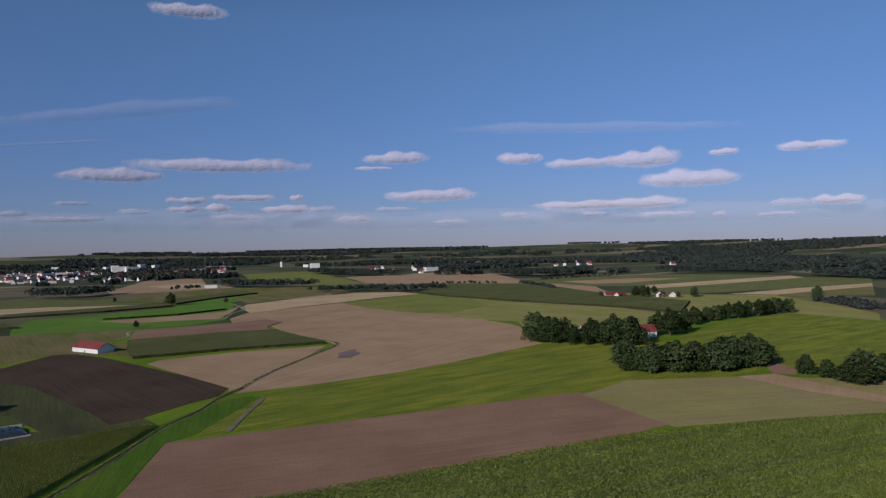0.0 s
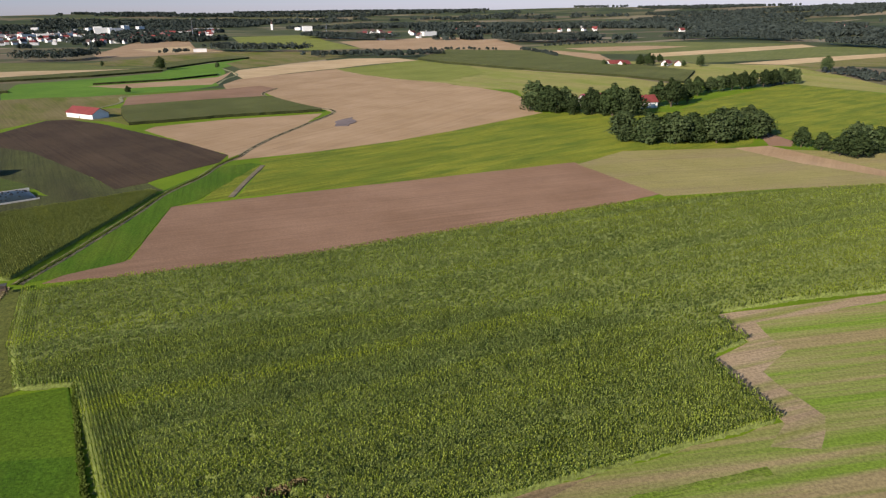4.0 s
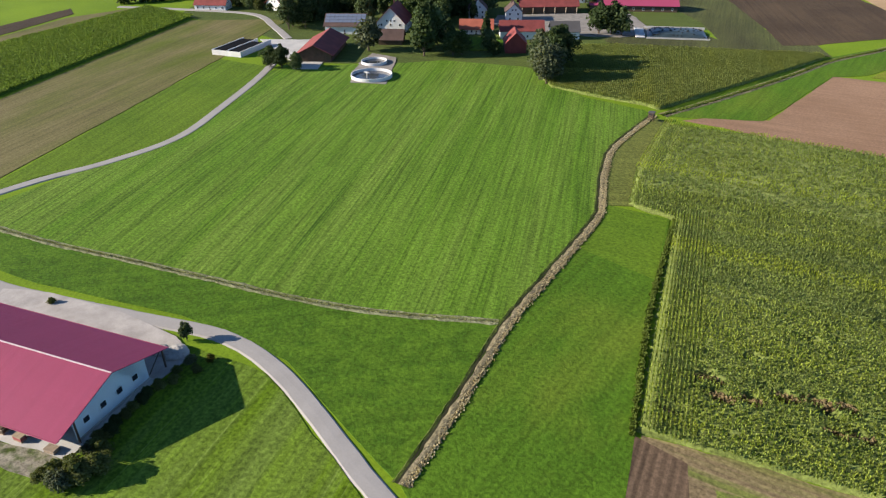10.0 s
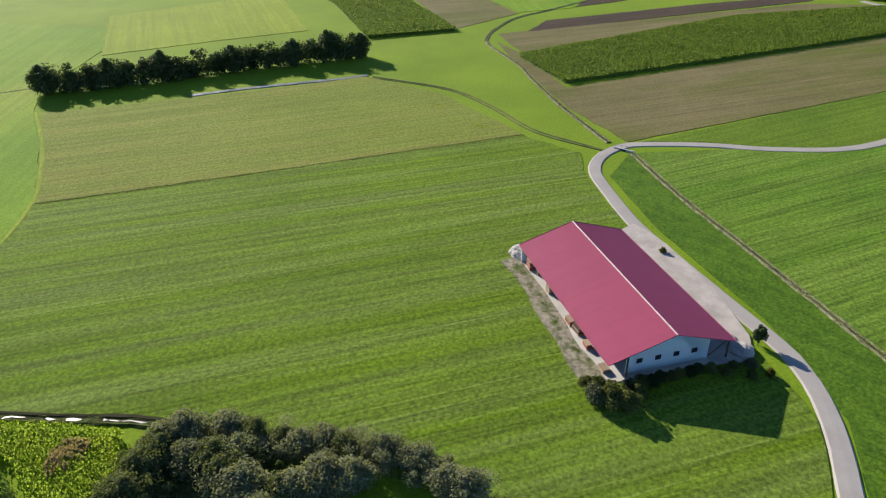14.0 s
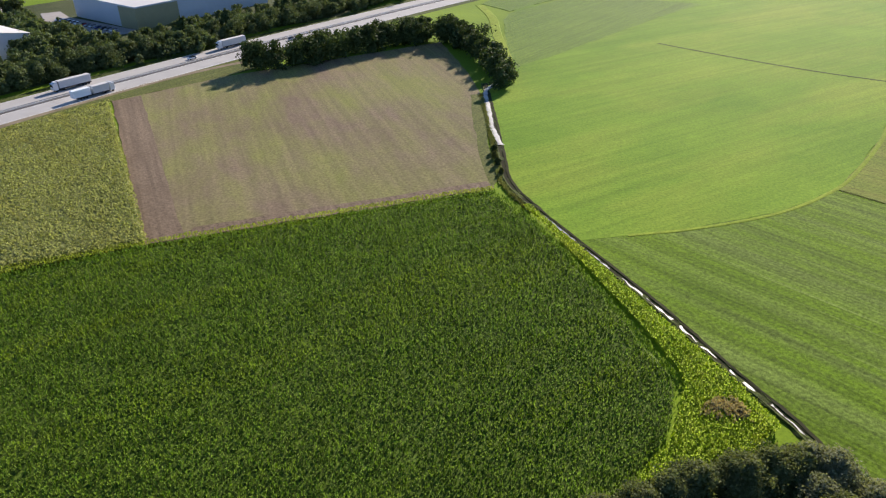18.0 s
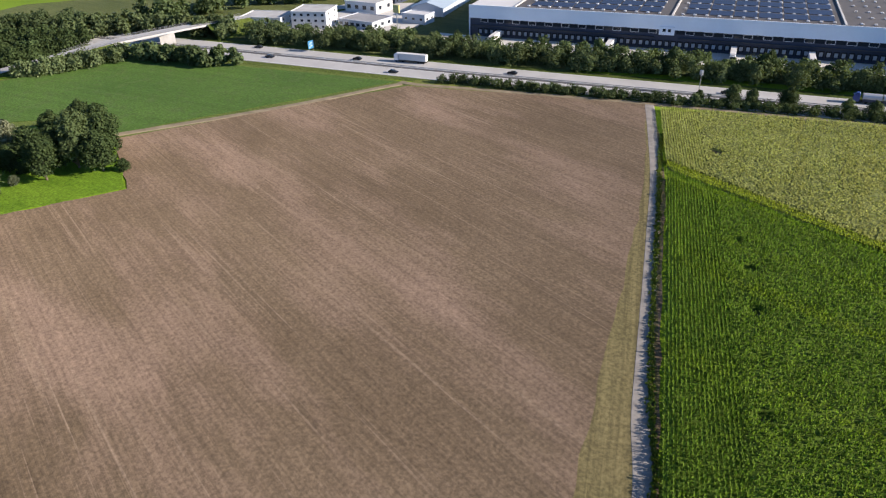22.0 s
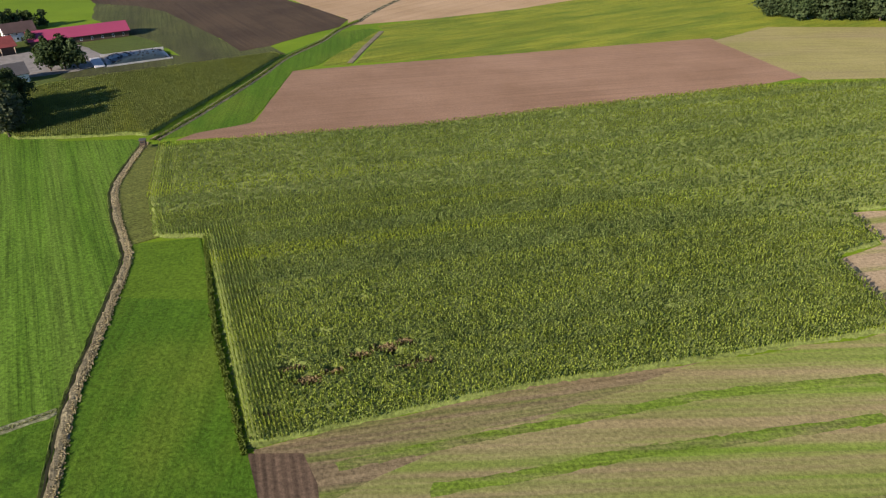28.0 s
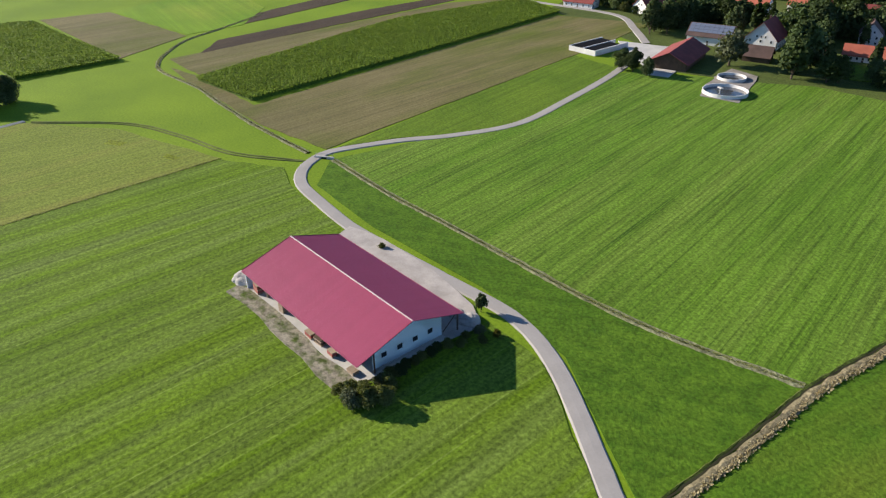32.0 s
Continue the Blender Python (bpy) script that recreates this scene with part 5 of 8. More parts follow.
# ---- buildings: materials ----
RED_SHEET = plain_mat("red_profiled_sheet", (0.370, 0.064, 0.128), 0.55, spots=0.12, scale=0.5, vary=0.07, spec=0.2)
RED_TILE = plain_mat("weathered_red_tiles", (0.29, 0.062, 0.055), 0.85, spots=0.35, scale=0.9)
ORANGE_TILE = plain_mat("new_orange_tiles", (0.42, 0.115, 0.07), 0.8, spots=0.2, scale=0.9)
BROWN_TILE = plain_mat("dark_brown_tiles", (0.12, 0.075, 0.065), 0.85, spots=0.35, scale=0.9)
WHITE_WALL = plain_mat("white_render", (0.78, 0.77, 0.74), 0.85, spots=0.12, scale=0.4)
PANEL_WALL = plain_mat("white_sheet_wall", (0.78, 0.83, 0.88), 0.5, spots=0.08, scale=0.3)
GREY_WALL = plain_mat("grey_panel_wall", (0.46, 0.49, 0.53), 0.55, spots=0.1, scale=0.2)
WOOD_WALL = plain_mat("dark_wood_boards", (0.13, 0.085, 0.055), 0.85, spots=0.4, scale=2)
CONCRETE = plain_mat("pale_concrete", (0.55, 0.53, 0.50), 0.85, spots=0.25, scale=0.6)
DARK_GREY = plain_mat("dark_roof_felt", (0.105, 0.098, 0.098), 0.85, spots=0.3, scale=0.25)
WHITE_ROOF = plain_mat("white_roof_membrane", (0.60, 0.59, 0.58), 0.7, spots=0.15, scale=0.15)
BLUE_ROOF = plain_mat("blue_grey_sheet_roof", (0.34, 0.42, 0.50), 0.5, spots=0.15, scale=0.2)
NAVY = plain_mat("dark_blue_sheet_wall", (0.035, 0.045, 0.075), 0.5, spots=0.1, scale=0.3)
SOLAR = plain_mat("solar_glass", (0.035, 0.045, 0.075), 0.12, spots=0.1, scale=0.5, spec=0.6)
GLASS = plain_mat("dark_window_glass", (0.025, 0.030, 0.038), 0.08, spots=0.1, spec=0.6)
FRAME = plain_mat("white_window_frame", (0.75, 0.75, 0.73), 0.6, spots=0.05)
STEEL = plain_mat("galvanised_steel", (0.45, 0.46, 0.47), 0.4, 0.8, spots=0.2)
LIQUID = plain_mat("dark_slurry", (0.06, 0.065, 0.075), 0.12, spots=0.2, scale=0.4, spec=0.6)
# pale grey base puts the sky's glare on the water into the colour
WATER = plain_mat("stream_water", (0.26, 0.28, 0.29), 0.4, spots=0.6, scale=1.5, spec=0.5)
RUBBER = plain_mat("black_rubber", (0.02, 0.02, 0.02), 0.9, spots=0.1)
BLACK_SHEET = plain_mat("black_silage_sheet", (0.012, 0.012, 0.014), 0.9, spots=0.4, scale=0.8, spec=0.05)
SHEETING = plain_mat("dark_silage_sheet", (0.05, 0.075, 0.085), 0.35, spots=0.4, scale=0.8)

_win = {}


def window_meshes(w, h):
    key = (round(w, 2), round(h, 2))
    if key not in _win:
        g = box(bmesh.new(), -w / 2, -0.05, -h / 2, w / 2, 0.05, h / 2)
        f = bmesh.new()
        for a in (-1, 1):
            box(f, a * w / 2 - 0.07, -0.05, -h / 2 - 0.07, a * w / 2 + 0.07, 0.09, h / 2 + 0.07)
            box(f, -w / 2 + 0.071, -0.05, a * h / 2 - 0.07, w / 2 - 0.071, 0.09, a * h / 2 + 0.07)
        out = []
        for bm, mt, nm in ((g, GLASS, "window"), (f, FRAME, "frame")):
            me = bpy.data.meshes.new(nm)
            bm.to_mesh(me)
            bm.free()
            me.materials.append(mt)
            out.append(me)
        _win[key] = out
    return _win[key]


def window(parent, x, y, z, face, w=1.0, h=1.3, frame_too=True):
    """A window set in a wall; face: degrees towards which it looks in the parent's space."""
    g, f = window_meshes(w, h)
    ob = part_of("window", g, parent, pose(x, y, z, 0, 0, face - 90))
    if frame_too:
        part_of("frame", f, ob)


def gable_walls(L, W, eave, ridge):
    a, b = L / 2, W / 2
    verts = [(-a, -b, 0), (a, -b, 0), (a, b, 0), (-a, b, 0), (-a, -b, eave), (a, -b, eave), (a, b, eave), (-a, b, eave), (-a, 0, ridge), (a, 0, ridge)]
    return mesh_of("wall", verts, [(0, 1, 5, 4), (2, 3, 7, 6), (1, 2, 6, 9, 5), (3, 0, 4, 8, 7), (4, 5, 9, 8), (6, 7, 8, 9), (3, 2, 1, 0)])


def roof_slab(L, W, eave, ridge, over, side, thick=0.22):
    """One slope of a gable roof, as a slab."""
    a, b = L / 2 + over, W / 2
    drop = (ridge - eave) / b
    yo, zo = b + over, eave - drop * over
    pts = [(-a, 0, ridge), (a, 0, ridge), (a, side * yo, zo), (-a, side * yo, zo)]
    verts = [(x, y, z + 0.02) for x, y, z in pts] + [(x, y, z + 0.02 + thick) for x, y, z in pts]
    faces = [(4, 5, 6, 7), (3, 2, 1, 0), (0, 1, 5, 4), (1, 2, 6, 5), (2, 3, 7, 6), (3, 0, 4, 7)]
    if side > 0:
        faces = [f[::-1] for f in faces]
    return mesh_of("roof", verts, faces)


def with_mat(me, mt):
    me.materials.append(mt)
    return me


def house(name, label, x, y, rot, L, W, eave, ridge, roof, wall, over=0.6, wins=3, chimney=True, category="house", group="", gable_wins=2, storeys=1, door=True):
    h = thing(name, label, category, pose(x, y, 0, 0, 0, rot), group)
    part_of("wall", with_mat(gable_walls(L, W, eave, ridge), wall), h)
    part_of("roof", with_mat(roof_slab(L, W, eave, ridge, over, 1), roof), h)
    part_of("roof", with_mat(roof_slab(L, W, eave, ridge, over, -1), roof), h)
    for s in range(storeys):
        z = 1.6 + 2.6 * s
        for k in range(wins):
            px = -L / 2 + L * (k + 0.5) / wins
            for side in (-1, 1):
                if z + 0.8 < eave:
                    window(h, px, side * W / 2, z, 90 * side)
    for k in range(gable_wins):
        py = -W / 2 + W * (k + 0.5) / gable_wins
        for side in (-1, 1):
            for s in range(storeys):
                if 1.6 + 2.6 * s + 0.8 < eave:
                    window(h, side * L / 2, py, 1.6 + 2.6 * s, 0 if side > 0 else 180)
            if eave + 1.2 < ridge - 1:
                window(h, side * L / 2, py * 0.4, eave + 0.9, 0 if side > 0 else 180, 0.9, 1.1)
    if chimney:
        cz = ridge - 0.2
        part("chimney", box(box(bmesh.new(), L * 0.2, 0.4, cz - 1.2, L * 0.2 + 0.8, 1.1, cz + 1.0), L * 0.2 - 0.08, 0.32, cz + 0.9, L * 0.2 + 0.88, 1.18, cz + 1.1), BROWN_TILE, h)
    if door:
        part("door", box(bmesh.new(), -0.5, -W / 2 - 0.06, 0, 0.5, -W / 2 + 0.05, 2.1), WOOD_WALL, h)
    return h


def flat_hall(name, label, x, y, rot, L, W, height, wall, roof, rows=1, per=8, category="building", win=(1.6, 1.1)):
    h = thing(name, label, category, pose(x, y, 0, 0, 0, rot))
    part("wall", box(bmesh.new(), -L / 2, -W / 2, 0, L / 2, W / 2, height), wall, h)
    bm = bmesh.new()
    for sx in (-1, 1):
        box(bm, sx * L / 2 - 0.25, -W / 2 - 0.25, height + 0.004, sx * L / 2 + 0.25, W / 2 + 0.25, height + 0.5)
        box(bm, -L / 2 + 0.251, sx * W / 2 - 0.25, height + 0.004, L / 2 - 0.251, sx * W / 2 + 0.25, height + 0.5)
    part("parapet", bm, wall, h)
    part("roof", box(bmesh.new(), -L / 2 + 0.26, -W / 2 + 0.26, height + 0.004, L / 2 - 0.26, W / 2 - 0.26, height + 0.16), roof, h)
    for r in range(rows):
        z = height * (r + 0.55) / rows
        for k in range(per):
            px = -L / 2 + L * (k + 0.5) / per
            for side in (-1, 1):
                window(h, px, side * W / 2, z, 90 * side, *win, False)
        for k in range(max(2, per // 2)):
            py = -W / 2 + W * (k + 0.5) / max(2, per // 2)
            for side in (-1, 1):
                window(h, side * L / 2, py, z, 0 if side > 0 else 180, *win, False)
    return h


# ---- the red-roofed barn ----
BX, BY, BROT = -128.2, 2.6, 30.0
barn = thing("barn", "large open barn with a red profiled-sheet roof and white gable walls", "barn", pose(BX, BY, 0, 0, 0, BROT))
RZ, EZ, HW, HL = 8.9, 4.8, 13.0, 22.7
theta = math.atan2(RZ - EZ, HW)
slope = math.hypot(RZ - EZ, HW)
prof, pw = [], 1.0
for k in range(4):
    o = k * 0.25
    prof += [(o, 0.0), (o + 0.11, 0.0), (o + 0.145, 0.022), (o + 0.205, 0.022), (o + 0.24, 0.0)]
prof.append((1.0, 0.0))
pv = [(px, 0.0, pz) for px, pz in prof] + [(px, slope, pz) for px, pz in prof] + [(px, slope, pz - 0.06) for px, pz in prof]
n = len(prof)
sheet = mesh_of("roof_sheet", pv, [(i, i + 1, n + i + 1, n + i) for i in range(n - 1)] + [(n + i, n + i + 1, 2 * n + i + 1, 2 * n + i) for i in range(n - 1)], RED_SHEET)
c, s = math.cos(theta), math.sin(theta)
for k in range(45):
    xk = -HL + k * (2 * HL / 45)
    stretch = 2 * HL / 45
    part_of("roof_sheet", sheet, barn, Matrix(((stretch, 0, 0, xk), (0, c, s, 0), (0, -s, c, RZ), (0, 0, 0, 1))))
    part_of("roof_sheet", sheet, barn, Matrix(((-stretch, 0, 0, xk + stretch), (0, -c, -s, 0), (0, -s, c, RZ), (0, 0, 0, 1))))
bm = bmesh.new()
for side in (-1, 1):
    vs = [bm.verts.new(v) for v in ((-HL, 0, RZ - 0.1), (HL, 0, RZ - 0.1), (HL, side * HW, EZ - 0.1), (-HL, side * HW, EZ - 0.1))]
    bm.faces.new(vs if side < 0 else vs[::-1])
bmesh.ops.solidify(bm, geom=bm.faces[:], thickness=0.12)
part("roof_deck", bm, WOOD_WALL, barn)
part("ridge_cap", box(bmesh.new(), -HL - 0.05, -0.16, RZ + 0.0, HL + 0.05, 0.16, RZ + 0.11, 0.03), plain_mat("pale_ridge_cap", (0.66, 0.50, 0.52), 0.5), barn, "pale pink ridge capping")
for side in (-1, 1):
    part("gutter", box(bmesh.new(), -HL, side * (HW + 0.12) - 0.09, EZ - 0.16, HL, side * (HW + 0.12) + 0.09, EZ - 0.01, 0.03), RED_SHEET, barn)
    for ex in (-1, 1):
        bm = bmesh.new()
        tube(bm, (ex * (HL + 0.08), 0, RZ + 0.02), (ex * (HL + 0.08), side * HW, EZ + 0.02), 0.09, sides=6)
        part("verge_trim", bm, RED_SHEET, barn)


def roof_z(v):
    return RZ - 0.15 - abs(v) * (RZ - EZ) / HW


# white sheet, with the blue skylight on it put into the colour
GABLE_SHEET = plain_mat("skylit_blue_white_sheet", (0.80, 0.95, 1.0), 0.6, spots=0.06, scale=0.4)
for ex in (-1, 1):
    xw = 21.0 * ex
    bm = bmesh.new()
    edge = [(-8.6, 0), (8.6, 0), (8.6, roof_z(8.6)), (0, roof_z(0)), (-8.6, roof_z(8.6))]
    vs = [bm.verts.new((xw, a, b)) for a, b in edge]
    bm.faces.new(vs)
    bmesh.ops.solidify(bm, geom=bm.faces[:], thickness=0.2)
    part("gable_wall", bm, GABLE_SHEET, barn, "white sheet-clad gable wall")
    part("plinth", box(bmesh.new(), xw - 0.15, -8.65, 0, xw + 0.15 + 0.12 * ex, 8.65, 0.6), CONCRETE, barn)
for k, wy in enumerate((-5.9, -2.1, 1.7, 5.5)):
    window(barn, 21.13, wy, 3.1, 0, 1.15, 1.0, False)
part("lane_wall", box(bmesh.new(), -21, 8.5, 0, 8, 8.7, roof_z(8.7)), PANEL_WALL, barn)
part("inner_wall", box(bmesh.new(), -20.8, -0.1, 0, 20.8, 0.1, 7.5), WOOD_WALL, barn)
for k in range(9):
    px = -21.6 + k * 5.4
    for wy in (-8.6, 12.4):
        part("post", box(bmesh.new(), px - 0.13, wy - 0.13, 0, px + 0.13, wy + 0.13, roof_z(wy)), STEEL if wy < -9 else WOOD_WALL, barn)
part("end_wall", box(bmesh.new(), -22.2, -12.6, 0, -22.0, -8.8, roof_z(12.6)), PANEL_WALL, barn)
part("brace", tube(bmesh.new(), (21.2, 8.7, 1.2), (21.2, 12.3, 4.2), 0.1), WOOD_WALL, barn)


def local(x, y):
    a = radians(BROT)
    return BX + x * math.cos(a) - y * math.sin(a), BY + x * math.sin(a) + y * math.cos(a)


YARD_GRAVEL = plain_mat("pale_yard_gravel", (0.50, 0.455, 0.42), 0.95, spots=0.3, scale=1.0, spec=0.1)
slab = tagged(new("pavement_barn", mesh_of("pavement_barn", [(*local(a, b), z) for z in (0.30, 0.0) for a, b in ((-22.6, -12.9), (22.4, -12.9), (22.4, 10), (-22.6, 10))], [(0, 1, 2, 3), (4, 5, 1, 0), (5, 6, 2, 1), (6, 7, 3, 2), (7, 4, 0, 3)], CONCRETE)), "pale concrete floor slab under the barn", "floor", kind="structure")
field("earth_strip", "strip of bare trodden earth beside the barn slab", [local(a, b) for a, b in ((-24, -17), (-10, -16), (8, -16.5), (22, -17), (25, -14), (22.6, -12.5), (-22.8, -12.5), (-25, -13))], YARD_EARTH, 0.9)
field("barn_yard", "pale gravel yard between barn and lane", [local(a, b) for a, b in ((-27, 9), (23, 9), (24, 17), (17, 21), (0, 24), (-20, 24.5), (-32, 22))], YARD_GRAVEL, 0.6)

# goods stored under the eave
CRATE = plain_mat("pale_pallet_wood", (0.50, 0.38, 0.27), 0.85, spots=0.3, scale=3, vary=0.25)
CRATE_RED = plain_mat("red_plastic_crate", (0.42, 0.10, 0.09), 0.6, spots=0.2, scale=2, vary=0.2)
for k, (a, b, w, d, h, mt, lb) in enumerate(((-19.0, -11.3, 2.6, 1.6, 2.2, CRATE_RED, "stack of red and white crates on the barn slab"), (-16.0, -10.6, 1.4, 1.2, 1.5, CRATE, "stack of wooden pallets on the barn slab"), (-8.4, -11.0, 1.8, 1.5, 2.1, CRATE, "stack of wooden pallets on the barn slab"), (-5.0, -9.6, 3.0, 1.5, 1.4, WOOD_WALL, "dark trailer load parked under the eave"), (3.4, -11.6, 2.4, 1.2, 1.3, CRATE_RED, "stack of red and white crates on the barn slab"), (6.6, -11.2, 2.6, 1.5, 1.5, WOOD_WALL, "dark trailer load parked under the eave"), (11.5, -11.6, 2.0, 1.1, 1.2, CRATE_RED, "stack of red and white crates on the barn slab"), (18.6, -11.6, 2.2, 1.4, 0.8, CRATE, "heap of broken pallets at the slab corner"))):
    st = thing("pallet_stack", lb, "pallets", Matrix.Translation((*local(a, b), 0.30)) @ pose(0, 0, 0, 0, 0, BROT + (k * 37 % 11) - 5))
    layers = max(3, int(h / 0.3))
    for j in range(layers):
        bm = bmesh.new()
        z = h * j / layers
        for q in range(4):
            box(bm, -w / 2 + q * w / 4 + 0.03, -d / 2, z, -w / 2 + (q + 1) * w / 4 - 0.03, d / 2, z + h / layers - 0.06)
        part("pallet", bm, mt if j % 3 else CRATE, st)


def mound(name, label, x, y, r, h, mt, seed, category="heap"):
    bm = bmesh.new()
    bmesh.ops.create_icosphere(bm, subdivisions=4, radius=1.0)
    for v in bm.verts:
        f = 1 + 0.16 * noise.noise(v.co * 1.8 + Vector((seed, 0, 0))) + 0.06 * noise.noise(v.co * 6)
        v.co = Vector((v.co.x * r * f, v.co.y * r * f, max(-0.05, v.co.z) * h * f))
    me = bpy.data.meshes.new(name)
    bm.to_mesh(me)
    bm.free()
    me.materials.append(mt)
    ob = tagged(new(name, me), label, category)
    ob.location = (x, y, 0.02)
    return ob


HEAP = plain_mat("pale_gravel_heap", (0.46, 0.43, 0.40), 0.95, spots=0.35, scale=2.0)
mound("gravel_heap", "pale grey gravel heap at the barn corner", *local(-26.0, -11.0), 3.0, 2.2, HEAP, 1)
mound("gravel_heap", "pale grey gravel heap at the barn corner", *local(-24.6, -8.6), 1.8, 1.5, HEAP, 2)
mound("rubble_heap", "pale grey rubble heap beside the lane", *local(20.5, 16.5), 2.6, 1.7, HEAP, 3)
mound("rubble_heap", "pale grey rubble heap beside the lane", *local(17.2, 16.0), 1.9, 1.2, HEAP, 4)
for a, b, h, key in ((23.5, -15.5, 3.4, "bush0"), (22.0, -16.8, 2.6, "bush4"), (25.8, -16.5, 3.8, "bush2"), (27.5, -15.0, 4.4, "bush0"), (29.0, -12.5, 4.0, "bush4"), (27.0, -9.5, 3.6, "bush0"), (25.0, -13.5, 3.2, "bush0"), (25.5, -10.0, 3.0, "bush2"), (24.6, -7.0, 2.6, "bush0"), (27.0, -12.0, 2.4, "bush4"), (24.0, -3.0, 2.2, "bush1"), (24.3, -1.0, 2.0, "bush0"), (24.0, 1.0, 1.9, "bush0"), (24.4, 3.0, 2.2, "bush1"), (23.8, 5.0, 2.0, "bush1"), (24.6, 7.2, 2.2, "bush0"), (25.0, -5.0, 2.6, "bush1"), (26.0, 9.5, 2.0, "bush0"), (25.5, 15.0, 2.2, "bush2"), (28.0, 13.5, 2.0, "bush0"), (28.5, 17.0, 1.7, "bush3"), (24.6, 12.0, 1.8, "bush0"), (-17, 21.5, 1.6, "bush0")):
    tree(key, *local(a, b), h, "scrubby green bush growing beside the barn", "barn bushes", 1.0, "shrub")

# ---- village ----
house("barn", "open timber barn with a red tiled roof", -303, 169, 136, 33, 15.5, 4.0, 7.8, RED_TILE, WOOD_WALL, 1.6, 0, False, "barn", gable_wins=0)
sh = house("farm_hall", "white hall with solar panels on its dark roof", -335, 203, 46, 21, 15, 4.4, 9.0, BROWN_TILE, WHITE_WALL, 0.8, 3, False, "barn")
rise = math.atan2(4.6, 7.5)
pm = box(bmesh.new(), -1.15, -1.0, 0, 1.15, 1.0, 0.08, 0.02)
pme = bpy.data.meshes.new("solar_panel")
pm.to_mesh(pme)
pm.free()
pme.materials.append(plain_mat("blue_grey_solar_glass", (0.16, 0.19, 0.26), 0.15, spots=0.1, spec=0.6))
for i in range(9):
    for j in range(3):
        d = 1.5 + j * 2.15
        part_of("solar_panel", pme, sh, pose(-9.6 + i * 2.4, -d * math.cos(rise), 9.0 - d * math.sin(rise) + 0.32, math.degrees(rise), 0, 0))
house("farmhouse", "large white farmhouse with a steep red roof", -322, 225, 132, 19, 15, 5.4, 13.2, RED_TILE, WHITE_WALL, 0.9, 5, True, gable_wins=3, storeys=2)
house("shed", "dark-roofed shed in front of the farmhouse", -298, 206, 46, 12, 10, 2.8, 6.6, BROWN_TILE, WOOD_WALL, 0.7, 0, False, "shed", gable_wins=0)
house("bungalow", "low white house with a bright orange roof", -286.5, 253, 47, 17, 10, 3.0, 6.8, ORANGE_TILE, WHITE_WALL, 0.7, 7, False, gable_wins=2)
house("shed", "small red-roofed shed under trees", -300, 236, 40, 9, 6, 2.2, 4.2, RED_TILE, WOOD_WALL, 0.4, 0, False, "shed", gable_wins=0)
# closed dark walls stand for the shaded inside of this open hall
house("farm_hall", "open machinery hall with a red roof", -299, 320, 52, 33, 14, 4.6, 8.2, RED_TILE, WOOD_WALL, 1.2, 0, False, "barn", gable_wins=0)
house("farm_hall", "long cattle hall with a dark red roof", -270, 363, 42, 50, 16, 3.8, 7.4, RED_SHEET, WOOD_WALL, 1.0, 9, False, "barn", gable_wins=0)
house("barn", "dark red wooden barn at the meadow edge", -246, 242, 140, 13, 10, 4.6, 9.5, RED_TILE, RED_TILE, 0.6, 0, False, "barn", gable_wins=0)
house("barn", "barn with a dull red roof", -263, 263, 50, 22, 11, 4.4, 8.4, RED_TILE, WHITE_WALL, 0.6, 4, False, "barn", gable_wins=0)
house("barn", "barn with a grey roof beside the yard", -248, 279, 50, 14, 11, 4.2, 8.0, DARK_GREY, WHITE_WALL, 0.6, 2, False, "barn", gable_wins=0)
house("house", "small white gabled house in the village", -296, 289, 140, 11, 9, 5.4, 9.6, BROWN_TILE, WHITE_WALL, 0.6, 3, True, group="village houses", storeys=2)
house("house", "white house with a steep brown roof", -314, 278, 140, 12, 10, 6.0, 11.0, BROWN_TILE, WHITE_WALL, 0.6, 3, True, group="village houses", storeys=2)
house("house", "white house with a red roof by the village road", -443, 173, 43, 20, 10, 3.4, 7.2, RED_TILE, WHITE_WALL, 0.6, 5, True, group="village houses")
house("farmhouse", "white farmhouse with a dark red roof among trees", -416, 210, 110, 24, 12, 4.6, 9.8, RED_TILE, WHITE_WALL, 0.7, 5, True, storeys=1)
house("house", "long white house with an orange roof", -402, 262, 35, 30, 12, 5.6, 10.0, ORANGE_TILE, WHITE_WALL, 0.6, 7, True, group="village houses", storeys=2)
house("house", "white house with an orange roof", -388, 296, 35, 22, 11, 5.2, 9.4, ORANGE_TILE, WHITE_WALL, 0.6, 5, True, group="village houses", storeys=2)
house("house", "white house with a red roof", -362, 312, 50, 18, 11, 5.2, 9.4, RED_TILE, WHITE_WALL, 0.6, 4, True, group="village houses", storeys=2)
house("house", "white house with a red roof", -440, 245, 35, 18, 11, 5.0, 9.2, RED_TILE, WHITE_WALL, 0.6, 4, True, group="village houses", storeys=2)
house("house", "white house with a red roof", -335, 345, 50, 16, 11, 5.2, 9.4, RED_TILE, WHITE_WALL, 0.6, 4, True, group="village houses", storeys=2)
house("house", "white house with a red roof", -305, 360, 50, 16, 10, 5.2, 9.4, BROWN_TILE, WHITE_WALL, 0.6, 4, True, group="village houses", storeys=2)
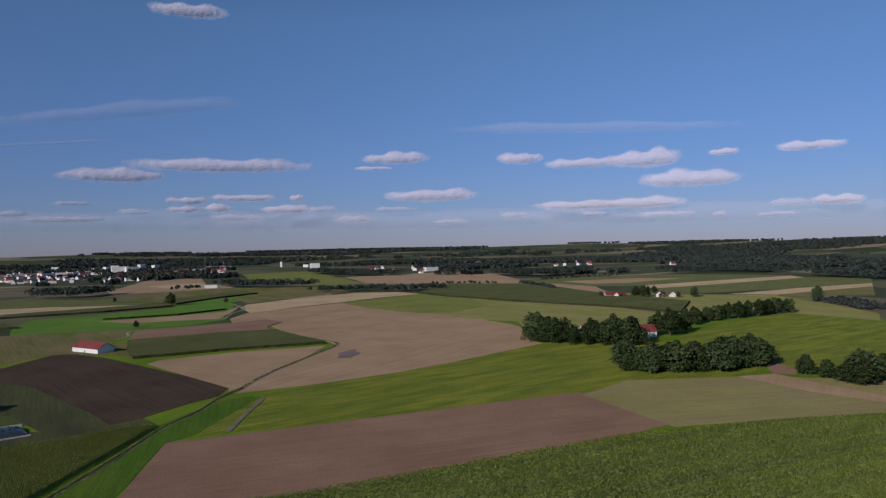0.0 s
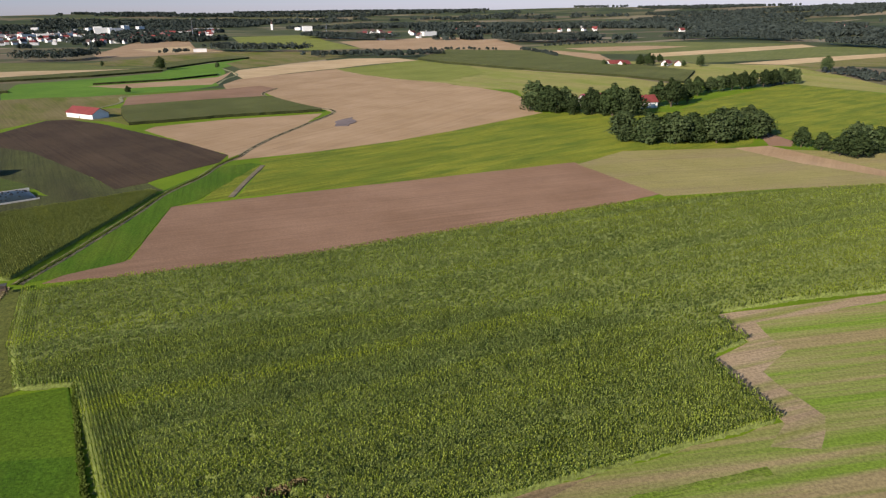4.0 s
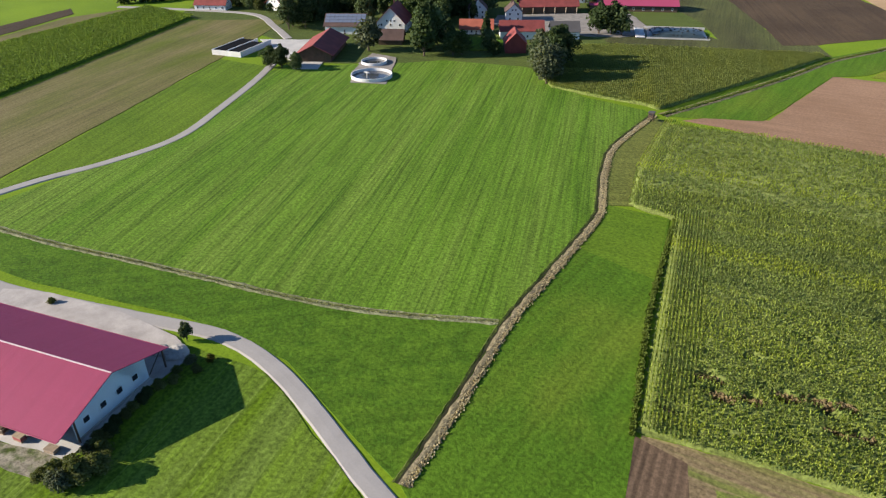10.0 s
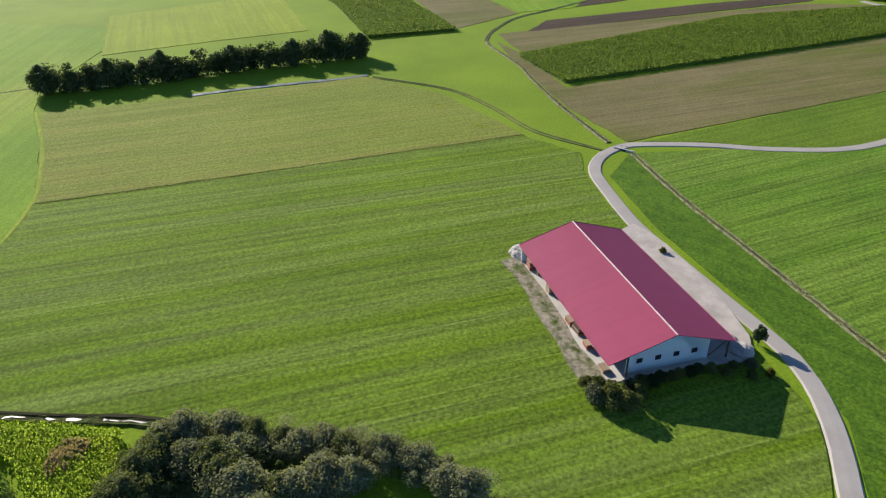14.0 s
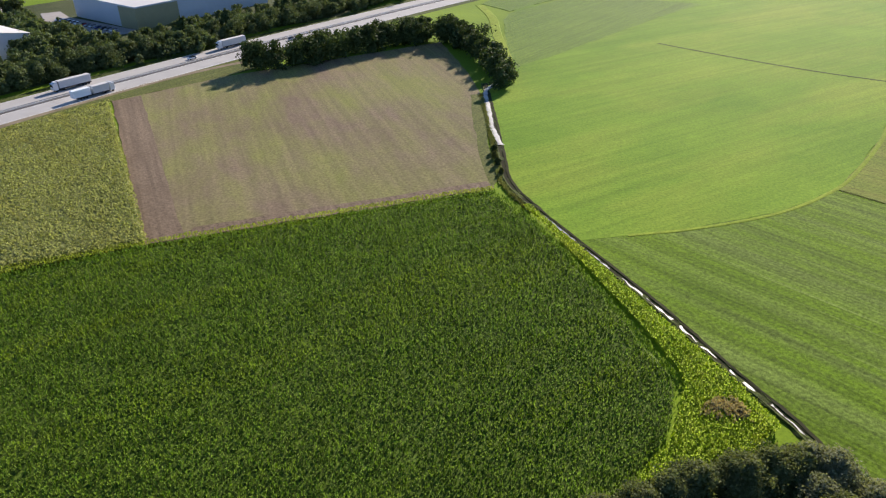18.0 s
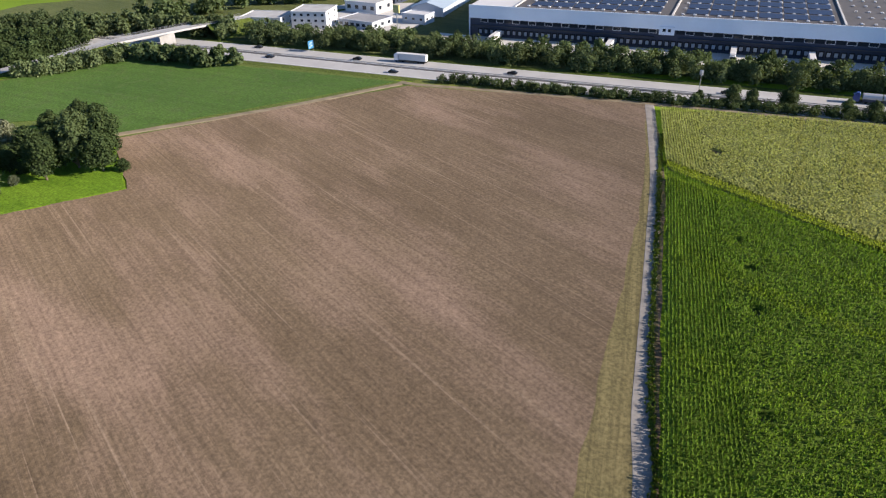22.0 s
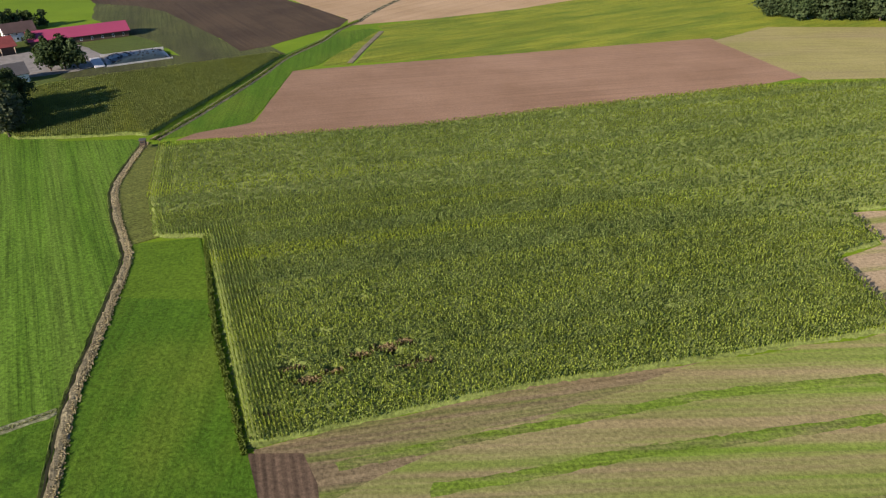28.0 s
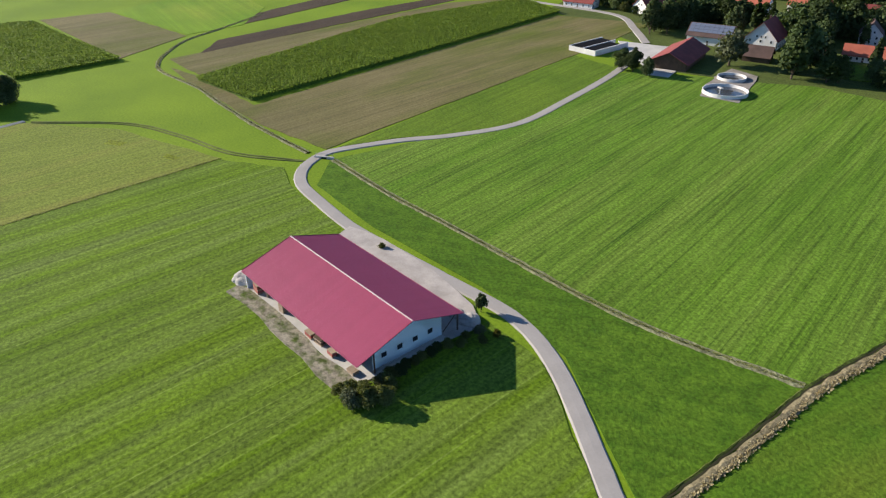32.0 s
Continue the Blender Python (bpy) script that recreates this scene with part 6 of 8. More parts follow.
for k in range(6):
    px, py = -299 + (-16 + k * 6.4) * math.cos(radians(52)) + 8.4 * math.sin(radians(52)), 320 + (-16 + k * 6.4) * math.sin(radians(52)) - 8.4 * math.cos(radians(52))
    pt = thing("timber_post", "pale timber post before the machinery hall", "post", pose(px, py, 0), "hall posts")
    part("shaft", box(bmesh.new(), -0.18, -0.18, 0, 0.18, 0.18, 3.95), CRATE, pt)
field("yard_village", "pale gravel farmyard", [(-310, 290), (-288, 322), (-262, 350), (-222, 322), (-228, 300), (-252, 282), (-272, 270), (-296, 272)], GRAVEL)
field("yard_barn_north", "pale concrete yard by the silage bunker", [(-348, 158), (-330, 178), (-318, 182), (-300, 150), (-322, 150)], CONCRETE)
field("barn_apron", "pale concrete apron before the red-roofed village barn", [(-296, 151), (-287, 143.5), (-279, 152), (-288, 160)], CONCRETE)
field("tank_yard", "pale gravel round the slurry tanks", [(-286, 186), (-272, 190), (-258, 178), (-240, 162), (-252, 152), (-266, 162)], GRAVEL)
field("garden_lawn", "bright lawn in front of the orange-roofed house", [(-284, 240), (-268, 256), (-250, 236), (-262, 222)], STRIP_G)
road("road_village", "pale village road", [(-340, 170), (-372, 178), (-410, 184), (-450, 160), (-490, 130)], 4.0, ASPHALT)


WHITE_CONCRETE = plain_mat("bleached_concrete", (0.74, 0.72, 0.69), 0.85, spots=0.2, scale=0.6)


def ring(bm, r0, r1, z0, z1, sides=36):
    for k in range(sides):
        a, b = 2 * math.pi * k / sides, 2 * math.pi * (k + 1) / sides
        v = [bm.verts.new((r * math.cos(q), r * math.sin(q), z)) for q in (a, b) for r, z in ((r0, z0), (r0, z1), (r1, z1), (r1, z0))]
        bm.faces.new((v[0], v[1], v[5], v[4]))
        bm.faces.new((v[1], v[2], v[6], v[5]))
        bm.faces.new((v[2], v[3], v[7], v[6]))
    bmesh.ops.remove_doubles(bm, verts=bm.verts[:], dist=0.001)
    bmesh.ops.recalc_face_normals(bm, faces=bm.faces[:])
    return bm


for x, y, r, h in ((-253, 163.5, 8.9, 1.7), (-271, 177, 6.0, 1.5)):
    tk = thing("slurry_tank", "round open concrete slurry tank with dark slurry", "tank", pose(x, y, 0), "slurry tanks")
    part("wall", ring(bmesh.new(), r, r - 0.3, 0, h), WHITE_CONCRETE, tk)
    bm = bmesh.new()
    bmesh.ops.create_circle(bm, cap_ends=True, segments=36, radius=r - 0.301, matrix=Matrix.Translation((0, 0, 0.5)))
    part("slurry", bm, LIQUID, tk)
    if r > 8:
        part("mixer_mast", box(tube(bmesh.new(), (1, -3, 0.2), (1, -3, 3.0), 0.22), -0.4, -3.6, 2.8, 2.4, -2.4, 3.1), CONCRETE, tk)
    apron = ring(bmesh.new(), r + 1.2, r + 0.01, 0, 0.14)
    part("apron", apron, GRAVEL, tk)
sb = thing("silage_bunker", "open silage bunker with pale concrete walls", "bunker", pose(-335, 142, 0, 0, 0, 30))
part("floor", box(bmesh.new(), -8.2, -13, 0, 8.2, 15, 0.2), CONCRETE, sb)
for a in (-8, 0.2, 8):
    part("wall", box(bmesh.new(), a - 0.2, -13, 0.2, a + 0.2, 13, 2.7), WHITE_CONCRETE, sb)
part("wall", box(bmesh.new(), -7.79, -13.0, 0.2, 7.79, -12.6, 2.5), WHITE_CONCRETE, sb)
part("silage_sheet", box(bmesh.new(), -7.6, -12, 0.2, -0.3, 11, 2.6, 0.3), BLACK_SHEET, sb)
part("silage_sheet", box(bmesh.new(), 0.6, -12, 0.2, 7.6, 8, 2.5, 0.3), BLACK_SHEET, sb)
# covered silage clamp behind the yard, with tyres
cl = thing("silage_clamp", "long silage clamp under dark sheeting weighted with tyres", "clamp", pose(-214, 327, 0, 0, 0, 40))
bm = bmesh.new()
bmesh.ops.create_grid(bm, x_segments=24, y_segments=12, size=1.0)
for v in bm.verts:
    f = max(0.0, 1 - (abs(v.co.y)) ** 2.5) * max(0.0, 1 - abs(v.co.x) ** 6)
    v.co = Vector((v.co.x * 15, v.co.y * 11, 0.05 + 2.6 * f + 0.2 * noise.noise(v.co * 7)))
part("sheet", bm, SHEETING, cl)
part("wall", box(bmesh.new(), -15.5, -11.8, 0, 15.5, -11.3, 0.8), CONCRETE, cl)
part("wall", box(bmesh.new(), -15.5, 11.3, 0, 15.5, 11.8, 1.4), CONCRETE, cl)
part("white_sheet", box(bmesh.new(), -21, -11, 0, -16, 9, 1.0, 0.4), WHITE_ROOF, cl)
ty = bmesh.new()
bmesh.ops.create_cone(ty, cap_ends=True, segments=8, radius1=0.5, radius2=0.4, depth=0.25)
tme = bpy.data.meshes.new("tyre")
ty.to_mesh(tme)
ty.free()
tme.materials.append(RUBBER)
for k in range(60):
    u, v = TREES.uniform(-0.9, 0.9), TREES.uniform(-0.85, 0.85)
    f = (1 - abs(v) ** 2.5) * (1 - abs(u) ** 6)
    part_of("tyre", tme, cl, pose(u * 15, v * 11, 0.22 + 2.6 * f))
# raised hide at the ditch corner
hd = thing("raised_hide", "small wooden raised hide on posts at the field corner", "hide", pose(-141, 208, 0, 0, 0, 20))
part("cabin", box(bmesh.new(), -0.9, -0.9, 1.6, 0.9, 0.9, 3.3, 0.03), WOOD_WALL, hd)
part("roof", box(bmesh.new(), -1.15, -1.15, 3.302, 1.15, 1.15, 3.5, 0.03), DARK_GREY, hd)
for a in (-0.8, 0.8):
    for b in (-0.8, 0.8):
        part("post", tube(bmesh.new(), (a * 1.3, b * 1.3, 0), (a, b, 1.6), 0.08), WOOD_WALL, hd)
part("opening", box(bmesh.new(), -0.6, -0.93, 2.5, 0.6, -0.9, 2.9), GLASS, hd)
# village trees
VT = [("oak0", -297, 138, 10), ("oak1", -292, 141, 10.5), ("oak2", -284, 144, 8), ("willow", -292, 188, 16), ("tall0", -266, 202, 22), ("tall1", -272, 207, 25), ("oak3", -277, 213, 22), ("oak1", -258, 213, 13), ("oak0", -256, 217, 12), ("spruce", -271, 246, 14), ("oak2", -254, 232, 10), ("bush1", -246, 228, 7), ("oak0", -236, 302, 17), ("oak1", -241, 298, 16), ("oak2", -231, 304, 14),
      ("willow", -200, 216, 18), ("willow", -197, 213, 14), ("tall1", -206, 226, 19), ("oak0", -210, 234, 19), ("tall2", -216, 242, 17), ("oak1", -213, 228, 16), ("willow", -222, 236, 15), ("tall2", -360, 181, 19), ("tall0", -358, 190, 17), ("oak0", -365, 186, 16), ("tall3", -368, 194, 18), ("oak3", -372, 205, 16), ("oak1", -385, 212, 12), ("oak2", -345, 222, 15), ("spruce", -352, 238, 18), ("spruce", -346, 243, 17),
      ("tall0", -318, 250, 22), ("oak0", -326, 256, 22), ("oak1", -336, 262, 20), ("tall1", -330, 280, 20), ("oak3", -322, 292, 17), ("oak2", -428, 190, 12), ("bush0", -420, 193, 6), ("bush1", -410, 195, 5), ("oak1", -455, 178, 10), ("oak0", -438, 188, 11), ("oak0", -375, 235, 16), ("oak2", -390, 228, 13), ("tall0", -372, 286, 15), ("oak3", -425, 232, 13), ("oak0", -345, 330, 13), ("oak2", -322, 336, 12), ("oak3", -285, 344, 9), ("spruce", -306, 268, 14), ("oak1", -308, 246, 16), ("tall1", -300, 226, 15), ("oak3", -296, 230, 12)]
for line, w, hts, sd in (([(-330, 245), (-338, 262), (-330, 284)], 14, (13, 19), 51), ([(-372, 200), (-384, 222), (-372, 250)], 14, (11, 16), 52), ([(-362, 296), (-350, 326), (-330, 352)], 10, (9, 13), 53), ([(-446, 186), (-434, 220), (-452, 262)], 14, (9, 13), 54), ([(-470, 280), (-430, 318), (-380, 352), (-320, 388)], 16, (9, 14), 55), ([(-276, 212), (-284, 222), (-296, 228)], 8, (10, 16), 56), ([(-470, 205), (-490, 170), (-500, 140)], 10, (8, 12), 57)):
    grove("village_grove", "dense dark trees between the village houses", line, 6, w, hts, LEAF_DARK, 260, 1.05, seed=sd)
for key, x, y, h in VT:
    tree(key, x, y, h, "grey-green willow in the village" if key == "willow" else "broad dark tree in the village", "village trees")

# ---- northern farms and far barn ----
house("barn", "white far barn with a red roof", -301, 600, -31, 36, 15, 4.2, 8.4, RED_TILE, WHITE_WALL, 0.8, 0, False, "barn", gable_wins=0)
house("farmhouse", "white farmhouse with a red roof hidden among trees", 172, 618, 20, 26, 13, 5.5, 10.5, RED_TILE, WHITE_WALL, 0.7, 5, True, storeys=2)
house("barn", "red-roofed farm barn among trees", 140, 640, 20, 34, 15, 5, 10, RED_SHEET, WHITE_WALL, 0.7, 0, False, "barn", gable_wins=0)
for k, (x, y, L, W) in enumerate(((254, 1062, 24, 12), (264, 1050, 16, 10), (326, 1052, 18, 10), (340, 1044, 13, 9))):
    house("barn" if k == 0 else "farmhouse", "far red-roofed farm building", x, y, 15 + 20 * k, L, W, 3.6, 7.6, RED_TILE, WHITE_WALL, 0.7, 3, False, "farm building")


# ---- motorway, overpass, main road ----
MED = [(470, 55), (430, 18), (385, -24), (338, -68), (279, -123), (250, -151), (167, -231), (118, -279), (76, -318), (20, -368), (-67, -440), (-160, -512)]
mline = smooth_line(MED, 8)


def offset(line, d):
    out = []
    for i, p in enumerate(line):
        t = (line[min(i + 1, len(line) - 1)] - line[max(i - 1, 0)]).normalized()
        out.append(p + Vector((-t.y, t.x)) * d)       # left of the travel direction of the list
    return out


def strip(name, label, line, half, z, mt, category="road"):
    me = ribbon_mesh(name, line, [(half + 0.4, 0.0), (half, z), (-half, z), (-half - 0.4, 0.0)], mt)
    return tagged(new(name, me), label, category, kind="structure")


strip("road_motorway_far", "pale concrete motorway carriageway", offset(mline, 7.0), 5.6, 0.25, MOTORWAY)
strip("road_motorway_near", "pale concrete motorway carriageway", offset(mline, -7.0), 5.6, 0.25, MOTORWAY)
strip("median", "dark planted motorway median", mline, 1.2, 0.30, DARK_GREY, "median")
strip("verge_far", "grass verge beside the motorway", offset(mline, 15.5), 2.8, 0.12, BANK, "verge")
strip("verge_near", "grass verge beside the motorway", offset(mline, -15.0), 2.2, 0.12, BANK, "verge")
PAINT = plain_mat("white_road_paint", (0.75, 0.75, 0.73), 0.7, spots=0.2)
for o in (12.1, 2.0, -2.0, -12.1):
    me = ribbon_mesh("line_marking", offset(mline, o), [(0.15, 0.27), (-0.15, 0.27)], PAINT)
    tagged(new("trim_line", me), "white edge line on the motorway", "marking", kind="structure")
for o in (0.9, -0.9):
    rail = thing("guard_rail", "steel guard rail along the motorway median", "guard rail", Matrix.Identity(4))
    ln = offset(mline, o)
    part_of("beam", ribbon_mesh("beam", ln, [(0.03, 0.65), (0.06, 0.78), (0.03, 0.95), (-0.03, 0.95), (-0.03, 0.65), (0.03, 0.65)], STEEL), rail)
    bm = bmesh.new()
    for p in ln[::1]:
        if -150 < p.x < 440:
            box(bm, p.x - 0.06, p.y - 0.06, 0.2, p.x + 0.06, p.y + 0.06, 0.8)
    tagged(part("posts", bm, STEEL, rail), kind="stuff")


def road_at(d, side, where):
    """A place on the motorway: side offset and distance share along the line."""
    ln = offset(mline, side)
    i = min(range(len(ln)), key=lambda k: (ln[k] - Vector(where)).length)
    t = (ln[min(i + 1, len(ln) - 1)] - ln[max(i - 1, 0)]).normalized()
    return ln[i].x, ln[i].y, math.degrees(math.atan2(t.y, t.x)) + (180 if d < 0 else 0)


TYRE = bmesh.new()
bmesh.ops.create_cone(TYRE, cap_ends=True, segments=12, radius1=0.5, radius2=0.5, depth=0.3, matrix=pose(0, 0, 0, 90, 0, 0))
wheel_me = bpy.data.meshes.new("wheel")
TYRE.to_mesh(wheel_me)
TYRE.free()
wheel_me.materials.append(RUBBER)


def car_shape(L=4.4, W=1.78):
    """Car body and glasshouse from a side outline."""
    body, glass = bmesh.new(), bmesh.new()
    for bm, outline, half in ((body, ((-0.5, 0.30), (0.49, 0.30), (0.5, 0.62), (0.44, 0.82), (0.24, 0.92), (-0.46, 0.95), (-0.5, 0.75)), W / 2), (glass, ((0.25, 0.921), (0.10, 1.40), (-0.28, 1.42), (-0.45, 0.951)), W / 2 - 0.12)):
        a = [bm.verts.new((x * L, -half, z)) for x, z in outline]
        b = [bm.verts.new((x * L, half, z)) for x, z in outline]
        bm.faces.new(a)
        bm.faces.new(b[::-1])
        for i in range(len(outline)):
            bm.faces.new((a[i], b[i], b[(i + 1) % len(outline)], a[(i + 1) % len(outline)]))
        bmesh.ops.recalc_face_normals(bm, faces=bm.faces[:])
        bmesh.ops.bevel(bm, geom=bm.edges[:], offset=0.06, segments=1, affect="EDGES")
    return body, glass


CAR_PAINT = {k: plain_mat(k + "_car_paint", v, 0.25, 0.2, spots=0.05, spec=0.6) for k, v in (("black", (0.02, 0.02, 0.025)), ("white", (0.75, 0.75, 0.75)), ("silver", (0.42, 0.43, 0.45)), ("red", (0.35, 0.02, 0.02)), ("blue", (0.03, 0.06, 0.2)))}
_cars = {}


def car(colour, x, y, rot, group="", where="on the road"):
    if colour not in _cars:
        b, g = car_shape()
        pair = []
        for bm, mt, nm in ((b, CAR_PAINT[colour], "body"), (g, GLASS, "glasshouse")):
            me = bpy.data.meshes.new(nm)
            bm.to_mesh(me)
            bm.free()
            me.materials.append(mt)
            pair.append(me)
        _cars[colour] = pair
    b, g = _cars[colour]
    c = thing("car", f"{colour} passenger car {where}", "car", pose(x, y, 0.25, 0, 0, rot), group)
    part_of("body", b, c)
    part_of("glasshouse", g, c)
    for wx in (-1.35, 1.4):
        for wy in (-0.8, 0.8):
            part_of("wheel", wheel_me, c, Matrix.LocRotScale((wx, wy, 0.32), None, (0.64, 0.8, 0.64)))
    return c


def truck(label, x, y, rot, load="box", paint=None, z=0.25):
    t = thing("truck", label, "truck", pose(x, y, z, 0, 0, rot))
    cabm = paint or CAR_PAINT["white"]
    cabbm = box(bmesh.new(), 5.9, -1.22, 0.6, 8.1, 1.22, 3.5, 0.15)
    cab = part("cab", cabbm, cabm, t)
    part("windscreen", box(bmesh.new(), 8.06, -1.05, 2.0, 8.14, 1.05, 3.0), GLASS, cab)
    part("deflector", box(bmesh.new(), 5.95, -1.1, 3.503, 7.2, 1.1, 3.95, 0.15), cabm, cab)
    if load == "tank":
        for a in (-8.0, -1.3):
            bm = tube(bmesh.new(), (a, 0, 2.45), (a + 6.3, 0, 2.45), 1.3, sides=18)
            part("tank", bm, CAR_PAINT["silver"], t, "silver cylindrical tank")
            part("tank_skirt", box(bmesh.new(), a + 0.2, -1.2, 0.8, a + 6.1, 1.2, 1.5), NAVY, t)
    elif load == "pair":
        part("body", box(bmesh.new(), -1.2, -1.25, 1.05, 5.6, 1.25, 3.9, 0.05), WHITE_ROOF, t)
        part("trailer", box(bmesh.new(), -9.4, -1.25, 1.05, -2.2, 1.25, 3.9, 0.05), PANEL_WALL, t)
    elif load == "flat":
        part("bed", box(bmesh.new(), -6, -1.25, 1.0, 5.6, 1.25, 1.25), WOOD_WALL, t)
        part("excavator", box(box(bmesh.new(), -4, -1.1, 1.251, -0.5, 1.1, 2.2, 0.1), -3.2, -0.9, 2.2, -1.4, 0.9, 3.3, 0.1), plain_mat("yellow_machine_paint", (0.5, 0.33, 0.03), 0.5), t)
    else:
        part("trailer", box(bmesh.new(), -8.0, -1.27, 1.1, 5.6, 1.27, 4.0, 0.05), WHITE_ROOF, t, "white box trailer")
    part("chassis", box(bmesh.new(), -8.0, -1.0, 0.55, 6.5, 1.0, 0.95), RUBBER, t)
    for wx in (6.9, 3.6, -4.2, -5.5, -6.8):
        for wy in (-1.05, 1.05):
            part_of("wheel", wheel_me, t, pose(wx, wy, 0.5))
    return t


# travel: the far side runs towards the overpass, the near side away from it
truck("white box articulated truck on the motorway", *road_at(-1, 9.0, (297, -111)))
truck("silver and blue tank truck on the motorway", *road_at(-1, 9.0, (168, -240)), "tank", CAR_PAINT["blue"])
truck("white box articulated truck on the motorway", *road_at(-1, 9.0, (98, -308)))
truck("yellow machine on a low loader on the motorway", *road_at(-1, 9.0, (132, -275)), "flat", plain_mat("yellow_cab_paint", (0.45, 0.32, 0.05), 0.5))
truck("white truck with a trailer on the motorway", *road_at(1, -9.0, (93, -295)), "pair")
truck("white box articulated truck on the motorway", *road_at(-1, 9.0, (40, -362)))
for col, d, o, w in (("black", -1, 5, (314, -93)), ("black", -1, 5, (259, -149)), ("white", 1, -5, (124, -264)), ("silver", 1, -9, (117, -270)), ("black", 1, -5, (145, -245)), ("silver", -1, 5, (150, -250)), ("black", 1, -5, (350, -70)), ("black", -1, 9, (352, -50)), ("black", 1, -9, (300, -115)), ("white", -1, 5, (60, -345)), ("silver", 1, -5, (20, -375)), ("black", -1, 5, (196, -205))):
    car(col, *road_at(d, o, w), "motorway cars", "on the motorway")

main = [(430, 560), (390, 446), (370, 361), (349, 290), (340, 241), (339, 203), (344, 152), (350, 112), (362, 88), (372, 66)]
road("road_main", "grey two-lane main road with pale edges", main, 7.0, MOTORWAY, 0.16)
road("road_side", "side road leading past the farm", [(362, 94), (372, 100), (399, 114), (438, 136), (478, 141)], 6.5, MOTORWAY, 0.17)
road("road_farm_entry", "short paved farm entry", [(339, 226), (356, 232), (372, 245)], 5.0, MOTORWAY, 0.15)
rise_line = [Vector((372, 68)), Vector((374, 50)), Vector((378, 30)), Vector((385, 10)), Vector((394, -14)), Vector((403, -36)), Vector((413, -60)), Vector((424, -90)), Vector((440, -130))]
heights = [0.2, 2.2, 4.6, 6.3, 6.8, 6.8, 6.2, 3.5, 0.2]
ev, ef = [], []
for i, p in enumerate(rise_line):
    t = (rise_line[min(i + 1, 8)] - rise_line[max(i - 1, 0)]).normalized()
    sd = Vector((t.y, -t.x))
    for o, z in ((-4.6 - 1.6 * heights[i], 0), (-4.6, heights[i]), (4.6, heights[i]), (4.6 + 1.6 * heights[i], 0)):
        ev.append((p.x + sd.x * o, p.y + sd.y * o, z))
for i in (0, 1, 2, 5, 6, 7):
    for j in range(3):
        a = i * 4 + j
        ef.append((a, a + 4, a + 5, a + 1))
tagged(new("embankment", mesh_of("embankment", ev, ef, BANK)), "grassy ramp embankment of the overpass", "embankment", kind="structure")
ov = thing("overpass", "concrete road bridge over the motorway with railings", "bridge", Matrix.Identity(4))
dv, df, rv = [], [], []
for i, p in enumerate(rise_line):
    t = (rise_line[min(i + 1, 8)] - rise_line[max(i - 1, 0)]).normalized()
    sd = Vector((t.y, -t.x))
    for o, z in ((-4.4, 0.06), (4.4, 0.06), (4.4, -0.9 if 2 <= i <= 5 else 0.0), (-4.4, -0.9 if 2 <= i <= 5 else 0.0)):
        dv.append((p.x + sd.x * o, p.y + sd.y * o, heights[i] + z))
for i in range(8):
    for j in range(4):
        a, b = i * 4 + j, i * 4 + (j + 1) % 4
        df.append((a, b, b + 4, a + 4))
part_of("deck", mesh_of("deck", dv, df, MOTORWAY), ov)
for o in (-4.3, 4.3):
    bm = bmesh.new()
    for i in range(2, 6):
        a, b = rise_line[i], rise_line[i + 1]
        t = (b - a).normalized()
        sd = Vector((t.y, -t.x)) * o
        for hgt in (0.55, 1.1):
            tube(bm, (a.x + sd.x, a.y + sd.y, heights[i] + hgt), (b.x + sd.x, b.y + sd.y, heights[i + 1] + hgt), 0.07, sides=5)
        for q in range(5):
            p = a.lerp(b, q / 5)
            z = heights[i] + (heights[i + 1] - heights[i]) * q / 5
            tube(bm, (p.x + sd.x, p.y + sd.y, z), (p.x + sd.x, p.y + sd.y, z + 1.1), 0.05, sides=5)
    part("railing", bm, STEEL, ov)
part("pier", box(bmesh.new(), 391.5, -20.5, 0, 392.6, -13, 5.9), CONCRETE, ov)
car("silver", 365, 78, 110, "main road cars", "on the main road")
car("white", 339, 190, 90, "main road cars", "on the main road")
car("blue", 341, 233, 90, "main road cars", "on the main road")
tree("bush1", 338.5, 127, 4.2, "low dark shrub beside the main road", "junction shrubs", 1.2, "shrub")
tree("bush3", 340, 120.5, 4.0, "low rusty brown shrub beside the main road", "junction shrubs", 1.2, "shrub")
field("junction", "pale asphalt of the road junction", [(349, 113), (358, 107), (366, 107), (382, 112.5), (396, 119), (410, 126.5), (434, 139), (448, 134.5), (426, 124), (405, 114), (396, 108), (385, 99), (376, 87), (366, 82), (357, 88), (351, 92), (341, 88), (338, 92.5), (350, 100)], MOTORWAY, 0.2)
field("island", "grass traffic island in the junction", [(382, 106), (384, 104.4), (371.5, 98.5), (367.8, 100)], BANK, 0.1)
field("island", "grass traffic island at the lane mouth", [(350, 94), (353, 90), (344, 87), (342, 90)], BANK, 0.1)

# blue direction sign
sg = thing("road_sign", "large blue motorway direction sign on two posts", "sign", pose(343, -79, 0, 0, 0, 120))
part("panel", box(bmesh.new(), -1.8, -0.06, 1.6, 1.8, 0.06, 5.4, 0.03), plain_mat("blue_sign_sheet", (0.03, 0.22, 0.42), 0.5), sg)
for a in (-1.2, 1.2):
    part("post", tube(bmesh.new(), (a, 0.1, 0), (a, 0.1, 5.2), 0.07), STEEL, sg)
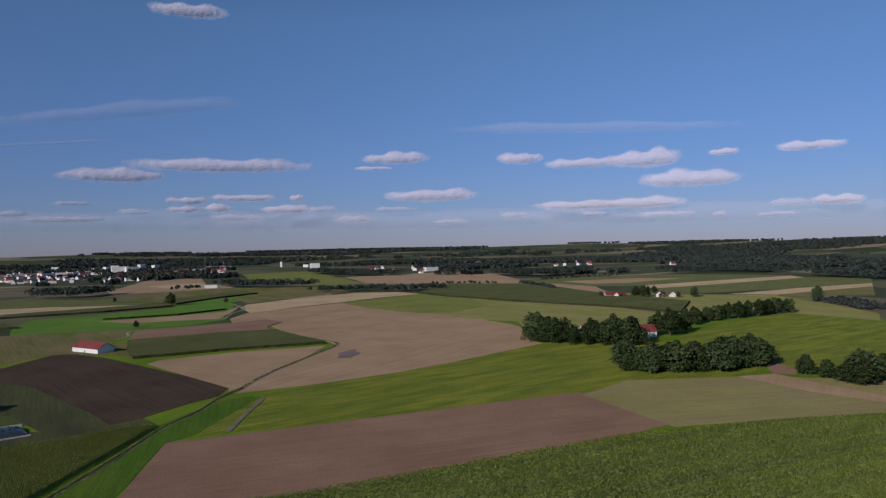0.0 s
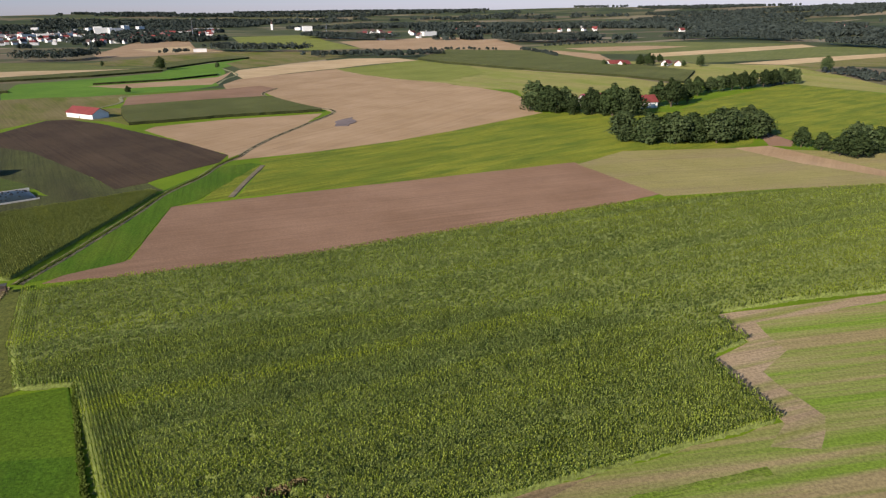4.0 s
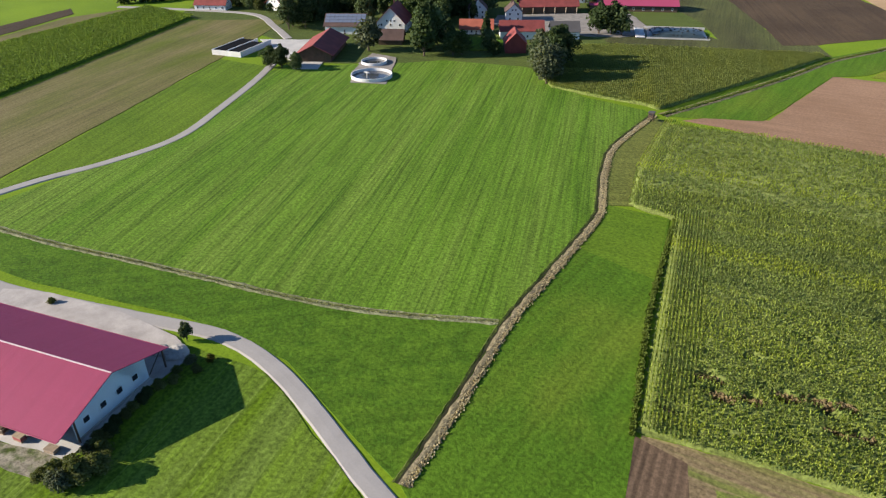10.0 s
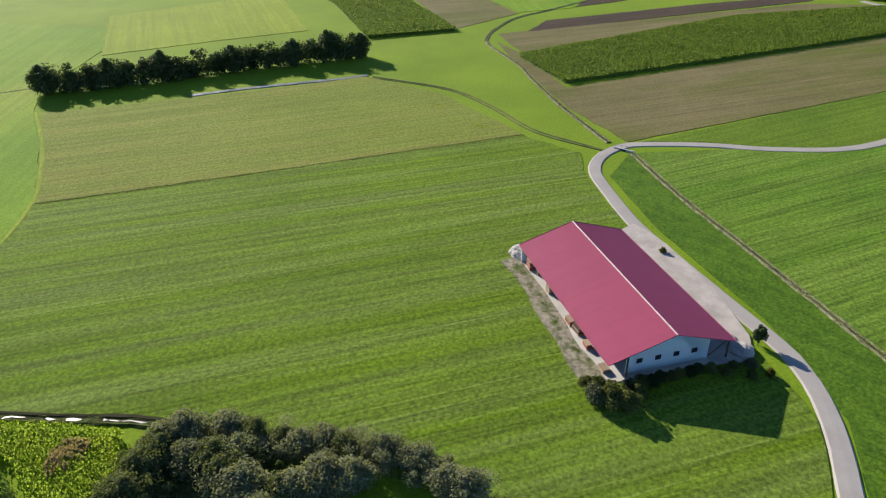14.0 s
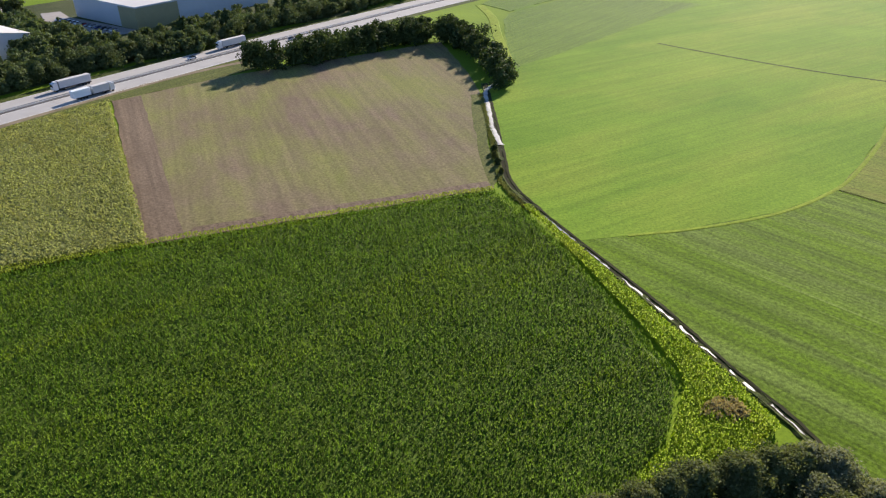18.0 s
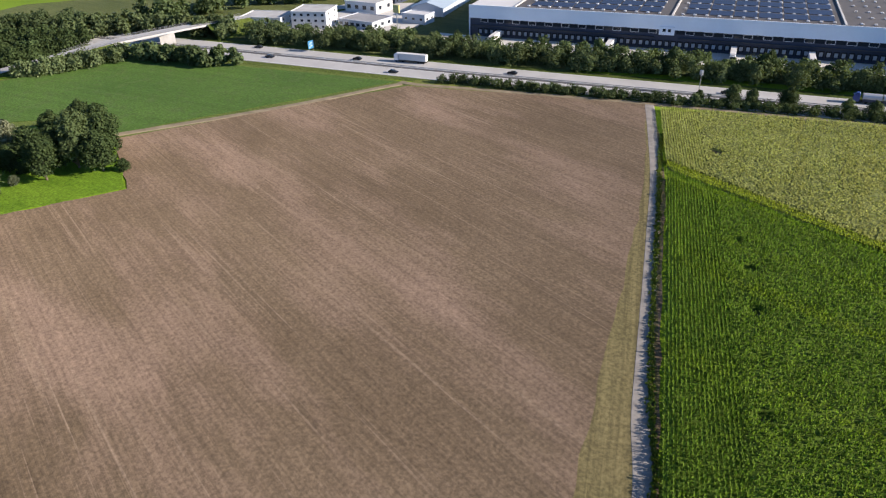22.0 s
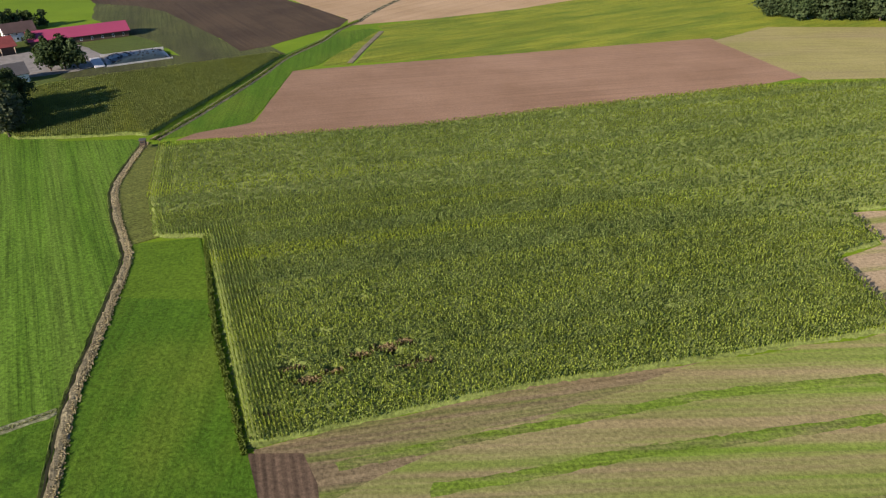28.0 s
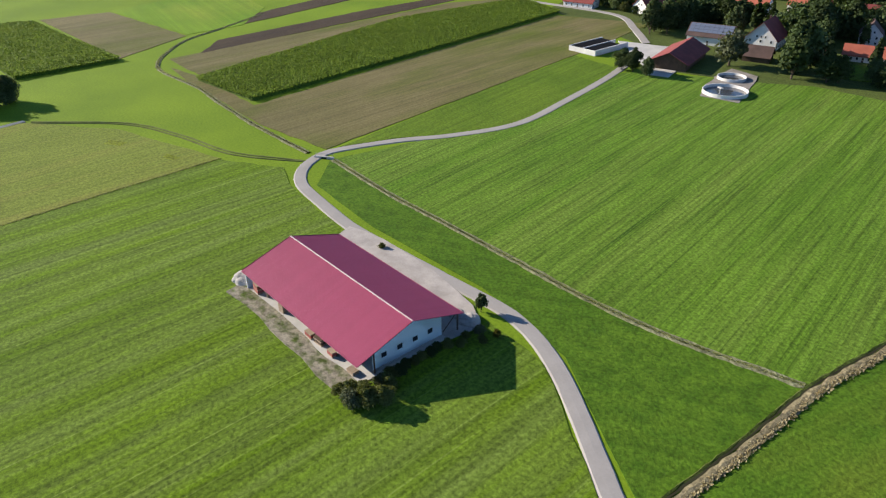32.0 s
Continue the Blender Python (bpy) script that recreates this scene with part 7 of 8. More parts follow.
for k, (a, z) in enumerate(((-0.6, 4.6), (0.3, 3.9), (-0.2, 3.0), (0.5, 2.4))):
    for sy in (-0.075, 0.075):
        part("legend_bar", box(bmesh.new(), a - 0.7, sy - 0.012, z - 0.12, a + 0.7, sy + 0.012, z + 0.12), PAINT, sg)
gp_post = thing("camera_mast", "tall grey traffic mast beside the motorway", "mast", pose(205, -197, 0))
part("pole", tube(bmesh.new(), (0, 0, 0), (0, 0, 8.5), 0.16, 0.1), STEEL, gp_post)
part("head", box(bmesh.new(), -0.7, -0.3, 7.6, 0.7, 0.3, 9.4, 0.05), STEEL, gp_post)

# ---- warehouse ----
WX, WY, WROT = 336.0, -161.0, 224.2
wh = thing("warehouse", "very large logistics warehouse with white walls and a solar roof", "warehouse", pose(WX, WY, 0, 0, 0, WROT))
# local x runs along the dock front, local y points away from it towards the motorway (negative: into the building)
HGT, DEEP, LONG = 15.0, 115.0, 208.0
part("wall", box(bmesh.new(), 0, 0, 9.2, LONG, DEEP, HGT), PANEL_WALL, wh, "white upper wall panels")
part("dock_wall", box(bmesh.new(), 0.3, 1.2, 0, LONG - 0.3, DEEP - 0.3, 9.19), NAVY, wh, "dark blue dock wall")
part("roof", box(bmesh.new(), 24, 0.5, HGT + 0.01, LONG - 0.5, DEEP - 0.5, HGT + 0.3), DARK_GREY, wh)
part("roof", box(bmesh.new(), 0.5, 0.5, HGT + 0.01, 23.98, DEEP - 0.5, HGT + 0.32), WHITE_ROOF, wh)
part("parapet", box(bmesh.new(), 0, -0.1, HGT - 0.6, LONG, 0.4, HGT + 0.55), PANEL_WALL, wh)
for a in (24, 100, 172):
    part("roof_rib", box(bmesh.new(), a - 0.4, 0.6, HGT + 0.301, a + 0.4, DEEP - 0.6, HGT + 0.9), CONCRETE, wh)
dome = box(bmesh.new(), -0.9, -0.9, 0, 0.9, 0.9, 0.6, 0.2)
dome_me = bpy.data.meshes.new("skylight")
dome.to_mesh(dome_me)
dome.free()
dome_me.materials.append(WHITE_ROOF)
strip_bm = box(bmesh.new(), -4.9, -0.75, 0.25, 4.9, 0.75, 0.33)
pv_me = bpy.data.meshes.new("solar_panel")
strip_bm.to_mesh(pv_me)
strip_bm.free()
pv_me.materials.append(SOLAR)
for a in range(33):
    xk = 30 + a * 5.3
    if abs(xk - 100) < 3 or abs(xk - 172) < 3:
        continue
    for b in range(8):
        part_of("skylight", dome_me, wh, Matrix.LocRotScale((xk, 5.2 + b * 13.6, HGT + 0.3), None, (0.75, 0.75, 1)))
for a in range(13):
    for b in range(34):
        xk = 36 + a * 10.6
        if abs(xk - 100) > 5.4 and b % 5 != 4:
            part_of("solar_panel", pv_me, wh, pose(xk, 8 + b * 2.72, HGT + 0.42, 10, 0, 0))
door = box(bmesh.new(), -0.75, -0.12, 1.6, 0.75, 0.1, 3.4, 0.03)
door_me = bpy.data.meshes.new("dock_door")
door.to_mesh(door_me)
door.free()
door_me.materials.append(GREY_WALL)
pad = bmesh.new()
box(pad, -1.15, -0.5, 1.2, -0.78, 0.1, 4.0)
box(pad, 0.78, -0.5, 1.2, 1.15, 0.1, 4.0)
box(pad, -0.779, -0.5, 3.5, 0.779, 0.1, 4.0)
pad_me = bpy.data.meshes.new("dock_seal")
pad.to_mesh(pad_me)
pad.free()
pad_me.materials.append(RUBBER)
for k in range(66):
    d = part_of("dock_door", door_me, wh, pose(6 + k * 3.0, 1.15, 0))
    part_of("dock_seal", pad_me, d)
for k in range(46):
    if k not in (21, 22):
        window(wh, 8 + k * 4.2, 0.0 + 1.2, 8.0, 270, 3.7, 1.7, k % 2 == 0)
part("canopy", box(bmesh.new(), 1, -0.2, 5.4, 93, 1.19, 5.6), DARK_GREY, wh)
part("canopy", box(bmesh.new(), 104, -0.2, 5.4, LONG - 1, 1.19, 5.6), DARK_GREY, wh)
part("portal", box(bmesh.new(), 95, -0.6, 6.9, 102, 0.0, 10.6), PANEL_WALL, wh)
for a in (97.3, 99.7):
    window(wh, a, -0.6, 9.0, 270, 1.4, 1.3, False)
part("end_wall", box(bmesh.new(), 0, 0.05, 0, 0.29, DEEP, 9.19), PANEL_WALL, wh)
field("dock_yard", "pale concrete dock yard of the warehouse", [(348, -150), (338, -158), (190, -302), (178, -290), (240, -222), (330, -138)], CONCRETE, 0.1)
for col, k in (("w", 16), ("w", 68), ("w", 73), ("w", 128), ("w", 160)):
    a = radians(WROT)
    xx, yy = WX + (k + 1) * math.cos(a) + 9.5 * math.sin(a), WY + (k + 1) * math.sin(a) - 9.5 * math.cos(a)
    truck("white semi-trailer backed onto a loading dock", xx, yy, WROT - 90, z=0.15)


def to_world(a, b):
    q = radians(WROT)
    return WX + a * math.cos(q) - b * math.sin(q), WY + a * math.sin(q) + b * math.cos(q)


hb = flat_hall("warehouse_block", "white warehouse wing with a pale flat roof", *to_world(235, 16), WROT, 52, 56, 14.0, PANEL_WALL, WHITE_ROOF, 0, 0, "warehouse")
part("skylight_strip", box(bmesh.new(), -14, -20, 14.161, -12.5, 22, 14.7), CONCRETE, hb)
part("skylight_strip", box(bmesh.new(), 0, -20, 14.161, 1.5, 22, 14.7), CONCRETE, hb)
for k in range(14):
    part("air_unit", box(bmesh.new(), 3 + (k % 7) * 3.2, -2 + (k // 7) * 5, 14.161, 5.4 + (k % 7) * 3.2, 1 + (k // 7) * 5, 15.4 + (k % 3) * 0.5, 0.1), STEEL, hb)
house("warehouse_annex", "grey hall with a shallow pale roof beside the warehouse", *to_world(278, 30), WROT + 90, 44, 26, 10, 12.5, WHITE_ROOF, GREY_WALL, 0.4, 0, False, "warehouse", gable_wins=0, door=False)
ih = flat_hall("industrial_hall", "large pale hall with an olive front beyond the motorway", 81.6, -465, 42.7, 90, 64, 11.5, GREY_WALL, WHITE_ROOF, 0, 0, "warehouse")
OLIVE_CLAD = plain_mat("olive_cladding", (0.30, 0.28, 0.16), 0.7, spots=0.15, scale=0.5)
part("olive_front", box(bmesh.new(), 19, 32.01, 0, 45.3, 32.35, 11.2), OLIVE_CLAD, ih, "olive-brown clad corner of the front")
part("olive_front", box(bmesh.new(), 45.01, 16, 0, 45.35, 32.0, 11.2), OLIVE_CLAD, ih, "olive-brown clad corner of the front")
for k in range(5):
    part("roof_light", box(bmesh.new(), -26 + k * 12, -22, 11.51, -24 + k * 12, 22, 12.2, 0.1), PANEL_WALL, ih)

field("hall_parking", "grey asphalt car park beside the pale hall", [(160, -470), (151, -446), (122, -417), (108, -401), (96, -404), (94.5, -411), (140, -455), (150, -474)], ASPHALT, 0.2)
for q in range(12):
    car(("white", "silver", "black", "blue", "white", "silver", "red")[q % 7], 106 + q * 3.4, -411 - q * 3.25, 44, "hall cars", "parked beside the pale hall")
field("warehouse_yard", "grey paved yard behind the warehouses", [(176, -440), (170, -470), (190, -500), (270, -500), (300, -470), (280, -440), (220, -440)], ASPHALT, 0.2)
# ---- business park ----
PALE_WALL = plain_mat("pale_render", (0.60, 0.60, 0.60), 0.85, spots=0.12, scale=0.4)
PALE_ROOF = plain_mat("pale_grey_roofing", (0.48, 0.47, 0.46), 0.9, spots=0.3, scale=0.5)
GREY_ROOF = plain_mat("grey_roofing_felt", (0.30, 0.30, 0.31), 0.9, spots=0.3, scale=0.5)
flat_hall("office_building", "white three-storey office building with a grey flat roof", 399, -96, 55, 20, 19, 9.2, PALE_WALL, PALE_ROOF, 3, 5, "office", (1.5, 1.2))
flat_hall("office_wing", "low white office wing", 413, -72, 55, 24, 18, 6.0, PALE_WALL, PALE_ROOF, 2, 5, "office", (1.5, 1.2))
flat_hall("workshop_hall", "low grey workshop hall with a flat roof", 386, -121, 33, 24, 18, 4.0, GREY_WALL, GREY_ROOF, 1, 6, "workshop", (2.4, 1.6))
flat_hall("showroom", "white showroom hall with a flat roof", 424, -136, 35, 23, 17, 6.2, PALE_WALL, PALE_ROOF, 1, 4, "showroom", (2.6, 2.2))
flat_hall("office_block", "dark blue glazed office block", 447, -156, 35, 22, 14, 6.8, NAVY, GREY_ROOF, 2, 6, "office", (1.8, 1.4))
house("factory_hall", "long hall with a pale blue-grey sheet roof", 412, -180, -43, 58, 20, 4.8, 7.8, BLUE_ROOF, GREY_WALL, 0.6, 0, False, "factory", gable_wins=0)
flat_hall("workshop_hall", "grey flat-roofed workshop beside the factory hall", 379, -150, 35, 15, 10, 5.0, GREY_WALL, WHITE_ROOF, 1, 3, "workshop")
field("business_yard", "pale paved yard of the business park", [(380, -88), (366, -118), (368, -145), (395, -165), (430, -170), (450, -130), (420, -60), (400, -64)], CONCRETE, 0.2)
ms = thing("pylon_sign", "tall pylon with a square yellow sign box", "sign", pose(362, -131, 0, 0, 0, 30))
part("pole", tube(bmesh.new(), (0, 0, 0), (0, 0, 10), 0.3), STEEL, ms)
part("sign_box", box(bmesh.new(), -2.0, -0.5, 10.0, 2.0, 0.5, 14.0, 0.05), plain_mat("yellow_sign_sheet", (0.62, 0.55, 0.22), 0.5), ms)
for k in range(34):
    r, q = k // 9, k % 9
    car(("black", "white", "silver", "blue", "red")[(k * 7 + r) % 5], 368 + q * 3.1 + r * 4.0, -108 - q * 2.6 - r * 7.0 + 14, 52, "parked cars", "parked in the business park")

# ---- eastern farm ----
FARM_SHEET = plain_mat("crimson_profiled_sheet", (0.25, 0.042, 0.082), 0.6, spots=0.15, scale=0.5, spec=0.25)
house("barn", "long white barn with a dark pink sheet roof", 396, 209, 90, 56, 19, 4.6, 9.6, FARM_SHEET, WHITE_WALL, 0.7, 8, False, "barn", gable_wins=0)
house("barn", "white barn with a pink roof and gable front", 408, 163, 0, 36, 25, 6.0, 10.5, FARM_SHEET, WHITE_WALL, 0.6, 0, False, "barn", gable_wins=0)
house("barn", "small barn with a pink roof behind the long barn", 450, 246, 100, 20, 13, 4.5, 8.5, FARM_SHEET, WHITE_WALL, 0.5, 0, False, "barn", gable_wins=0)
hut = thing("bus_shelter", "small white roadside hut", "hut", pose(374, 250, 0))
part("wall", box(bmesh.new(), -1.5, -2, 0, 1.5, 2, 2.4), WHITE_WALL, hut)
part("roof", box(bmesh.new(), -1.8, -2.3, 2.402, 1.8, 2.3, 2.6), DARK_GREY, hut)
for key, x, y, h in (("oak3", 379, 229, 6), ("bush3", 379, 215, 4), ("bush3", 379, 208, 3.6), ("bush4", 379, 195, 4), ("oak2", 385, 187, 6), ("bush3", 376, 171, 5), ("oak3", 376, 164, 7), ("bush4", 376, 157, 6), ("bush3", 376, 149, 6), ("bush0", 377, 141, 4.5), ("bush3", 385, 138, 5), ("bush0", 385, 130, 4), ("oak1", 377, 240, 7), ("oak0", 378, 233, 8), ("bush1", 384, 262, 5), ("bush0", 382, 272, 4), ("bush1", 384, 284, 4), ("bush4", 386, 296, 3.5), ("bush0", 388, 308, 3)):
    tree(key, x, y, h, "yellowing shrub in front of the farm" if key == "bush3" else "green tree in the farmyard", "farm trees")
for k in range(15):
    tree(("bush0", "bush3", "bush4", "bush0", "bush2")[k % 5], 376.5 + (k * 5 % 7) * 0.5, 138 + k * 6.4, 3.6 + (k * 3 % 5) * 0.5, "yellowing shrub in front of the farm" if k % 5 == 1 else "green shrub in front of the farm", "farm shrubs", 1.1, "shrub")
grove("junction_wood", "dense green wood beside the junction", [(404, 103), (395, 88), (389, 70), (386, 48)], 4, 10, (7, 13), LEAF_DARK, 420, 0.6, seed=11, fine=1.3)
grove("junction_wood", "dense dark wood behind the junction", [(420, 104), (410, 74), (408, 36)], 6, 28, (10, 15), LEAF_DARK, 420, 0.75, seed=12)
grove("junction_wood", "dense green wood behind the junction", [(446, 108), (440, 60), (436, 30)], 7, 30, (11, 16), LEAF_BELT_B, 300, 0.9, seed=13)
grove("junction_wood", "green trees between the ramp and the business park", [(430, 28), (434, 0), (420, -26), (396, -48)], 6, 16, (8, 13), LEAF_BELT, 240, 1.0, seed=18)
grove("ramp_shrubs", "green scrub on the ramp embankment", [(361, 46), (364, 30), (368, 16), (374, 4)], 4, 7, (6, 9), LEAF_BELT, 260, 0.7, 0.6, seed=14)
grove("overpass_trees", "dark trees beside the overpass", [(336, -38), (354, -19), (372, -1)], 4, 9, (6, 10), LEAF_BELT_B, 320, 0.9, seed=15)
belt([(414, 147), (436, 162), (456, 172)], 9, 5, OAKS, (6, 10), "tree beside the side road", "side road trees")
grove("business_trees", "trees behind the business park", [(466, -20), (480, -90), (470, -130)], 9, 26, (10, 15), LEAF_MID, 220, 1.3, seed=16)
for x, y, h in ((197, -190, 5), (188, -198, 8), (184, -203, 7), (176, -212, 8.5), (162, -226, 6), (156, -231, 6.5)):
    tree(TREES.choice(OAKS), x, y, h, "small tree standing in the motorway hedge", "motorway hedge trees")


# ---- ditches, stream, ponds ----
def tufts(name, label, line, width, count, height, material, seed, spread=0.35, category="grass"):
    """Rough grass along a line: fans of bent blades."""
    rng = np.random.default_rng(seed)
    pts = np.array([(p.x, p.y) for p in smooth_line(line, 1.5)])
    k = rng.integers(0, len(pts) - 1, count)
    f = rng.random(count)[:, None]
    p = pts[k] * (1 - f) + pts[k + 1] * f
    d = pts[k + 1] - pts[k]
    d /= np.linalg.norm(d, axis=1)[:, None] + 1e-9
    p = p + np.stack((d[:, 1], -d[:, 0]), 1) * (rng.normal(0, 0.33, count) * width)[:, None]
    blades = 3
    verts = np.zeros((count, blades, 4, 3), np.float32)
    h = height * rng.uniform(0.5, 1.2, count)
    for b in range(blades):
        a = rng.uniform(0, 6.283, count)
        c, s, w, r = np.cos(a), np.sin(a), 0.16, spread * rng.uniform(0.5, 1.3, count)
        for i, (q, z, side) in enumerate(((0, 0.0, -1), (0, 0.0, 1), (0.45, 0.85, 0.8), (1.0, 0.75, -0.3))):
            verts[:, b, i, 0] = p[:, 0] + c * r * q - s * w * side
            verts[:, b, i, 1] = p[:, 1] + s * r * q + c * w * side
            verts[:, b, i, 2] = 0.1 + h * z
    n = count * blades
    return tagged(new(name, quick_mesh(name, verts.reshape(-1, 3), np.full(n, 4), np.arange(n * 4), material)), label, category, kind="stuff")


DRY_LEAF = leaf_mat("dry_grass_blades", (0.42, 0.34, 0.19), (0.68, 0.58, 0.38), 0.3, 0.0)
GREEN_LEAF = leaf_mat("rough_grass_blades", (0.10, 0.15, 0.025), (0.20, 0.26, 0.05), 0.35, 0.0)
PALE_LEAF = leaf_mat("pale_green_blades", (0.20, 0.24, 0.07), (0.40, 0.40, 0.18), 0.3, 0.0)
PALE_BANK = field_mat("bleached_bank_grass", (0.30, 0.31, 0.15), (0.46, 0.45, 0.26), 0, drill=0.8, drills=0.4, grain=0.6, relief=0.4)
# ditch mud; the same dark colour also stands for shade in places
MUD_AND_SHADE = plain_mat("dark_mud_and_shade", (0.055, 0.055, 0.03), 0.95, spots=0.4, scale=0.8, spec=0.03)
D1 = [(-144, 213), (-138, 192), (-132, 175), (-121, 158), (-111, 145), (-104, 135), (-97, 117), (-91, 101), (-85, 85), (-78, 71), (-70, 55), (-64, 42)]
D2 = [(-215, 4), (-186, 18), (-165, 30), (-141, 43.5), (-119, 56), (-103, 67.5), (-86, 83)]
D3 = [(-223, -4), (-240, -14), (-256, -23), (-282, -36), (-310, -49), (-340, -68), (-358, -72), (-375, -71), (-402, -65), (-430, -48), (-466, -27)]
D4 = [(-66, -275), (-64, -262), (-60, -236), (-54, -200), (-51, -180), (-54, -160), (-58, -143), (-62, -127), (-66, -110), (-69, -93), (-73, -74), (-73, -62), (-80, -35), (-72, 0), (-62, 25), (-64, 42)]


def ditch(name, label, pts, half, bank, material, floor=MUD_AND_SHADE):
    ln = smooth_line(pts, 2.0)
    me = ribbon_mesh(name, ln, [(half + bank, 0.05), (half + 0.4 * bank, 0.38), (half, 0.26), (-half, 0.26), (-half - 0.4 * bank, 0.38), (-half - bank, 0.05)], material, 0.5)
    ob = tagged(new(name, me), label, "ditch", kind="structure")
    part_of("bed", ribbon_mesh("bed", ln, [(half, 0.275), (-half, 0.275)], floor, 0.3), ob)
    return ob


ln = smooth_line(D1, 1.5)
md = tagged(new("ditch_meadow", ribbon_mesh("ditch_meadow", ln, [(0.5, 0.28), (0.1, 0.42), (-0.4, 0.50), (-0.9, 0.44), (-1.5, 0.08)], DRY_GRASS, 0.5)), "ditch with flattened pale dry grass on its bank", "ditch", kind="structure")
part_of("bed", ribbon_mesh("bed", ln, [(1.05, 0.30), (0.48, 0.285)], MUD_AND_SHADE, 0.3), md)
part_of("far_bank", ribbon_mesh("far_bank", ln, [(1.7, 0.06), (1.35, 0.38), (1.0, 0.30)], BANK, 0.4), md)
ditch("ditch_lane", "shallow ditch with pale dry grass edges", D2, 0.3, 1.0, PALE_BANK, PALE_BANK)
ditch("ditch_west", "rough grassy ditch beside the stubble", D3, 0.3, 0.8, PALE_BANK)
PALE_STONE = plain_mat("bleached_stream_stones", (0.62, 0.60, 0.57), 0.8, spots=0.4, scale=1.6)
STREAM = ditch("ditch_stream", "narrow stream between rough green banks", D4[:12], 0.42, 0.9, BANK)
run = smooth_line(D4[5:12], 1.2)
# water in short lengths, so that its pale glare looks broken
for a, b in ((0.03, 0.19), (0.22, 0.34), (0.36, 0.54), (0.555, 0.68), (0.70, 0.78), (0.80, 0.95)):
    part_of("water", ribbon_mesh("water", run[int(a * len(run)):int(b * len(run))], [(0.17, 0.29), (-0.17, 0.29)], WATER, 0.7), STREAM)
part_of("gravel_bed", ribbon_mesh("gravel_bed", smooth_line([(-76.5, -284), (-71, -274), (-65, -266), (-62.8, -259), (-60, -241), (-57.2, -226), (-56.7, -220), (-56, -208)], 1.5), [(0.85, 0.44), (0.25, 0.50), (-0.3, 0.50), (-0.9, 0.44)], PALE_STONE, 0.6), STREAM, None, "pale stony bed of the upper stream")
# dark strip painted for the shadow along the stream's west bank
part_of("shade_bank", ribbon_mesh("shade_bank", smooth_line(D4[:12], 2.0), [(-0.48, 0.30), (-0.8, 0.42), (-1.4, 0.40), (-1.6, 0.1)], MUD_AND_SHADE, 0.4), STREAM)
# its dark bed also stands for the shadow of the maize
ditch("ditch_maize", "dark ditch along the maize edge", [(-142, 216), (-139, 250), (-137, 300), (-137, 335), (-131, 370), (-130, 400), (-125, 425), (-124, 447), (-119, 487), (-106, 548), (-94, 612), (-113, 641), (-154, 688), (-189, 751), (-186, 804)], 0.8, 1.3, DRY_GRASS)
road("road_far_path", "pale winding farm track behind the far barn", [(-300, 600), (-326, 616), (-318, 651), (-314, 694), (-332, 740), (-311, 758)], 3.0, PALE_BANK, 0.2)
road("road_far_path", "pale track between far stubble strips", [(-268, 855), (-278, 924), (-281, 987), (-329, 1084)], 3.0, PALE_BANK, 0.2)
tufts("rough_grass", "dark rushes along the northern ditch", [(-142, 216), (-139, 250), (-137, 300), (-137, 335), (-131, 370), (-130, 400), (-125, 425)], 1.0, 1800, 0.8, GREEN_LEAF, 47, 0.5)
tufts("dry_grass", "tall dry tan grass along the ditch", [(p[0] + 0.8, p[1] + 0.4) for p in D1], 1.1, 5200, 0.5, DRY_LEAF, 31, 0.25)
tufts("dry_grass", "dry grass along the shallow ditch", D2, 0.7, 2600, 0.35, PALE_LEAF, 32, 0.25)
tufts("rough_grass", "rough green grass along the western ditch", D3, 1.3, 1500, 0.4, PALE_LEAF, 33)
tufts("rough_grass", "rough green grass along the upper stream", [(p[0] + 2.0, p[1]) for p in D4[1:6]], 1.2, 1500, 0.6, PALE_LEAF, 44)
tufts("reed_patch", "dry reeds in the maize corner by the stream", [(-66, -80.5), (-62, -80), (-60, -82)], 4, 900, 1.9, DRY_LEAF, 35)
TRAMPLED = leaf_mat("trampled_maize_leaves", (0.20, 0.145, 0.070), (0.38, 0.29, 0.15), 0.2, 0.0)
for k, (x, y, n) in enumerate(((-31.8, 108.6, 170), (-36, 105.5, 150), (-28, 111, 110), (-43.5, 96.8, 170), (-39.6, 100, 120), (-23.3, 105.8, 90), (-27, 103, 90), (-46, 100, 90))):
    tufts("trampled_maize", "brown flattened maize stalks in a trampled spot", [(x - 2.6, y - 1.1), (x, y), (x + 2.6, y + 1.1)], 1.5, n // 2, 1.6, TRAMPLED, 60 + k, 0.8, "crop")
tufts("rough_grass", "grass tussocks along the track edge", [(34, -26), (54, -55.5), (71, -69), (91, -85), (122, -111), (151, -135), (176, -156)], 1.0, 2600, 0.7, GREEN_LEAF, 36)
tufts("rough_grass", "grass tussocks on the lane verge", [(67, 31.6), (92, 38.0), (122, 45.0), (145, 49.7), (172, 54.8), (208, 61.4)], 1.7, 3600, 0.22, GREEN_LEAF, 37)
tufts("rough_grass", "rough edge between meadow and stubble", [(-224, -32), (-198, -70), (-170, -110), (-140, -155)], 0.7, 700, 0.3, PALE_LEAF, 38)
tufts("rough_grass", "weedy margin between the maize and the stubble", [(-90, 150), (-70, 113), (-48, 78)], 0.9, 1500, 0.8, GREEN_LEAF, 39)
tufts("rough_grass", "weedy margin between sunflowers and maize", [(157, -141), (102, -150), (46, -161), (-45, -174)], 1.2, 2600, 0.9, GREEN_LEAF, 40)
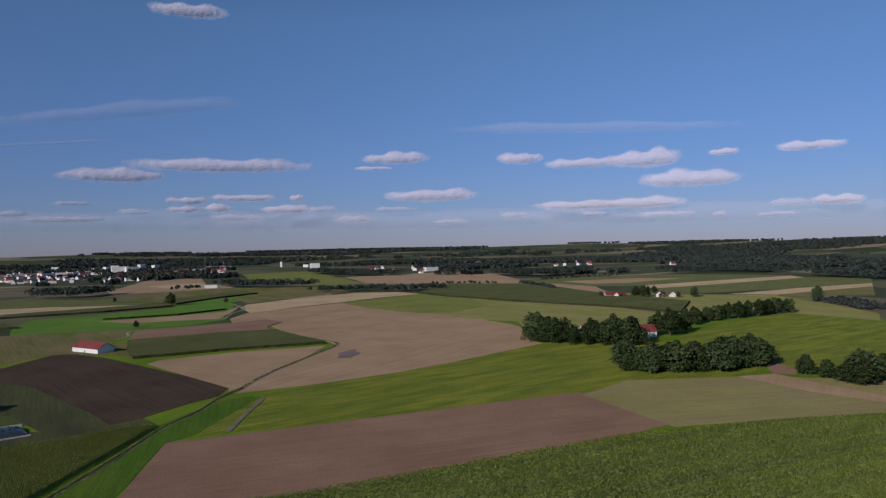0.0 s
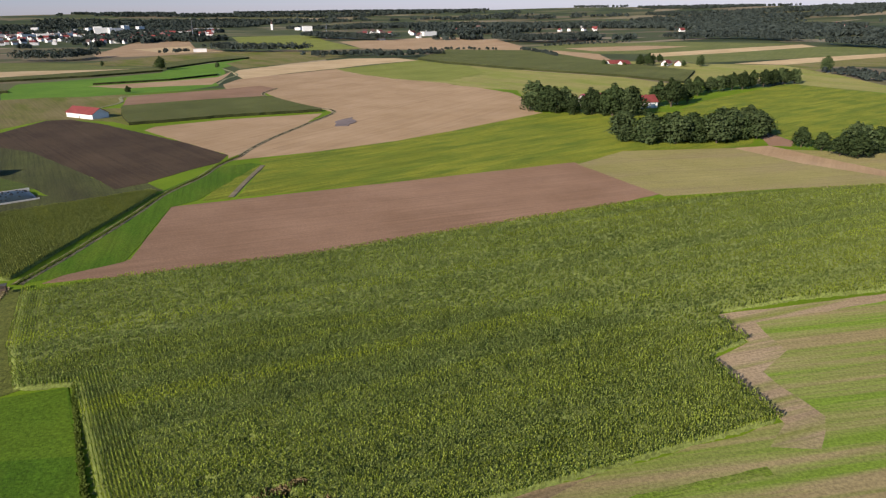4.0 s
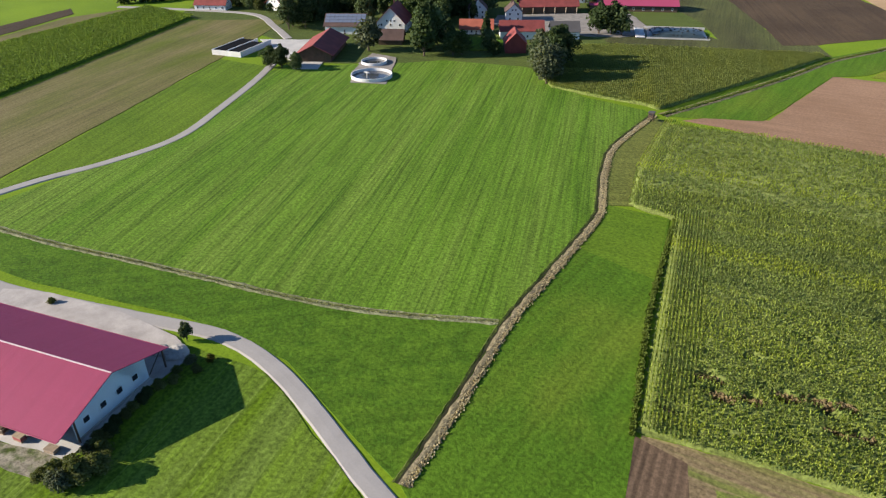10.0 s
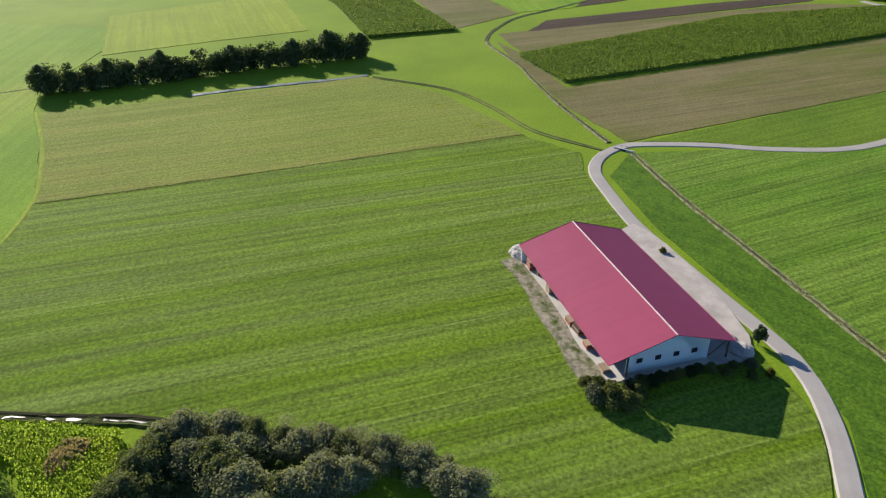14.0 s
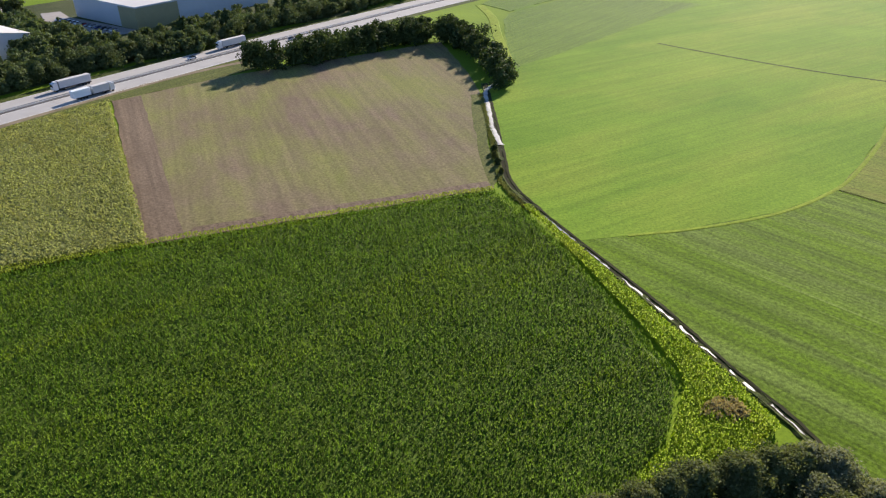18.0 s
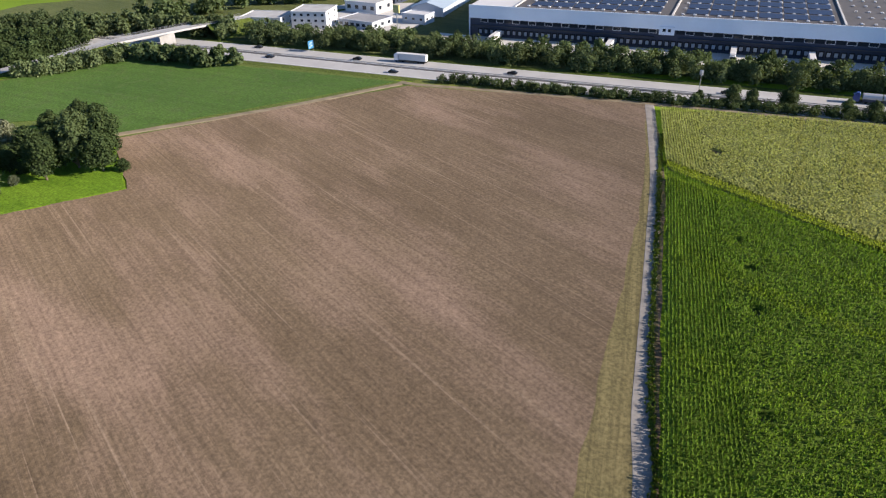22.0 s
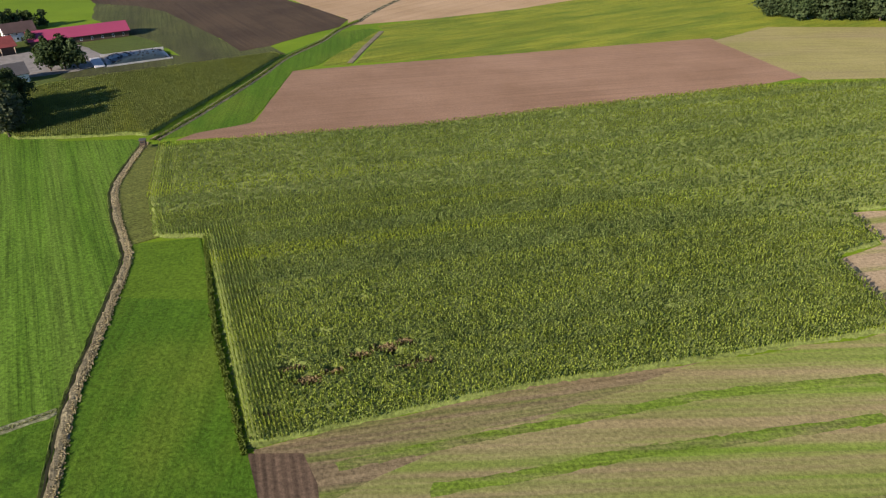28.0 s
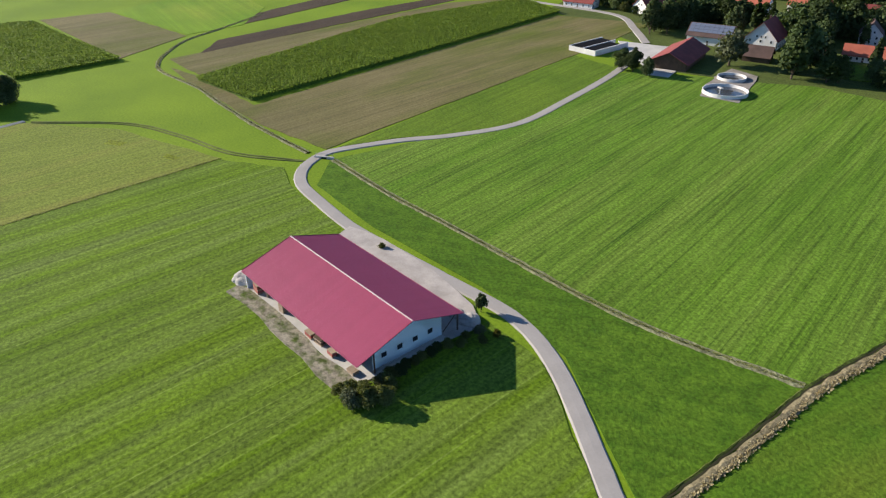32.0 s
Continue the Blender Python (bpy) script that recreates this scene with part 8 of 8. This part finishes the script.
road("water_pond", "long narrow pool reflecting the sky below the hedge", [(-236, -167), (-248, -152), (-260, -134), (-270, -118), (-278, -108)], 2.4, WATER, 0.16, 0.3, 0.5, kind="structure")
WET = field_mat("wet_soil", (0.19, 0.155, 0.145), (0.26, 0.21, 0.20), 20, grain=0.2, rough=0.85, spec=0.1)
field("wet_patch", "wet grey patch in the harvested field", [(-82, 535), (-72, 536), (-68, 556), (-74, 580), (-84, 562)], WET, 2.0)
field("wet_patch", "wet grey patch in the bare roadside field", [(236, 253), (245, 256), (256, 254), (262, 248), (247, 241), (235, 243)], WET, 1.2)
# small bridge where the lane crosses the ditch
br = thing("culvert", "small concrete culvert with steel rails under the lane", "bridge", pose(-219, 2, 0, 0, 0, -25))
part("headwall", box(bmesh.new(), 1.9, -3.4, 0, 2.5, 3.4, 0.75), CONCRETE, br)
# dark panel stands for the unlit hollow of the pipe
part("mouth", box(bmesh.new(), 2.5, -0.9, 0.0, 2.56, 0.9, 0.62), GLASS, br)
for q in (-3, -1, 1, 3):
    part("post", tube(bmesh.new(), (2.2, q, 0.75), (2.2, q, 1.7), 0.05), STEEL, br)
part("rail", tube(bmesh.new(), (2.2, -3.2, 1.7), (2.2, 3.2, 1.7), 0.05), STEEL, br)


# ---- far country: woods, villages, town ----
def far_wood(name, label, spots, material, seed, size=2.6, quads=16, height=(11, 18)):
    """Distant woodland: every tree is a small irregular clump of leaf masses."""
    rng = np.random.default_rng(seed)
    n = len(spots)
    p = np.array(spots, float)
    h = rng.uniform(*height, n)
    d = rng.normal(size=(n, quads, 3))
    d /= np.linalg.norm(d, axis=2)[:, :, None]
    d[:, :, 2] = np.abs(d[:, :, 2]) - 0.2
    c = p[:, None, :] + np.stack((d[:, :, 0] * h[:, None] * 0.36, d[:, :, 1] * h[:, None] * 0.36, h[:, None] * (0.5 + 0.48 * d[:, :, 2])), 2)
    nrm = d + rng.normal(0, 0.4, d.shape)
    nrm /= np.linalg.norm(nrm, axis=2)[:, :, None]
    u = np.cross(nrm, rng.normal(size=d.shape))
    u /= np.linalg.norm(u, axis=2)[:, :, None]
    v = np.cross(nrm, u)
    s = (size * rng.uniform(0.7, 1.3, (n, quads)))[:, :, None]
    verts = np.stack((c - u * s - v * s * 0.6, c + u * s * 0.4 - v * s, c + u * s + v * s * 0.5, c - u * s * 0.3 + v * s), 2)
    k = n * quads
    return tagged(new(name, quick_mesh(name, verts.reshape(-1, 3), np.full(k, 4), np.arange(k * 4), material)), label, "wood", kind="stuff")


FAR = random.Random(9)
# the blue cast of distance haze is put into this leaf colour
FAR_LEAF = leaf_mat("haze_blue_leaves", (0.038, 0.052, 0.046), (0.080, 0.100, 0.086), 0.2, 0.0)


def scatter_line(line, gap, width):
    out = []
    for p in smooth_line(line, gap):
        for _ in range(max(1, round(width / gap))):
            x, y = p.x + FAR.uniform(-0.5, 0.5) * width, p.y + FAR.uniform(-0.5, 0.5) * width
            out.append((x, y, ground_height(x, y)))
    return out


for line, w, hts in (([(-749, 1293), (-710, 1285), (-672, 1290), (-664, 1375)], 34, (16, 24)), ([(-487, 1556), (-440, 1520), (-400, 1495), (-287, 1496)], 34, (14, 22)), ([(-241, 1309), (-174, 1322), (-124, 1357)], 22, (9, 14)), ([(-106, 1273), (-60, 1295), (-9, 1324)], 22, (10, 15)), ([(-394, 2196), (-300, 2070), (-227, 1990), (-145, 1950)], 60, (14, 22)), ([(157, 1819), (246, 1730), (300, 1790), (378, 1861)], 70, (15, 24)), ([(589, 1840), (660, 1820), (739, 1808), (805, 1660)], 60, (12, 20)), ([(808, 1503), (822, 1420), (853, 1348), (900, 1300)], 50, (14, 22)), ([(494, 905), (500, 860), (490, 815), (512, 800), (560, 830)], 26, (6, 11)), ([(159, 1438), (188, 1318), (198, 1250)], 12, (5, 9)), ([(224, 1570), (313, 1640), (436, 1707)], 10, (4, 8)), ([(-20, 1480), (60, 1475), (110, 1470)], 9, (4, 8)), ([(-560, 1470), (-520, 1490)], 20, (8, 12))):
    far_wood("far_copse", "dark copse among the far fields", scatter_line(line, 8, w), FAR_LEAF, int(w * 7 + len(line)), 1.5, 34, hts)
spots = []
while len(spots) < 16000:
    az, r = radians(FAR.uniform(-40, 40)), 1850 + 3080 * FAR.random() ** 0.85
    x, y = r * math.sin(az), r * math.cos(az)
    dens = noise.noise((x * 0.0016 + 7, y * 0.0034, 0.7)) + 0.3 * noise.noise((x * 0.010, y * 0.010, 2.0))
    if r < (3000 if x < -80 else 2200):
        need = 0.30 if x < -80 else 0.12
    else:
        need = 0.06 if r < 3500 else 0.02
    if dens > need:
        spots.append((x, y, ground_height(x, y) - 0.5))
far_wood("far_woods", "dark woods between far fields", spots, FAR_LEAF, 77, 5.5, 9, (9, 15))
for x, y, h in ((-415, 1067, 20), (-341, 1096, 9), (-341, 776, 8), (491, 921, 20), (330, 1100, 13), (-545, 1160, 8)):
    tree(FAR.choice(OAKS), x, y, h, "lone round tree standing in far fields", "lone trees")


def simple_house(name, label, x, y, rot, L, W, eave, ridge, roof, wall, category="house", group="town houses"):
    h = thing(name, label, category, pose(x, y, ground_height(x, y), 0, 0, rot), group)
    part_of("wall", with_mat(gable_walls(L, W, eave, ridge), wall), h)
    for side in (1, -1):
        part_of("roof", with_mat(roof_slab(L, W, eave, ridge, 0.5, side), roof), h)
    return h


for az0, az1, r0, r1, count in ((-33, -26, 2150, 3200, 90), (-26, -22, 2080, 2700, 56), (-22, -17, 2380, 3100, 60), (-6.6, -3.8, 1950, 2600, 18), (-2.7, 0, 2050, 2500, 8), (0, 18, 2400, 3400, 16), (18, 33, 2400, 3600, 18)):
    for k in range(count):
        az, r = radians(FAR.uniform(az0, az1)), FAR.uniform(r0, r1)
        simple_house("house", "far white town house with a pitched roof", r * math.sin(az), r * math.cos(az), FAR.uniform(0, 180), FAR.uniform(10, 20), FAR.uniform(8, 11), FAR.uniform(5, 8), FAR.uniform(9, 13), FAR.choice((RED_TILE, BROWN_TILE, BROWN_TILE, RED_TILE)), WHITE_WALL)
for k, (x, y, L, W, h) in enumerate(((-1636, 2959, 26, 18, 20), (-1254, 2306, 34, 18, 16), (-1230, 2330, 20, 16, 10), (-1400, 2840, 40, 16, 14), (-1345, 2822, 44, 16, 20), (-1300, 2780, 30, 16, 25), (-1255, 2724, 60, 16, 22), (-1215, 2740, 50, 16, 20), (-1225, 2850, 24, 18, 26), (-1172, 2860, 30, 16, 22), (-922, 2425, 30, 16, 10), (-881, 2502, 40, 20, 12), (-926, 2860, 70, 28, 12), (-880, 2840, 50, 24, 10), (-561, 2936, 60, 24, 10), (-507, 2770, 36, 20, 18), (-40, 2210, 44, 20, 12), (-1500, 2500, 90, 30, 9), (-1420, 2520, 60, 30, 8), (-1330, 2560, 80, 30, 9), (-505, 1521, 26, 14, 6))):
    b = flat_hall("apartment_block", "far white apartment block in the town", x, y, 20 + 13 * (k % 5), L, W, h, WHITE_WALL, DARK_GREY, 0, 0, "building")
ch = thing("church", "far white church tower with a pointed spire", "church", pose(-690, 2990, 0))
part("tower", box(bmesh.new(), -4, -4, 0, 4, 4, 22), WHITE_WALL, ch)
bm = bmesh.new()
bmesh.ops.create_cone(bm, cap_ends=True, segments=4, radius1=5.6, radius2=0.1, depth=16, matrix=pose(0, 0, 30.1, 0, 0, 45))
part("spire", bm, BROWN_TILE, ch)
for x, y, h in ((-760, 2240, 60), (-330, 2100, 40), (-720, 2300, 44)):
    ma = thing("mast", "slender far radio mast", "mast", pose(x, y, 0), "masts")
    part("shaft", tube(bmesh.new(), (0, 0, 0), (0, 0, h), 0.9, 0.4, 6), STEEL, ma)

for key, x, y, h in (("oak0", 286, 1046, 17), ("oak1", 296, 1040, 18), ("tall1", 305, 1048, 16), ("oak3", 366, 1026, 16), ("oak2", 236, 1056, 9), ("bush0", 262, 1040, 6), ("bush1", 318, 1030, 6), ("oak2", 342, 1024, 9)):
    tree(key, x, y, h, "dark tree beside the far farm", "far farm trees")

# ---- fair-weather clouds ----
def cloud_mat(name, body, soft=0.34):
    """Cloud: dense in the middle, torn and thin at the edges, billowed."""
    m, t, b = nodes_of(name)
    place = t.nodes.new("ShaderNodeNewGeometry").outputs["Position"]
    tc, sep = add(t, "TexCoord"), t.nodes.new("ShaderNodeSeparateXYZ")
    t.links.new(tc.outputs["UV"], sep.inputs[0])
    puffs, shreds = noise_of(t, place, 0.012, 5, 0.62), noise_of(t, place, 0.004, 3, 0.5)
    torn = add(t, "Math")
    torn.operation = "MULTIPLY_ADD"
    t.links.new(mix(t, 0.4, puffs, shreds), torn.inputs[0])
    torn.inputs[1].default_value = 1.5
    t.links.new(sep.outputs["X"], torn.inputs[2])
    cover = ramp(t, torn.outputs[0], [(0.86 - soft / 2, 0.0), (0.86 + soft / 2, body)])
    b.inputs["Base Color"].default_value = (0.66, 0.61, 0.70, 1)
    b.inputs["Roughness"].default_value, b.inputs["Specular IOR Level"].default_value = 1.0, 0.0
    bump(t, b, puffs, 0.8, 22.0)
    t.links.new(cover, b.inputs["Alpha"])
    return m


CLOUD, WISP, VEIL = cloud_mat("cloud", 0.62, 0.7), cloud_mat("faint_cloud", 0.34, 0.7), cloud_mat("veil_cloud", 0.13, 0.7)


def cloud(az, el, wide, tall, seed, material=CLOUD, dist=4700, roll=0.0):
    """A flat-bottomed fair-weather cloud bulging towards the land. az, el, wide, tall in degrees."""
    rng = random.Random(seed)
    k = dist * radians(1)
    a, b = wide * k * 0.52, tall * k * 0.46
    nu, nv = max(14, int(wide * 8)), 14
    phase = rng.uniform(0, 6.28)
    verts, core = [], []
    for j in range(nv + 1):
        for i in range(nu + 1):
            u, v = 2.8 * i / nu - 1.4, 2.8 * j / nv - 1.4
            swell = 0.72 + 0.28 * math.sin(phase + 5.1 * u) * math.cos(2.3 * phase + 2.7 * u)
            f = 1 - abs(u) ** 2.4 - (v / swell if v > 0 else 1.25 * v) ** 2
            verts.append((a * u, -0.45 * b * max(0.0, f), b * v))
            core.append(0.62 * max(-1.6, f))
    faces = [(j * (nu + 1) + i, j * (nu + 1) + i + 1, (j + 1) * (nu + 1) + i + 1, (j + 1) * (nu + 1) + i) for j in range(nv) for i in range(nu)]
    me = mesh_of("cloud", verts, faces, material, True)
    uv = me.uv_layers.new(name="density")
    for lp in me.loops:
        uv.data[lp.index].uv = (core[lp.vertex_index], 0.0)
    ob = tagged(new("backdrop_cloud", me), "white flat-bottomed fair-weather cloud over the horizon", "cloud", "clouds", "structure")
    ob.matrix_world = pose(dist * math.sin(radians(az)), dist * math.cos(radians(az)), 86 + dist * math.tan(radians(el)), 0, roll, -az)
    return ob


for seed, (az, el, wide, tall) in enumerate(((-19.66, 17.72, 5.1, 1.57), (-25.04, 5.55, 6.9, 1.38), (-17.44, 6.45, 12.0, 1.57), (-19.98, 3.71, 2.8, 0.83), (-15.81, 3.92, 4.6, 0.74), (-11.68, 3.9, 1.0, 0.74), (-3.71, 7.0, 5.1, 1.29), (-5.56, 6.2, 2.8, 0.46), (-1.01, 3.99, 6.9, 1.38), (6.39, 6.76, 3.2, 1.29), (11.33, 6.21, 5.1, 1.2), (16.11, 6.34, 5.1, 1.84), (19.63, 4.63, 6.9, 1.66), (21.88, 6.5, 2.1, 0.74), (27.76, 6.56, 4.1, 0.92), (11.27, 2.89, 6.9, 1.01), (15.63, 2.93, 6.0, 1.2), (29.3, 2.6, 3.2, 1.01), (-12.36, 3.01, 3.7, 0.83), (-20.2, 3.06, 2.3, 0.74), (-17.73, 3.14, 1.8, 0.83))):
    cloud(az, el, wide, tall, seed + 100, CLOUD)
for seed, (az, el, wide, tall) in enumerate(((-27.68, 3.46, 2.5, 0.55), (-31.52, 2.72, 2.3, 0.65), (-29.13, 2.32, 4.1, 0.65), (-27.34, 2.32, 3.2, 0.65), (-23.58, 2.85, 2.3, 0.65), (-16.27, 2.38, 4.1, 0.74), (-9.7, 2.98, 2.3, 0.74), (-7.24, 2.13, 2.8, 0.74), (-3.8, 2.89, 3.2, 0.65), (26.42, 2.53, 2.8, 0.74), (5.85, 2.23, 2.3, 0.65), (12.14, 2.15, 2.3, 0.46), (17.72, 1.97, 4.1, 0.55), (21.6, 1.84, 1.1, 0.55), (0.79, 1.79, 2.8, 0.55), (25.29, 1.71, 2.8, 0.46))):
    cloud(az, el, wide, tall, seed + 200, WISP)
for az, el, wide, tall, roll in ((-24, 10.3, 16, 1.6, -8), (-30, 7.6, 9, 0.35, -6), (12, 9.0, 20, 1.2, 2), (0, 2.0, 40, 2.2, 0), (-22, 2.2, 34, 2.4, 0), (22, 2.0, 34, 2.0, 0)):
    cloud(az, el, wide, tall, int(az + 400), VEIL, 4780, roll)
